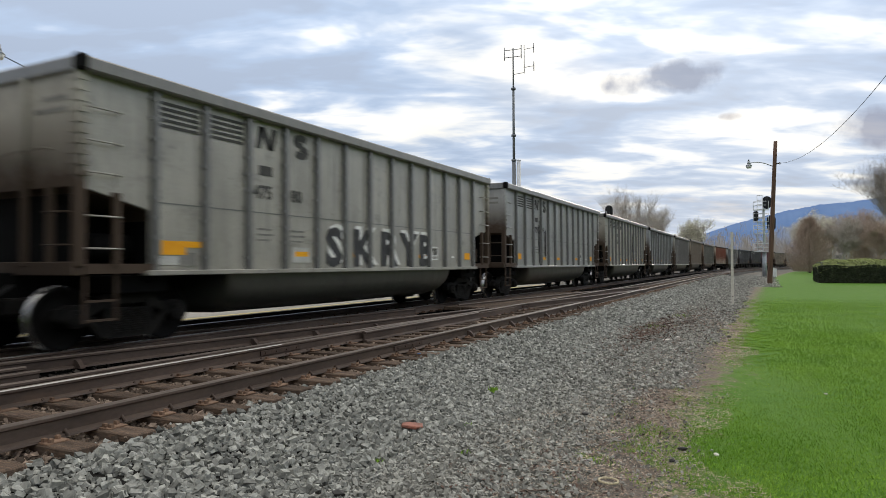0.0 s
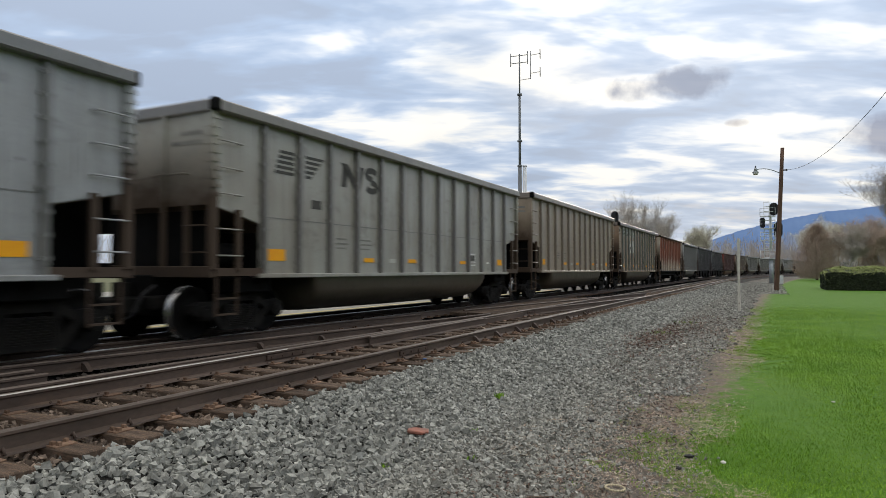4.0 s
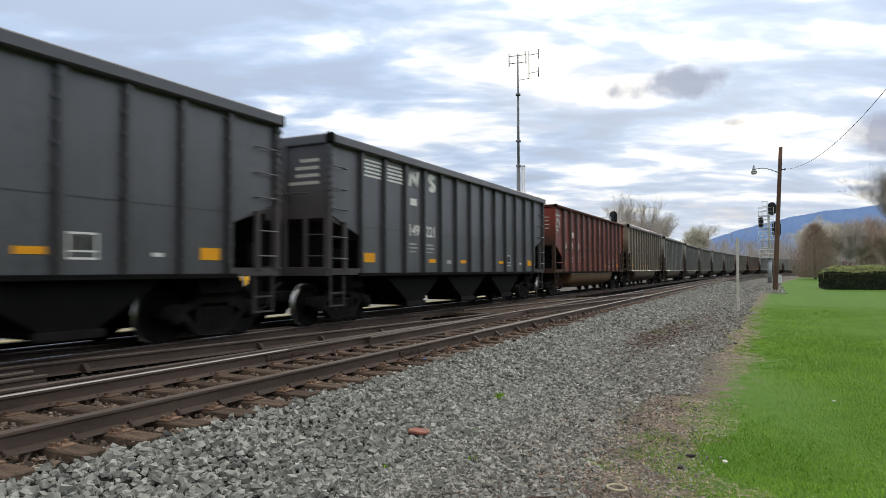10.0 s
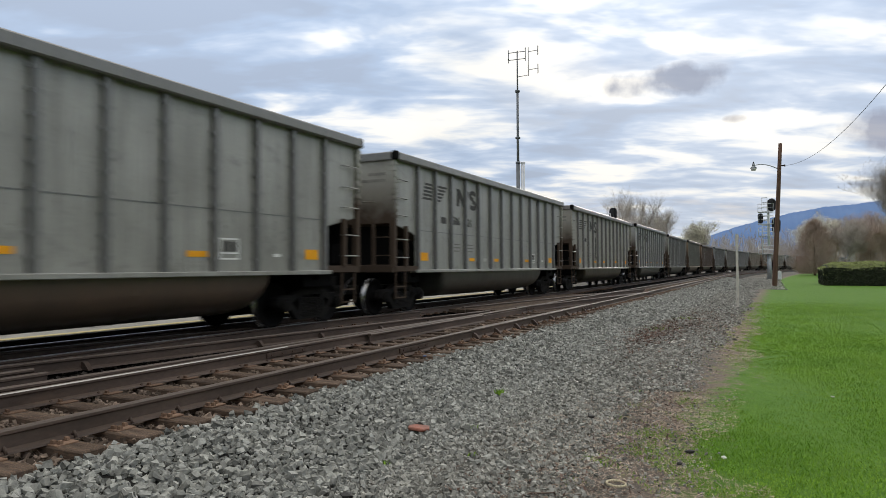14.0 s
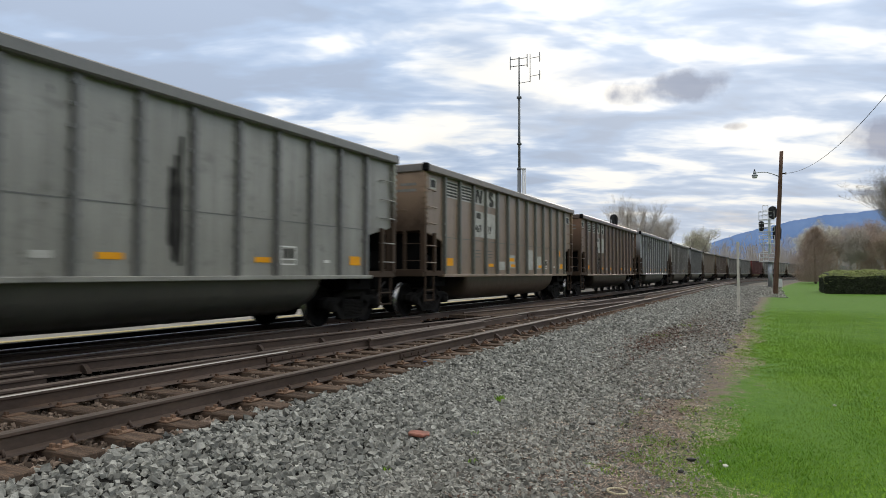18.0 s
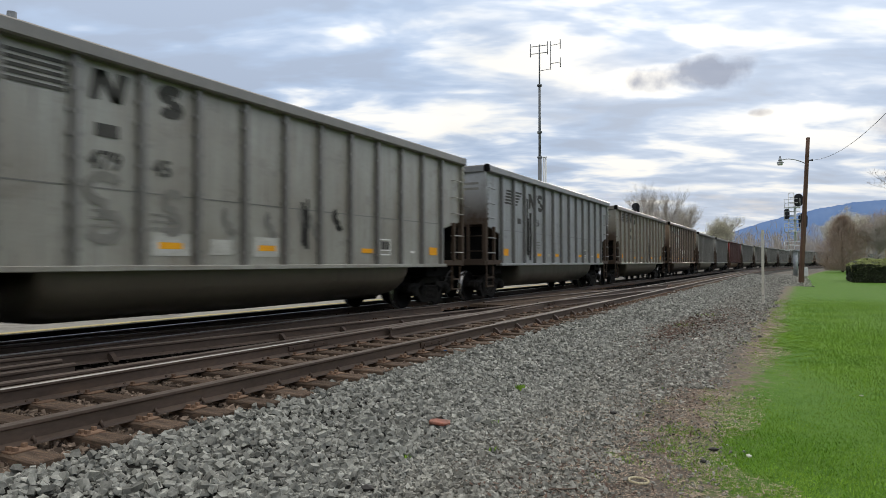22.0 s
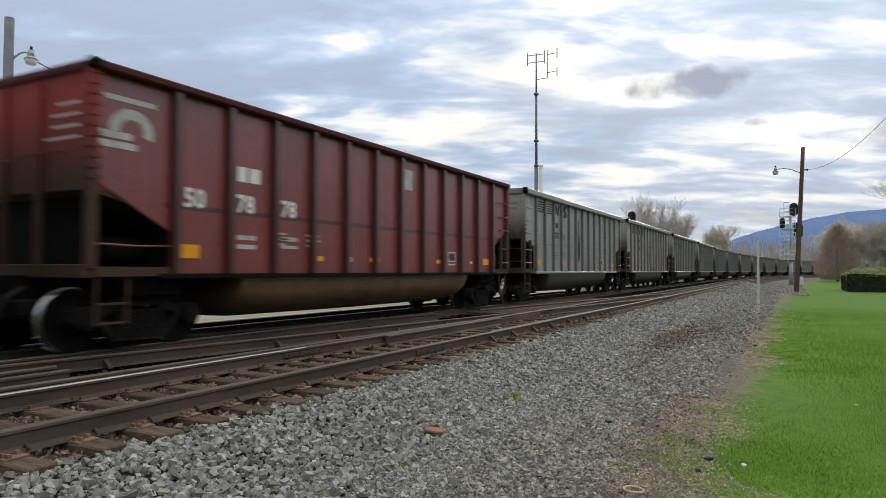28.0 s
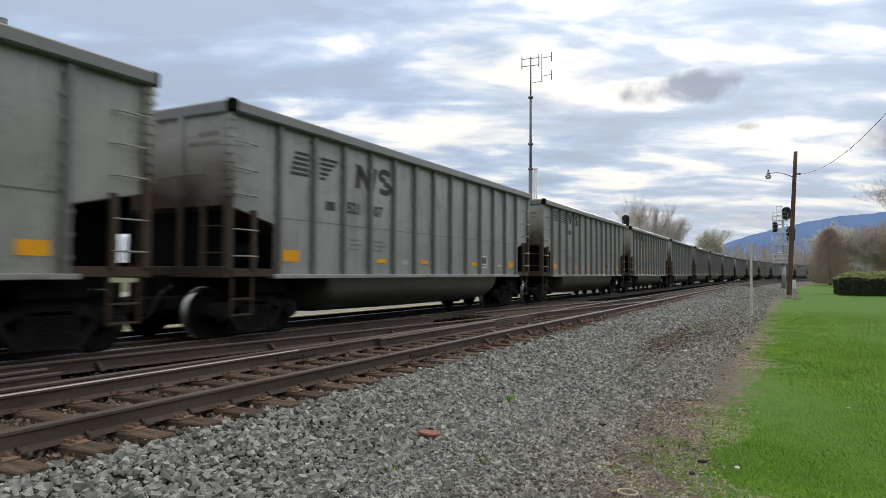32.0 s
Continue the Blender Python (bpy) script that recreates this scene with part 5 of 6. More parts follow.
# ---- things beside the line ----
def lamp_head(parent, at, m=GALV):
    """A small open-bottomed street light: hood, glass, photocell."""
    x, y, z = at
    bm = bmesh.new()
    tube(bm, (x, y, z - 0.02), (x, y, z + 0.22), 0.13, 0.10, 12)
    tube(bm, (x, y, z - 0.14), (x, y, z - 0.02), 0.25, 0.14, 12)
    h = part("lamp_head", bm, m, parent)
    bm = bmesh.new()
    tube(bm, (x, y, z - 0.32), (x, y, z - 0.14), 0.17, 0.23, 12)
    part("lens", bm, WHITE_PAINT, h, "frosted lens, unlit")
    bm = bmesh.new()
    tube(bm, (x, y, z + 0.22), (x, y, z + 0.36), 0.05, 0.05, 8)
    part("photocell", bm, BLACK_PAINT, h)


def utility_pole():
    p = root("utility_pole", pose(57.2, -0.25, GROUND_Z), "leaning brown wooden utility pole on the lawn edge", "utility pole")
    bm = bmesh.new()
    rings = []
    for i in range(9):
        a = i / 8
        c = Vector((-0.73 * a, -0.58 * a, 11.3 * a - 0.3))
        rings.append([bm.verts.new(c + Vector((math.cos(t), math.sin(t), 0)) * (0.19 - 0.06 * a)) for t in [math.pi * j / 6 for j in range(12)]])
    for u, v in zip(rings[:-1], rings[1:]):
        for j in range(12):
            bm.faces.new((u[j], u[(j + 1) % 12], v[(j + 1) % 12], v[j])).smooth = True
    bm.faces.new(rings[-1])
    part("pole_shaft", bm, POLE_WOOD, p)
    bm = bmesh.new()
    base = Vector((-0.6, -0.45, 9.05))
    pts = [base + Vector((-0.35 * t, 1.75 * t, 0.42 * math.sin(t * 2.2))) for t in [i / 6 for i in range(7)]]
    bent(bm, pts, 0.035)
    part("lamp_arm", bm, GALV, p)
    lamp_head(p, pts[-1] + Vector((0, 0, -0.05)))
    bm = bmesh.new()
    tube(bm, (-0.6, -0.62, 9.3), (-0.6, -0.85, 9.3), 0.05, 0.05, 8)
    tube(bm, (-0.6, -0.8, 9.3), (-0.6, -0.9, 9.3), 0.09, 0.07, 8)
    part("insulator", bm, BLACK_PAINT, p)
    bm = bmesh.new()
    pts = []
    for i in range(31):
        x = 56.7 - 33.0 * i / 30
        pts.append(Vector((x, -1.0 - 0.13 * (56.7 - x), 7.84 + 0.0052 * (x - 42.5) ** 2)))
    bent(bm, pts, 0.013, 5)
    tagged(part("service_cable", bm, CABLE), "sagging black overhead cable from the pole", "cable")


def far_pole():
    p = root("lamp_pole", pose(14.1, 26.2, 0.2), "grey pole with a street light behind the train", "lamp pole")
    bm = bmesh.new()
    tube(bm, (0, 0, 0), (0, 0, 10.5), 0.2, 0.17, 12)
    part("pole_shaft", bm, GREY_MAST, p)
    bm = bmesh.new()
    pts = [Vector((0.1 + 0.3 * t, -0.75 * t, 8.9 + 0.3 * math.sin(t * 2.4))) for t in [i / 5 for i in range(6)]]
    bent(bm, pts, 0.035)
    part("lamp_arm", bm, GALV, p)
    lamp_head(p, pts[-1] + Vector((0, 0, -0.06)))
    bm = bmesh.new()
    a, b = Vector((14.5, 25.6, 9.2)), Vector((60, 34, 7.5))
    pts = []
    for i in range(25):
        t = i / 24
        q = a.lerp(b, t)
        q.z -= 6 * t * (1 - t)
        pts.append(q)
    bent(bm, pts, 0.02, 5)
    tagged(part("lamp_cable", bm, CABLE), "thin black cable running off behind the train", "cable")


def radio_mast():
    x, y = 42.3, 15.3
    p = root("radio_mast", pose(x, y, 0.0), "slim grey radio mast with dipole antennas on top", "radio mast")
    # frame across the line of sight
    ang = math.degrees(math.atan2(y, x)) - 90
    bm = bmesh.new()
    for z0, z1, r0, r1 in ((0, 8.3, 0.15, 0.13), (8.3, 13.2, 0.09, 0.08), (13.2, 16.0, 0.055, 0.045)):
        tube(bm, (0, 0, z0), (0, 0, z1), r0, r1, 10)
    for z in (8.3, 10.0, 13.2):
        tube(bm, (0, 0, z - 0.06), (0, 0, z + 0.06), 0.17, 0.17, 10)
    part("mast_tube", bm, GREY_MAST, p)
    m = pose(0, 0, 0, 0, 0, ang)

    def antenna(pipes, name="dipole_antenna"):
        bm = bmesh.new()
        for a, b, r in pipes:
            tube(bm, m @ Vector((a[0], 0, a[1])), m @ Vector((b[0], 0, b[1])), r, r, 6)
        part(name, bm, GREY_MAST, p)
    antenna([((-0.6, 15.85), (0.55, 15.95), 0.025), ((-0.6, 15.35), (0.55, 15.45), 0.025), ((-0.6, 15.15), (-0.6, 16.05), 0.03), ((0.55, 15.3), (0.55, 16.2), 0.03)])
    antenna([((0.05, 14.2), (0.75, 14.3), 0.02), ((0.75, 14.25), (0.75, 16.2), 0.025), ((0.75, 15.9), (1.4, 16.0), 0.02), ((1.4, 15.65), (1.4, 16.3), 0.03), ((0.75, 14.65), (1.4, 14.75), 0.02), ((1.4, 14.4), (1.4, 15.05), 0.03)])
    for dx, h, r in ((0.26, 8.25, 0.06), (0.40, 8.25, 0.06)):
        bm = bmesh.new()
        tube(bm, m @ Vector((dx, 0.0, 0)), m @ Vector((dx, 0.0, h)), r, r, 10)
        tube(bm, m @ Vector((dx, 0.0, h)), m @ Vector((dx, 0.0, h + 0.08)), r * 1.2, r * 1.2, 10)
        part("steel_pipe", bm, ALU, p)


def signal_head(parent, at, w, h, facing=180):
    """Oval black background with hooded lamps, seen from behind or side."""
    holder = new("signal_head")
    holder.parent = parent
    holder.matrix_basis = pose(*at, 0, 0, facing)
    bm = bmesh.new()
    n = 16
    out = []
    for i in range(n):
        a = 2 * math.pi * i / n
        cx, cz = math.cos(a) * w / 2, math.sin(a) * w / 2 + (h - w) / 2 * (1 if math.sin(a) >= 0 else -1)
        out.append((cx, cz))
    prism(bm, out, "y", -0.02, 0.02)
    part("background_plate", bm, BLACK_PAINT, holder)
    bm = bmesh.new()
    box(bm, -0.14, 0.14, 0.02, 0.22, -h / 2 + 0.15, h / 2 - 0.15, 0.02)
    part("lamp_case", bm, BLACK_PAINT, holder)
    bm = bmesh.new()
    for z in (-0.3, 0.0, 0.3):
        tube(bm, (0, -0.25, z), (0, -0.02, z), 0.11, 0.12, 10)
    part("lamp_hood", bm, BLACK_PAINT, holder)


def near_signal():
    p = root("signal_mast", pose(85.6, 0.1, GROUND_Z), "silver railway signal mast with ladder cages and black heads", "railway signal")
    bm = bmesh.new()
    tube(bm, (0, 0, 0), (0, 0, 3.0), 0.27, 0.22, 12)
    part("mast_base", bm, GALV, p)
    bm = bmesh.new()
    tube(bm, (0, 0, 4.0), (0, 0, 9.3), 0.12, 0.12, 10)
    part("mast_tube", bm, ALU, p)
    # ladder cage
    bm = bmesh.new()
    for y in (0.12, 0.68):
        for x in (-0.3, 0.3):
            tube(bm, (x, y, 3.1), (x, y, 9.6), 0.035, 0.035, 6)
    for i in range(13):
        z = 3.1 + i * 0.54
        for x in (-0.3, 0.3):
            tube(bm, (x, 0.12, z), (x, 0.68, z), 0.025, 0.025, 6)
        for y in (0.12, 0.68):
            tube(bm, (-0.3, y, z), (0.3, y, z), 0.025, 0.025, 6)
    part("ladder", bm, ALU, p)
    for z in (3.0, 5.1, 6.5, 7.9):
        bm = bmesh.new()
        box(bm, -0.5, 0.5, -0.5, 1.1, z - 0.04, z + 0.02)
        part("platform_deck", bm, ALU, p)
        for up in (0.5, 0.95):
            bm = bmesh.new()
            bent(bm, [(-0.5, 1.1, z + up), (-0.5, -0.5, z + up), (0.5, -0.5, z + up), (0.5, 1.1, z + up)], 0.025)
            part("platform_rail", bm, ALU, p)
        for y in (-0.5, 1.1):
            for x in (-0.5, 0.5):
                bm = bmesh.new()
                tube(bm, (x, y, z), (x, y, z + 0.95), 0.025, 0.025, 6)
                part("platform_post", bm, ALU, p)
    signal_head(p, (-0.3, -0.35, 8.7), 0.9, 1.5, 80)
    signal_head(p, (-0.3, 0.85, 7.15), 0.6, 1.2, 80)
    signal_head(p, (-0.3, -0.78, 6.3), 0.95, 1.8, 80)
    # signal cabinet on its gravel pad
    c = root("signal_cabinet", pose(86.8, -0.9, GROUND_Z), "small pale metal signal cabinet on a gravel pad", "cabinet")
    bm = bmesh.new()
    box(bm, -0.3, 0.3, -0.25, 0.25, 0.0, 1.0, 0.03)
    part("cabinet_body", bm, ALU, c)
    bm = bmesh.new()
    box(bm, -0.32, -0.3, -0.2, 0.2, 0.08, 0.92, 0.005)
    part("cabinet_door", bm, ALU, c)


def far_signal():
    p = root("signal_bridge_mast", pose(85.6, 18.0, -0.3), "railway signal with railed platform behind the train", "railway signal")
    bm = bmesh.new()
    tube(bm, (0, 0, 0), (0, 0, 8.6), 0.16, 0.12, 10)
    part("mast_tube", bm, ALU, p)
    bm = bmesh.new()
    box(bm, -0.5, 0.5, 0.2, 3.4, 7.2, 7.28)
    for y in (0.3, 1.3, 2.3, 3.3):
        for x in (-0.45, 0.45):
            tube(bm, (x, y, 7.28), (x, y, 8.3), 0.03, 0.03, 6)
    for x in (-0.45, 0.45):
        for z in (7.8, 8.3):
            tube(bm, (x, 0.3, z), (x, 3.3, z), 0.03, 0.03, 6)
    part("platform_rail", bm, ALU, p)
    signal_head(p, (-0.25, 0.0, 8.2), 1.05, 1.7, 78)


def marker_post():
    p = root("marker_post", pose(28.05, 1.17, GROUND_Z), "thin pale grey metal post beside the gravel", "post")
    bm = bmesh.new()
    prism(bm, [(-0.03, -0.045), (-0.03, 0.045), (0.02, 0.045), (0.02, 0.032), (-0.015, 0.032), (-0.015, -0.032), (0.02, -0.032), (0.02, -0.045)], "z", -0.1, 2.87)
    part("post_channel", bm, surface("weathered_grey_post", lin(214, 208, 198), lin(186, 180, 170), 3, 30), p)
    bm = bmesh.new()
    tube(bm, (-0.05, 0, 0.35), (0.05, 0, 0.35), 0.02, 0.02, 6)
    part("post_bolt", bm, SPIKE, p)


def chimney_pipes():
    for i, (x, y, h) in enumerate(((36.0, 17.2, 7.0), (36.6, 17.0, 6.9))):
        p = root("vent_pipe", pose(x, y, -0.3), "slim grey vent pipe standing behind the train", "pipe", "vent pipes")
        bm = bmesh.new()
        tube(bm, (0, 0, 0), (0, 0, h), 0.09, 0.09, 10)
        tube(bm, (0, 0, h - 0.1), (0, 0, h + 0.12), 0.14, 0.14, 10)
        part("pipe_shaft", bm, GREY_MAST, p)


utility_pole()
far_pole()
radio_mast()
near_signal()
far_signal()
marker_post()
chimney_pipes()


# ---- platform furniture seen under and between the cars ----
def platform_things():
    for x in (6.0, 13.5, 21.0, 24.5):
        p = root("railing", pose(x, 15.6, 0.22 if x < 12 else -0.12), "thin grey metal railing along the platform", "railing", "platform railings")
        bm = bmesh.new()
        for dx in (0, 3.0):
            tube(bm, (dx, 0, 0), (dx, 0, 1.1), 0.03, 0.03, 6)
        part("railing_post", bm, GALV, p)
        bm = bmesh.new()
        for z in (0.6, 1.1):
            tube(bm, (0, 0, z), (3.0, 0, z), 0.025, 0.025, 6)
        part("railing_bar", bm, GALV, p)
    bm = bmesh.new()
    fence = root("board_fence", pose(30, 19, -0.14), "weathered grey board fence beyond the platform", "fence")
    boards = None
    for i in range(40):
        if boards is None:
            box(bm, 0, 0.24, -0.015, 0.015, 0, 1.7)
            boards = part("fence_board", bm, WHITE_PAINT, fence)
        else:
            again(boards, fence, pose(i * 0.26, 0, 0))
    bm = bmesh.new()
    for z in (0.3, 1.4):
        box(bm, 0, 10.4, 0.02, 0.07, z, z + 0.1)
    part("fence_rail", bm, WHITE_PAINT, fence)
    bins = ((22.0, 21.0, lin(226, 170, 20), "yellow bin standing on the platform", "bin"), (15.5, 24.0, lin(30, 70, 62), "dark green bin standing on the platform", "bin"))
    for x, y, c, lab, cat in bins:
        p = root("platform_" + cat, pose(x, y, 0.22 if x < 12 else 0.0), lab, cat)
        bm = bmesh.new()
        tube(bm, (0, 0, 0), (0, 0, 1.0), 0.42, 0.46, 14)
        part("bin_body", bm, surface("bin_paint", c, tuple(v * 0.8 for v in c), 3, 20), p)
        bm = bmesh.new()
        tube(bm, (0, 0, 1.0), (0, 0, 1.12), 0.49, 0.40, 14)
        part("bin_lid", bm, BLACK_PAINT, p)


platform_things()


# ---- trees, hedge, hills ----
def bare_tree(name, at, height, spread, seed, label, material=TWIG, levels=4, trunk=0.25, buds=None, bud_size=0.08, slim=0.014, forks=2, sprays=3):
    """Trunk, forking limbs and fine twigs; optional opening buds as small leaves."""
    rng = random.Random(seed)
    tree = root(name, pose(*at), label, "tree")
    V, F = [], []
    tips = []

    def limb(p, d, length, r, level):
        q = p
        n = 3
        for i in range(n):
            dd = (d + Vector((rng.gauss(0, 0.13), rng.gauss(0, 0.13), rng.gauss(0.03, 0.08)))).normalized()
            e = q + dd * length / n
            r0, r1 = max(slim, r * (1 - 0.45 * i / n)), max(slim * 0.8, r * (1 - 0.45 * (i + 1) / n))
            a = dd.orthogonal().normalized()
            b = dd.cross(a)
            sides = 6 if level < 2 else 3
            base = len(V)
            for c, rr in ((q, r0), (e, r1)):
                for s in range(sides):
                    t = 2 * math.pi * s / sides
                    V.append(tuple(c + a * rr * math.cos(t) + b * rr * math.sin(t)))
            for s in range(sides):
                F.append((base + s, base + (s + 1) % sides, base + sides + (s + 1) % sides, base + sides + s))
            q, d = e, dd
            if level < levels and (level > 0 or i >= 1):
                for _ in range(forks + (1 if level == 0 else 0)):
                    t = rng.uniform(0, 2 * math.pi)
                    lean = rng.uniform(0.35, 0.9)
                    side = (a * math.cos(t) + b * math.sin(t))
                    nd = (dd * math.cos(lean) + side * math.sin(lean) * spread + Vector((0, 0, 0.22))).normalized()
                    limb(q, nd, length * rng.uniform(0.5, 0.74), r1 * 0.6, level + 1)
        if level < levels:
            limb(q, d, length * 0.66, r * 0.5, level + 1)
        if level >= levels - 1:
            tips.append(q)

    limb(Vector((0, 0, -0.2)), Vector((rng.uniform(-0.05, 0.05), rng.uniform(-0.05, 0.05), 1)).normalized(), height * 0.42, trunk, 0)
    top = max(v[2] for v in V)
    k = height / top
    V = [(x * k, y * k, z * k) for x, y, z in V]
    base = len(V)
    for t in tips:                            # sprays of fine twigs
        for _ in range(sprays):
            d = Vector((rng.gauss(0, 0.6), rng.gauss(0, 0.6), rng.gauss(0.55, 0.5))).normalized()
            w = d.orthogonal().normalized() * slim * 0.62
            p, e = t * k, t * k + d * height * rng.uniform(0.03, 0.075)
            V.extend((tuple(p - w), tuple(p + w), tuple(e + w * 0.5), tuple(e - w * 0.5)))
            F.append((base, base + 1, base + 2, base + 3))
            base += 4
    soup("crown", V, F, material, tree)
    if buds:
        P, Q = [], []
        for t in tips:
            for _ in range(buds[1]):
                c = t * k + Vector((rng.gauss(0, 0.2), rng.gauss(0, 0.2), rng.gauss(0, 0.2)))
                s = bud_size * rng.uniform(0.5, 1.2)
                a = Vector((rng.gauss(0, 1), rng.gauss(0, 1), rng.gauss(0, 1))).normalized()
                b = a.orthogonal().normalized()
                base = len(P)
                P.extend([tuple(c + a * s), tuple(c + b * s * 0.6), tuple(c - a * s), tuple(c - b * s * 0.6)])
                Q.append((base, base + 1, base + 2, base + 3))
        soup("foliage", P, Q, buds[0], tree)
    return tree


def twiggy_cone(at, height, radius, seed, label, material, count=2600):
    """A dense pyramid of fine upswept twigs round one stem."""
    rng = np.random.default_rng(seed)
    tree = root("tree", pose(*at), label, "tree")
    bm = bmesh.new()
    tube(bm, (0, 0, -0.2), (0.1, 0.1, height * 0.96), 0.2, 0.02, 8)
    part("trunk", bm, BARK, tree)
    # short twigs all through the crown, denser towards its skin, pointing outward and up
    u = rng.random(count) ** 1.2
    a = rng.random(count) * 2 * math.pi
    wide = radius * (1 - u) ** 0.62 * np.minimum(1.0, 0.62 + u * 2.2) * (1 + 0.16 * np.sin(a * 3 + u * 9) + 0.1 * np.sin(a * 7 - u * 21))
    rad = wide * rng.random(count) ** 0.55
    c = np.stack([rad * np.cos(a), rad * np.sin(a), 0.15 + u * (height - 0.6)], 1)
    d = np.stack([np.cos(a), np.sin(a), np.zeros(count)], 1) * (0.55 * rad / np.maximum(wide, 0.1))[:, None] + rng.normal(0, 0.38, (count, 3))
    d[:, 2] = np.abs(d[:, 2]) + 0.25
    d /= np.linalg.norm(d, axis=1)[:, None]
    long = (0.45 + 0.75 * rng.random(count))[:, None]
    w = np.cross(d, rng.normal(size=(count, 3)))
    w *= 0.014 / np.linalg.norm(w, axis=1)[:, None]
    tip = c + d * long
    V = np.stack([c - w, c + w, tip + w * 0.4, tip - w * 0.4], 1).reshape(-1, 3)
    soup("crown", V, np.arange(len(V)).reshape(-1, 4), material, tree)


BUD_PALE = surface("pale_spring_blossom", lin(236, 232, 214), lin(212, 210, 188), 2, 10, 0.9, 0.0, 0.0, 0.01)
BUD_GREEN = surface("young_yellow_green_leaves", lin(226, 228, 196), lin(204, 207, 172), 2, 10, 0.9, 0.0, 0.0, 0.01)
# Brown and grey twigs are paled for the same haze.
TWIG_BROWN = surface("red_brown_fine_twigs", lin(186, 168, 154), lin(152, 134, 122), 1, 10, 0.95, 0.0, 0.0, 0.01, spec=0.1)
TWIG_DARK = surface("grey_bare_twigs", lin(158, 148, 140), lin(128, 119, 112), 1, 10, 0.95, 0.0, 0.0, 0.01, spec=0.1)
# One hedge foliage in two tones: shaded front, lit top.
HEDGE_SHADED = surface("clipped_hedge_leaves", lin(44, 50, 29), lin(28, 34, 19), 3, 20, 0.85, 0.0, 0.0, 0.01, island=0.6)
HEDGE_LIT = surface("new_hedge_growth", lin(132, 140, 82), lin(104, 113, 60), 2, 20, 0.85, 0.0, 0.0, 0.01, island=0.5)

for i, (x, y, h) in enumerate(((150, 29.8, 20.5), (157, 26.2, 18.5), (166, 24.4, 16.0), (176, 26.5, 15.0))):
    bare_tree("tree", (x, y, -0.4), h, 0.58, 20 + i, "bare spring tree with pale opening buds beyond the train", TWIG, 4, 0.18, (BUD_PALE, 1) if i else None, 0.08, 0.010, 2, 2)
bare_tree("tree", (182, 14.6, -0.4), 13.5, 0.85, 31, "small tree in fresh yellow-green leaf", TWIG, 4, 0.2, (BUD_GREEN, 3), 0.1, 0.016)
bare_tree("tree", (190, 19, -0.4), 10, 1.0, 32, "small tree in fresh yellow-green leaf", TWIG, 4, 0.2, (BUD_GREEN, 2), 0.1, 0.016)
twiggy_cone((123, -6.5, -0.4), 9.0, 4.0, 41, "pyramid-shaped leafless brown tree at the lawn's end", TWIG_BROWN, 13000)
bare_tree("tree", (132, -8.4, -0.4), 10.8, 1.0, 47, "rounded tree with a pale blossoming crown", TWIG, 4, 0.25, (BUD_PALE, 5), 0.1, 0.016)
for i, (x, y, h) in enumerate(((100, -17.2, 15.0), (108, -20.5, 14.5), (112, -24.5, 13))):
    bare_tree("tree", (x, y, -0.4), h, 0.45, 51 + i, "tall bare grey-brown tree at the edge of the wood", TWIG_DARK, 4, 0.16, None, 0.1, 0.008, 2, 5)
for i, (x, y, h, m) in enumerate(((122, -10.6, 9.0, TWIG), (128, -13.2, 10.5, TWIG_BROWN), (121, -15.5, 8.5, TWIG_BROWN), (130, -18.6, 11.0, TWIG), (119, -21, 9.0, TWIG_BROWN), (126, -25, 9.5, TWIG))):
    bare_tree("tree", (x, y, -0.4), h, 1.0, 61 + i, "leafless grey-brown tree at the edge of the wood", m, 4, 0.15, None, 0.1, 0.012, 2, 5)
for i, (x, y, h, r) in enumerate(((125, -14.5, 4.2, 3.6), (123, -19, 4.8, 3.8), (127, -23.5, 4.5, 3.8))):
    twiggy_cone((x, y, -0.4), h, r, 91 + i, "low leafless brown thicket at the edge of the wood", TWIG_BROWN, 2600)
for i in range(14):
    bare_tree("tree", (150 + 13 * (i % 5), -8 - 4.6 * i, -0.4), 9.5 + (i * 37 % 5), 0.95, 71 + i, "bare tree in the wood beside the railway bend", TWIG_BROWN, 4, 0.22, None, 0.1, 0.016)


def far_wood():
    """A distant belt of bare trees, too many to count."""
    rng = random.Random(9)
    P, Q = [], []
    for _ in range(560):
        a = rng.uniform(0, 1)
        x, y = 260 + 140 * rng.random(), -110 + 150 * a
        h = rng.uniform(8, 16)
        for j in range(60):
            z = h * (0.1 + 0.9 * rng.random())
            w = (1 - abs(z / h - 0.55)) * 3.0
            cx, cy = x + rng.gauss(0, w * 0.5), y + rng.gauss(0, w * 0.5)
            L = rng.uniform(0.8, 2.0)
            dx, dy = rng.gauss(0, 0.35) * L, rng.gauss(0, 0.35) * L
            s = 0.07
            base = len(P)
            P.extend([(cx, cy - s, z), (cx, cy + s, z), (cx + dx, cy + dy + s * 0.4, z + L), (cx + dx, cy + dy - s * 0.4, z + L)])
            Q.append((base, base + 1, base + 2, base + 3))
    for _ in range(260):
        x, y, h = rng.uniform(-60, 230), rng.uniform(105, 135), rng.uniform(5, 9)
        for j in range(60):
            z = h * rng.random() ** 1.5
            cx, L = x + rng.gauss(0, 1.8), rng.uniform(0.8, 2.2)
            dx = rng.gauss(0, 0.4) * L
            base = len(P)
            P.extend([(cx - 0.05, y, z), (cx + 0.05, y, z), (cx + dx + 0.02, y, z + L), (cx + dx - 0.02, y, z + L)])
            Q.append((base, base + 1, base + 2, base + 3))
    ob = soup("distant_wood", P, Q, TWIG)
    ob.location.z = -0.4
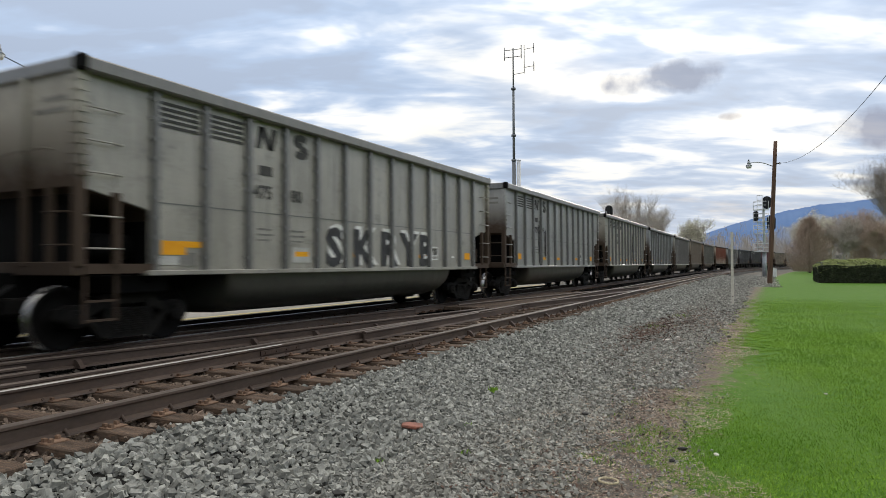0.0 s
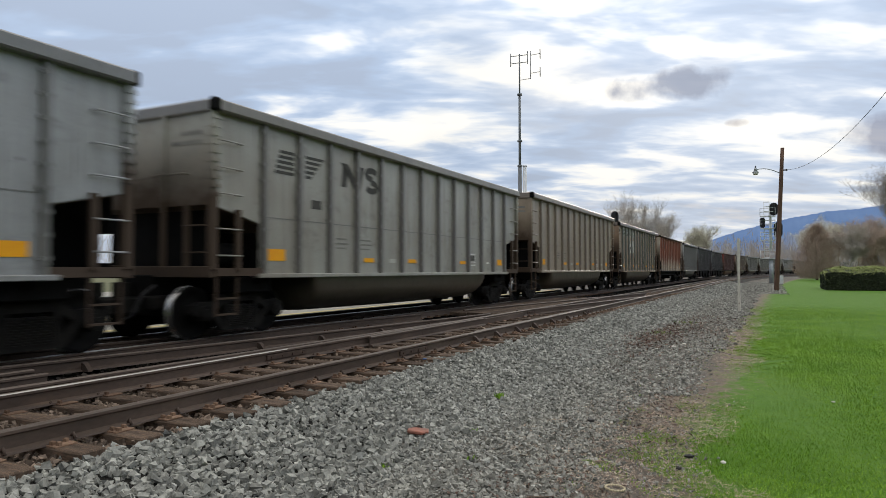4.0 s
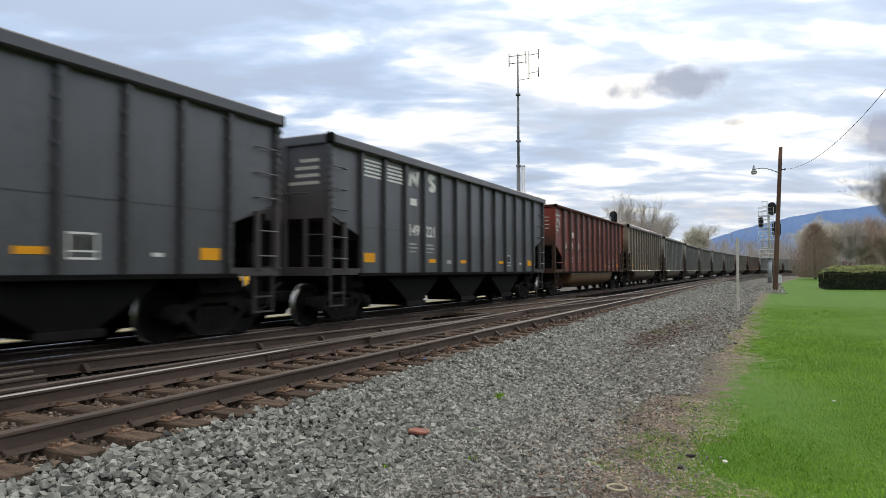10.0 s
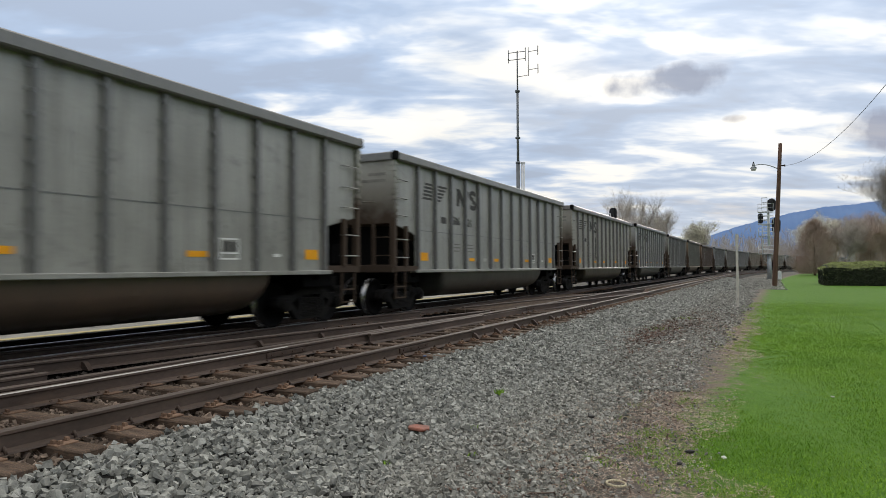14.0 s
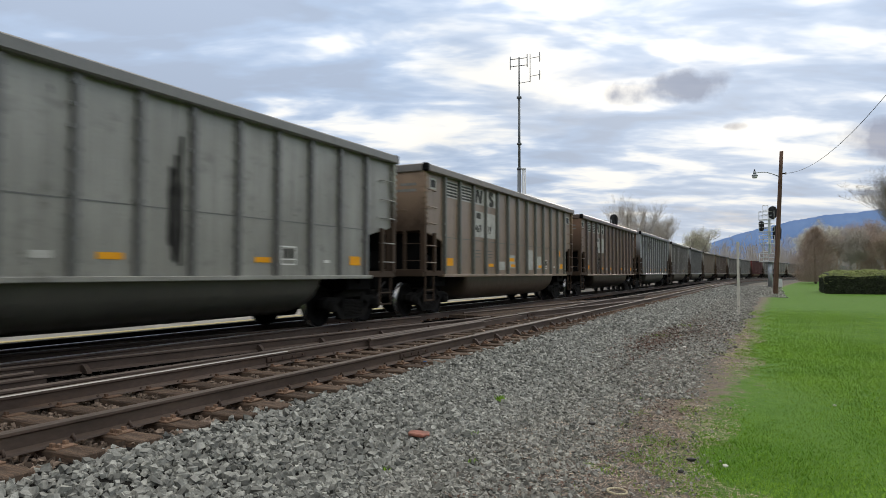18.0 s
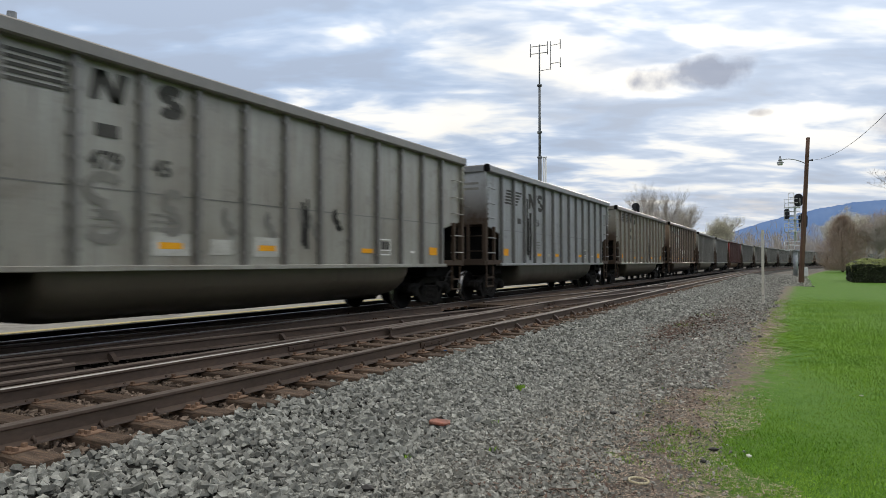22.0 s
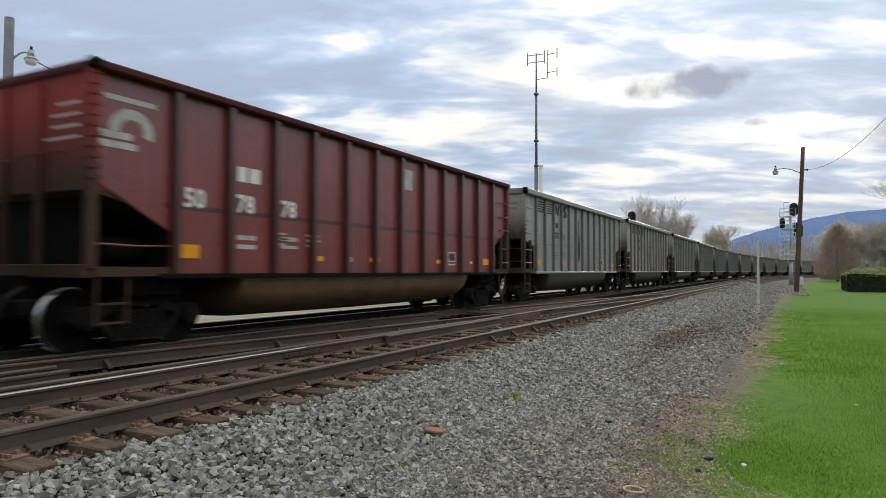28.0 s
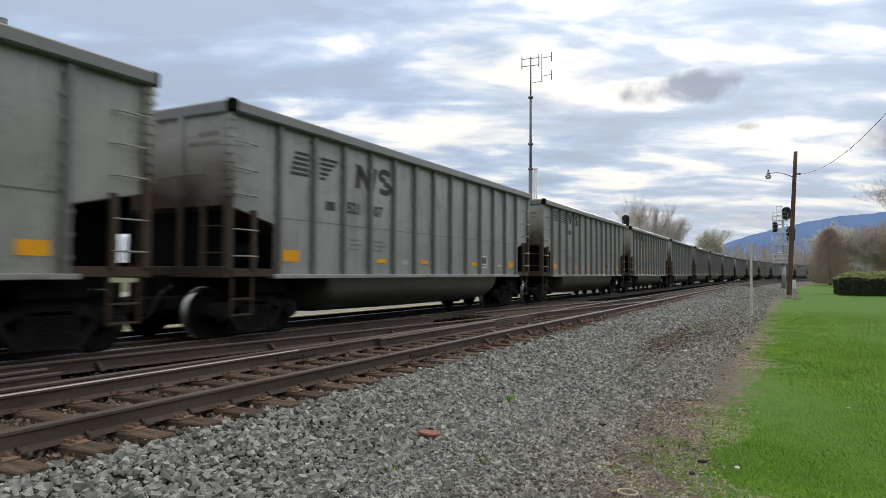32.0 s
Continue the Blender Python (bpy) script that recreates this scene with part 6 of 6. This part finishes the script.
    tagged(ob, "distant belt of bare brown trees under the hills", "wood", kind="stuff")


far_wood()


def make_hedge():
    h = root("hedge", pose(0, 0, GROUND_Z), "clipped dark green hedge on the lawn", "hedge")
    rng = np.random.default_rng(4)
    pts = []
    x0, x1, y0, y1, H = 61.5, 69.5, -16.0, -3.9, 1.9
    # clipped front painted dark for shade, rising to a crown painted pale as lit
    for name, n, m in (("leaves", 15000, HEDGE_SHADED), ("new_growth", 16000, HEDGE_LIT)):
        u, v, w = rng.random(n), rng.random(n), rng.random(n)
        y = y0 + (y1 - y0) * v
        if m is HEDGE_SHADED:
            end = rng.random(n) < 0.3
            x = np.where(end, x0 + (x1 - x0) * u, x0 + 0.2 * rng.random(n))
            y = np.where(end, y1 - 0.2 * rng.random(n), y)
            z = 1.35 * w
            normal = np.where(end[:, None], np.array([[0.0, 1.0, 0.1]]), np.array([[-1.0, 0.0, 0.1]]))
        else:
            x = x0 + (x1 - x0) * u
            z = 1.28 + (H - 1.28) * np.clip((x - x0) / 2.6, 0, 1) ** 0.6 - 0.1 * w
            z -= 0.5 * np.clip((y - (y1 - 1.6)) / 1.6, 0, 1) ** 2
            normal = np.array([[-0.25, 0.0, 1.0]]) * np.ones((n, 1))
        z = z + 0.05 * np.sin(y * 2.3) + 0.04 * np.sin(x * 3)
        normal = normal + rng.normal(0, 0.35, (n, 3))
        normal /= np.linalg.norm(normal, axis=1)[:, None]
        a = np.cross(normal, rng.normal(size=(n, 3)))
        a /= np.linalg.norm(a, axis=1)[:, None]
        b = np.cross(normal, a)
        c = np.stack([x, y, z], 1)
        s = (0.05 + 0.07 * rng.random(n))[:, None]
        V = np.stack([c + a * s, c + b * s * 0.7, c - a * s, c - b * s * 0.7], 1).reshape(-1, 3)
        soup(name, V, np.arange(4 * n).reshape(-1, 4), m, h)
    bm = bmesh.new()
    prism(bm, [(x0 + 0.15, 0.0), (x1, 0.0), (x1, H - 0.2), (x0 + 2.6, H - 0.2), (x0 + 0.15, 1.1)], "y", y0, y1 - 0.3)
    part("hedge_core", bm, surface("hedge_shadow_twigs", lin(40, 46, 24), lin(28, 34, 18), 2, 14), h)


make_hedge()


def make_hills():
    """Wooded ridge on the horizon, with the blue haze of distance in its colour."""
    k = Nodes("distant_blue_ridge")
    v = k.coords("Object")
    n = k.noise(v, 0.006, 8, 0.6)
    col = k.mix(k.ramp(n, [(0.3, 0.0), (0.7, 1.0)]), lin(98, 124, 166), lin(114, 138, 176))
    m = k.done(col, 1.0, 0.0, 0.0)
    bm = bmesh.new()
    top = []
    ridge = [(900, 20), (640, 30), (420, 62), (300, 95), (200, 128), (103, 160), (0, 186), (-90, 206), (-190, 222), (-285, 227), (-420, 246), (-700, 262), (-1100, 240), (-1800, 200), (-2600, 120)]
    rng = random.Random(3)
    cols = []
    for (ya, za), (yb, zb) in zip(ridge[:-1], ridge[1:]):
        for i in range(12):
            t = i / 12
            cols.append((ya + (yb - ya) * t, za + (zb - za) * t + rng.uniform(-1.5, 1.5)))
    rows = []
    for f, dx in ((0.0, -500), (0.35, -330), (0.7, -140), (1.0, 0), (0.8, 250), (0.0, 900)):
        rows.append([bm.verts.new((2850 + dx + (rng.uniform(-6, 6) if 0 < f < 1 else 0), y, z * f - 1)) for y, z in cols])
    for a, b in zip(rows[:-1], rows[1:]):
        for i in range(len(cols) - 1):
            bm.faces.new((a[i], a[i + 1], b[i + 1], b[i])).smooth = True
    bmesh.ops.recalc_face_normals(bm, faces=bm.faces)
    tagged(part("backdrop", bm, m), "long wooded mountain ridge on the horizon, tinted blue by haze", "mountain", kind="structure")


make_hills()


def wood_behind():
    """Unseen trees and rising ground, added on the camera's side to dim low sky."""
    rng = random.Random(8)
    bm = bmesh.new()
    lo, hi = [], []
    for i in range(61):
        a = radians(-22 - 190 * i / 60)
        r = 52 + 6 * math.sin(i * 1.7)
        lo.append(bm.verts.new((r * math.cos(a), r * math.sin(a), -0.6)))
        hi.append(bm.verts.new(((r + 4) * math.cos(a), (r + 4) * math.sin(a), 11 + rng.uniform(-2.5, 2.5))))
    for i in range(60):
        bm.faces.new((lo[i], lo[i + 1], hi[i + 1], hi[i]))
    tagged(part("backdrop", bm, surface("dusky_wood", lin(84, 84, 58), lin(62, 58, 48), 0.3, 3, 0.95, 0.0, 0.4, 0.2)), "unseen belt of trees added behind the camera to dim skylight", "wood", kind="structure")


wood_behind()


# ---- ties, plates, stones, grass ----
def make_ties():
    for track, y, s0 in ((NEAR_TRACK, NEAR_Y, 0), (MAIN_TRACK, MAIN_Y, 0)):
        rng = random.Random(int(y * 10))
        bm = bmesh.new()
        box(bm, -0.115, 0.115, -1.3, 1.3, -0.36, -0.19, 0.012)
        # Main track ties take the black tone that stands for the train's shade.
        timber = TIE if y == NEAR_Y else SHADED_OIL_TIE
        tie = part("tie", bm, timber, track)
        bm = bmesh.new()
        box(bm, -0.095, 0.095, -0.19, 0.16, -0.19, -0.174, 0.004)
        for dx, dy in ((-0.06, -0.1), (0.06, 0.09), (0.05, -0.1), (-0.05, -0.165)):
            box(bm, dx - 0.014, dx + 0.014, dy - 0.02, dy + 0.02, -0.175, -0.145)
        plate = part("tie_plate", bm, PLATE, track)
        bm = bmesh.new()
        bent(bm, [(0.14, -0.085, -0.17), (0.14, -0.06, -0.125), (0.14, 0.0, -0.19), (0.14, 0.07, -0.15)], 0.014, 5)
        anchor = part("rail_anchor", bm, SPIKE, track)
        first = True
        x = 1.2
        for i in range(110):
            p = pose(x, y + rng.uniform(-0.06, 0.06), rng.uniform(-0.01, 0.006), 0, 0, rng.uniform(-0.8, 0.8))
            if first:
                tie.matrix_basis = p
            else:
                again(tie, track, p)
            for j, side in enumerate((-GAUGE, GAUGE)):
                q = pose(x, y + side, 0, 0, 0, 0 if j == 0 else 180)
                if first and j == 0:
                    plate.matrix_basis = q
                elif i < 75:
                    again(plate, track, q)
                if first and j == 0:
                    anchor.matrix_basis = q
                elif i < 40 and y == NEAR_Y:
                    again(anchor, track, q)
            first = False
            x += 0.545 + rng.uniform(-0.02, 0.02)
        # the rest of the ties, far off, in one piece
        V, F = [], []
        cube = [(0, 1, 3, 2), (4, 6, 7, 5), (0, 4, 5, 1), (2, 3, 7, 6), (0, 2, 6, 4), (1, 5, 7, 3)]
        s = -400.0
        while s < 500:
            if not 0.9 < s < x:
                p, a = on_line(s, y)
                c, sn = math.cos(a), math.sin(a)
                base = len(V)
                for dx in (-0.115, 0.115):
                    for dy in (-1.3, 1.3):
                        for dz in (-0.36, -0.19):
                            V.append((p.x + dx * c - dy * sn, p.y + dx * sn + dy * c, dz))
                F.extend([tuple(base + i for i in f) for f in cube])
            s += 0.6
        tagged(soup("far_ties", V, F, timber, track), kind="stuff")


make_ties()

STONE_FACES = np.array([(0, 1, 3, 2), (4, 6, 7, 5), (0, 4, 5, 1), (2, 3, 7, 6), (0, 2, 6, 4), (1, 5, 7, 3)])


def bed_height(y):
    return np.interp(y, [3.05, 3.3, 3.8, 4.3, 4.55, 4.92, 5.02, 7.3, 11.1], [-0.45, -0.43, -0.37, -0.27, -0.24, -0.255, -0.262, -0.25, -0.25])


def stones(name, label, material, zones, seed, parent=None):
    """Loose angular stones; zones: x0, x1, y0, y1, count, size range, height over the ground."""
    rng = np.random.default_rng(seed)
    out = []
    for x0, x1, y0, y1, n, s0, s1, lift in zones:
        x = x0 + (x1 - x0) * rng.random(n)
        y = y0 + (y1 - y0) * rng.random(n) + rng.normal(0, 0.12, n) * (y0 < 3.2) + 0.12 * np.sin(x * 1.1) * (y0 < 2.0)
        s = s0 + (s1 - s0) * rng.random(n) ** 1.6
        z = np.where(y > 3.05, bed_height(y), GROUND_Z) + lift + s * (-0.3 + 1.0 * rng.random(n) ** 1.2)
        corner = np.array([(a, b, c) for a in (-1, 1) for b in (-1, 1) for c in (-1, 1)], dtype=float)
        q = corner[None] * (0.35 + 0.65 * rng.random((n, 8, 3)))
        q *= (np.stack([0.58 + 0.37 * rng.random(n), 0.42 + 0.3 * rng.random(n), 0.38 + 0.3 * rng.random(n)], 1) * s[:, None])[:, None]
        # any heading, lying nearly flat
        a, tx, ty = rng.random(n) * 6.283, rng.normal(0, 0.5, n), rng.normal(0, 0.5, n)
        o, l = np.zeros(n), np.ones(n)
        Rz = np.stack([np.cos(a), -np.sin(a), o, np.sin(a), np.cos(a), o, o, o, l], 1).reshape(n, 3, 3)
        Rx = np.stack([l, o, o, o, np.cos(tx), -np.sin(tx), o, np.sin(tx), np.cos(tx)], 1).reshape(n, 3, 3)
        Ry = np.stack([np.cos(ty), o, np.sin(ty), o, l, o, -np.sin(ty), o, np.cos(ty)], 1).reshape(n, 3, 3)
        R = Rx @ Ry @ Rz
        q = np.einsum("nab,nvb->nva", R, q)
        X, Y, Z = q[..., 0], q[..., 1], q[..., 2]
        out.append(np.stack([X + x[:, None], Y + y[:, None], Z + z[:, None]], -1).reshape(-1, 3))
    V = np.concatenate(out)
    F = (STONE_FACES[None] + 8 * np.arange(len(V) // 8)[:, None, None]).reshape(-1, 4)
    ob = soup(name, V, F, material, parent)
    return tagged(ob, label, "gravel", kind="stuff")


stones("crushed_stone", "loose angular grey crushed stone on the track shoulder", STONE,
       [(-12, 1.5, 2.6, 4.78, 16000, 0.04, 0.08, 0.0), (1.5, 6.2, 3.0, 4.68, 7000, 0.028, 0.062, 0.0), (6.0, 9, 2.8, 4.68, 7500, 0.024, 0.056, 0.0), (1.5, 9, 2.6, 3.2, 5500, 0.018, 0.04, 0.0), (9, 18, 2.8, 4.7, 13500, 0.028, 0.066, 0.0), (18, 45, 2.9, 4.75, 18000, 0.045, 0.09, 0.0), (45, 85, 2.5, 4.7, 6000, 0.06, 0.13, 0.0), (5, 20, 1.9, 2.8, 2500, 0.025, 0.045, 0.0)], 1)
stones("fine_gravel", "trodden fine grey gravel between lawn and track", FINE_STONE,
       [(-12, 2.5, 1.15, 2.9, 14000, 0.03, 0.06, -0.006), (2.5, 9, 1.45, 2.9, 21000, 0.014, 0.04, -0.006), (9, 18, 1.1, 3.0, 19000, 0.02, 0.05, -0.006), (18, 50, 0.95, 3.0, 16000, 0.03, 0.065, -0.006), (50, 95, -0.7, 2.9, 9000, 0.05, 0.11, -0.006), (4.0, 14, 0.6, 1.6, 4500, 0.010, 0.026, -0.006)], 2)
stones("stained_ballast", "rust-stained dirty ballast between the rails", FOUL_STONE,
       [(-12, 0.5, 4.75, 7.1, 5000, 0.04, 0.07, -0.02), (0.5, 12, 4.75, 7.1, 11000, 0.025, 0.055, -0.004), (12, 40, 4.75, 7.1, 7500, 0.04, 0.08, -0.008)], 3)
stones("oily_ballast", "blackish ballast between the two tracks", BLACKISH_STONE,
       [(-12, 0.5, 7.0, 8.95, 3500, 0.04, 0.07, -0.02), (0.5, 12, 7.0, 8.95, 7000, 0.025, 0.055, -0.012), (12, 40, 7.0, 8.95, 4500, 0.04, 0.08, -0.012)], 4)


def blades(name, label, material, zones, seed):
    """Single blades: x0, x1, reach of y right and left of the lawn edge, count, height range, width, tilt."""
    rng = np.random.default_rng(seed)
    Vs = []
    for x0, x1, lo, hi, n, h0, h1, w, tilt in zones:
        x = x0 + (x1 - x0) * rng.random(n) + rng.normal(0, 0.14 * (x1 - x0), n)
        e = np.array([edge_of_grass(v) for v in x])
        y0 = np.maximum(-0.19 * x - 0.6, e + lo) if lo < -1 and x0 > 0 else e + lo
        y = y0 + (e + hi - y0) * rng.random(n)
        clump = np.sin(x * 5.1 + 2 * np.sin(y * 3.7)) * np.sin(y * 6.3 + 2 * np.sin(x * 2.9))
        keep = (clump + rng.random(n) * 1.1 > 0.75 + 1.2 * np.clip(y - e, -1.4, 1.1)) if tilt < 1.2 else np.ones(n, bool)
        x, y = x[keep], y[keep]
        n = len(x)
        h = h0 + (h1 - h0) * rng.random(n) ** 1.5
        a = rng.random(n) * 6.283
        t = np.abs(rng.normal(0, tilt, n)) if tilt < 1.2 else 1.45 + rng.normal(0, 0.1, n)
        d = np.stack([np.cos(a) * np.sin(t), np.sin(a) * np.sin(t), np.cos(t)], 1) * h[:, None]
        s = np.stack([-np.sin(a), np.cos(a), np.zeros(n)], 1) * w * (0.6 + 0.8 * rng.random(n))[:, None]
        p = np.stack([x, y, np.full(n, GROUND_Z - 0.005 + (0.012 if tilt >= 1.2 else 0))], 1)
        bendv = np.stack([np.cos(a), np.sin(a), np.zeros(n)], 1) * (h * 0.25)[:, None]
        Vs.append(np.stack([p - s, p + s, p + d * 0.6 + s * 0.6 , p + d + bendv], 1).reshape(-1, 3))
    V = np.concatenate(Vs)
    F = np.arange(len(V)).reshape(-1, 4)
    return tagged(soup(name, V, F, material), label, "grass", kind="stuff")


GRASS = surface("fresh_grass_blades", lin(138, 174, 63), lin(107, 147, 45), 0.8, 6, 0.7, 0.0, 0.0, 0.01, spec=0.15, island=0.18)
STRAW = surface("dry_straw_litter", lin(200, 182, 162), lin(146, 126, 110), 2, 10, 0.9, 0.0, 0.0, 0.01, spec=0.1, island=0.7)
blades("grass", "short fresh green lawn grass with thin worn edges", GRASS,
       [(-12, 3.6, -5, 0.3, 60000, 0.015, 0.05, 0.006, 0.8), (3.6, 9, -3, 1.0, 115000, 0.010, 0.034, 0.0028, 0.8), (9, 18, -3.5, 0.75, 95000, 0.010, 0.036, 0.0045, 0.8), (18, 32, -7, 0.6, 70000, 0.012, 0.035, 0.007, 0.8)], 5)
blades("straw_litter", "dry straw and dead stalks along the lawn edge", STRAW,
       [(-12, 3.6, -0.4, 0.9, 9000, 0.03, 0.1, 0.003, 1.4), (3.6, 9, -0.6, 1.2, 17000, 0.02, 0.07, 0.002, 1.4), (9, 22, -0.4, 1.0, 15000, 0.03, 0.1, 0.003, 1.4)], 6)


def litter():
    bm = bmesh.new()
    vs = []
    prism(bm, [(-0.15, -0.07), (-0.03, -0.12), (0.13, -0.10), (0.15, 0.04), (0.05, 0.10), (-0.11, 0.08)], "z", 0, 0.03)
    bmesh.ops.bevel(bm, geom=list(bm.edges), offset=0.008, segments=1, affect="EDGES")
    o = part("brick_fragment", bm, surface("orange_red_brick", lin(158, 98, 80), lin(112, 78, 66), 8, 60))
    o.matrix_basis = pose(5.75, 3.18, -0.405, 4, 6, 20)
    tagged(o, "broken orange-red brick lying on the gravel", "brick")
    bm = bmesh.new()
    n = 20
    for i in range(n):
        a, b = 2 * math.pi * i / n, 2 * math.pi * (i + 1) / n
        tube(bm, (0.085 * math.cos(a), 0.07 * math.sin(a), 0.009), (0.085 * math.cos(b), 0.07 * math.sin(b), 0.009), 0.009, 0.009, 6)
    o = part("rope_ring", bm, surface("pale_straw_ring", lin(206, 196, 166), lin(176, 164, 134), 8, 60))
    o.matrix_basis = pose(5.0, 1.08, GROUND_Z + 0.01, 3, 4, 0)
    tagged(o, "small pale ring lying in the dry grass", "ring")


    bm = bmesh.new()
    bent(bm, [(0, 0, 0.02), (0.07, 0.05, 0.035), (0.15, 0.06, 0.03), (0.24, 0.12, 0.02)], 0.006, 5)
    bent(bm, [(0.09, 0.05, 0.035), (0.13, -0.02, 0.03), (0.2, -0.05, 0.02)], 0.004, 5)
    o = part("twig", bm, BARK)
    o.matrix_basis = pose(4.42, 1.62, GROUND_Z, 0, 0, -70)
    tagged(o, "forked dry brown twig lying on the gravel", "twig")


litter()


def weeds():
    rng = np.random.default_rng(12)
    for x, y, z in ((7.85, 3.15, -0.43), (17.5, 2.6, -0.43), (6.1, 2.75, -0.43), (5.2, 2.35, -0.43), (21.5, 2.4, -0.43), (4.7, 2.9, -0.43), (8.8, 1.55, -0.44)):
        big = x in (7.85, 17.5, 21.5)
        n = 60 if big else 22
        r = 0.06 if x < 10 else 0.35
        a = rng.random(n) * 6.283
        base = np.stack([x + r * rng.normal(size=n) * 0.5, y + r * rng.normal(size=n) * 0.5, np.full(n, z)], 1)
        h = (0.035 + 0.045 * rng.random(n)) * (1.0 if big else 0.5)
        out = np.stack([np.cos(a), np.sin(a), np.zeros(n)], 1) * (0.6 * h)[:, None]
        up = np.stack([np.zeros(n), np.zeros(n), h], 1)
        side = np.stack([-np.sin(a), np.cos(a), np.zeros(n)], 1) * 0.006
        V = np.stack([base - side, base + side, base + up * 0.7 + out * 0.5 + side, base + up + out], 1).reshape(-1, 3)
        tagged(soup("weed", V, np.arange(4 * n).reshape(-1, 4), GRASS), "small green weed growing in the gravel", "weed", "weeds in the gravel", "stuff")
    dark = surface("dark_lump", lin(52, 50, 48), lin(36, 35, 34), 8, 60)
    blue = surface("blue_scrap", lin(52, 96, 150), lin(40, 76, 126), 8, 60)
    pale = surface("pale_scrap", lin(216, 214, 206), lin(190, 186, 176), 8, 60)
    for i, (x, y, s, m, lab) in enumerate(((7.12, 1.78, 0.05, dark, "dark lump of rock lying on the gravel"), (3.9, 2.75, 0.06, dark, "dark lump of rock lying on the gravel"), (14.6, 1.9, 0.07, pale, "pale flat stone lying on the gravel"),
                                         (15.3, 1.75, 0.05, pale, "pale flat stone lying on the gravel"), (9.2, 2.5, 0.03, pale, "pale flat stone lying on the gravel"), (6.1, 0.40, 0.03, pale, "white scrap lying in the grass"), (9.5, -0.65, 0.022, pale, "white scrap lying in the grass"),
                                         (6.14, 0.68, 0.045, dark, "dark lump of rock lying on the gravel"), (9.05, 4.86, 0.03, blue, "small blue scrap lying beside the rail"), (5.75, 0.72, 0.03, dark, "dark lump of rock lying on the gravel"))):
        bm = bmesh.new()
        bmesh.ops.create_icosphere(bm, subdivisions=1, radius=s)
        r2 = random.Random(i)
        for v in bm.verts:
            v.co = Vector((v.co.x * r2.uniform(0.8, 1.5), v.co.y * r2.uniform(0.7, 1.1), v.co.z * r2.uniform(0.35, 0.6)))
        o = part("loose_rock" if m is dark else "pale_scrap", bm, m)
        o.matrix_basis = pose(x, y, (GROUND_Z if y < 3.05 else -0.19 if m is blue else -0.42) + s * 0.4, 0, 0, i * 40)
        tagged(o, lab, "rock" if m is dark else "litter")


weeds()
LEAF = surface("brown_dead_leaf", lin(114, 94, 84), lin(80, 65, 58), 2, 10, 0.9, 0.0, 0.0, 0.01, spec=0.1, island=0.7)


def dead_leaves():
    rng = np.random.default_rng(21)
    Vs = []
    for x, y, sx, sy, n in ((16.6, 2.55, 2.0, 0.34, 1200), (11.8, 2.1, 0.9, 0.35, 500), (14.0, 1.5, 1.8, 0.3, 700), (20.0, 1.9, 3.0, 0.5, 900), (4.6, 1.5, 0.7, 0.4, 500), (8, 1.2, 1.5, 0.25, 600)):
        c = np.stack([x + sx * rng.normal(size=n), y + sy * rng.normal(size=n), np.full(n, GROUND_Z + (0.05 if x > 16 else 0.02))], 1)
        a = rng.random(n) * 6.283
        t = rng.normal(0, 0.35, n)
        u = np.stack([np.cos(a), np.sin(a), t], 1) * ((0.012 + 0.025 * rng.random(n)) * (1.8 if x > 16 else 1.0))[:, None]
        w = np.stack([-np.sin(a), np.cos(a), rng.normal(0, 0.3, n)], 1) * (0.016 if x > 16 else 0.008)
        Vs.append(np.stack([c - u, c + w, c + u, c - w], 1).reshape(-1, 3))
    V = np.concatenate(Vs)
    tagged(soup("dead_leaves", V, np.arange(len(V)).reshape(-1, 4), LEAF), "scattered brown dead leaves and bark on the gravel", "leaf litter", kind="stuff")


dead_leaves()


# ---- movement ----
def motions():
    times = [i * 1.0 for i in range(33)]
    # small unevenness of the train's run, second by second
    drift = [0.11, 0.13, 0.05, -0.02, 0.08, 0.2, 0.3, 0.38, -0.05, -0.05, -0.1, -0.18, -0.23, 0.58, 0.34, 0.0, -0.3, -0.46, -0.4, -0.38, -0.2, -0.53, 0.0, -0.42, 0.0, -0.11, -0.05, 0.05, 0.15, 0.04, 0.46, 0.28, 0.47]
    for car, s0 in TRAIN:
        rows = []
        for t in times:
            s = s0 - SPEED * t + drift[int(t)]
            p, a = on_line(s + BODY / 2, MAIN_Y)
            turn = pose(0, 0, 0, 0, 0, math.degrees(a))
            rows.append((t, Matrix.Translation(p) @ turn @ pose(-BODY / 2, 0, 0)))
        walk(car, rows)
    # all wheelsets roll alike: one keyed roll for each place in a truck, shared by its fellows
    per = -math.degrees(SPEED / 0.457)
    masters = {}
    for w in [o for o in scene.objects if o.name.split(".")[0] == "wheelset"]:
        x = round(w.matrix_basis.translation.x, 2)
        if x not in masters:
            walk(w, [(i / FPS, pose(x, 0, 0.457, 0, per * i / FPS, 0)) for i in range(32 * FPS + 1)])
            masters[x] = w.animation_data
        else:
            w.rotation_mode = "QUATERNION"
            keys = w.animation_data_create()
            keys.action = masters[x].action
            keys.action_slot = masters[x].action_slot


motions()
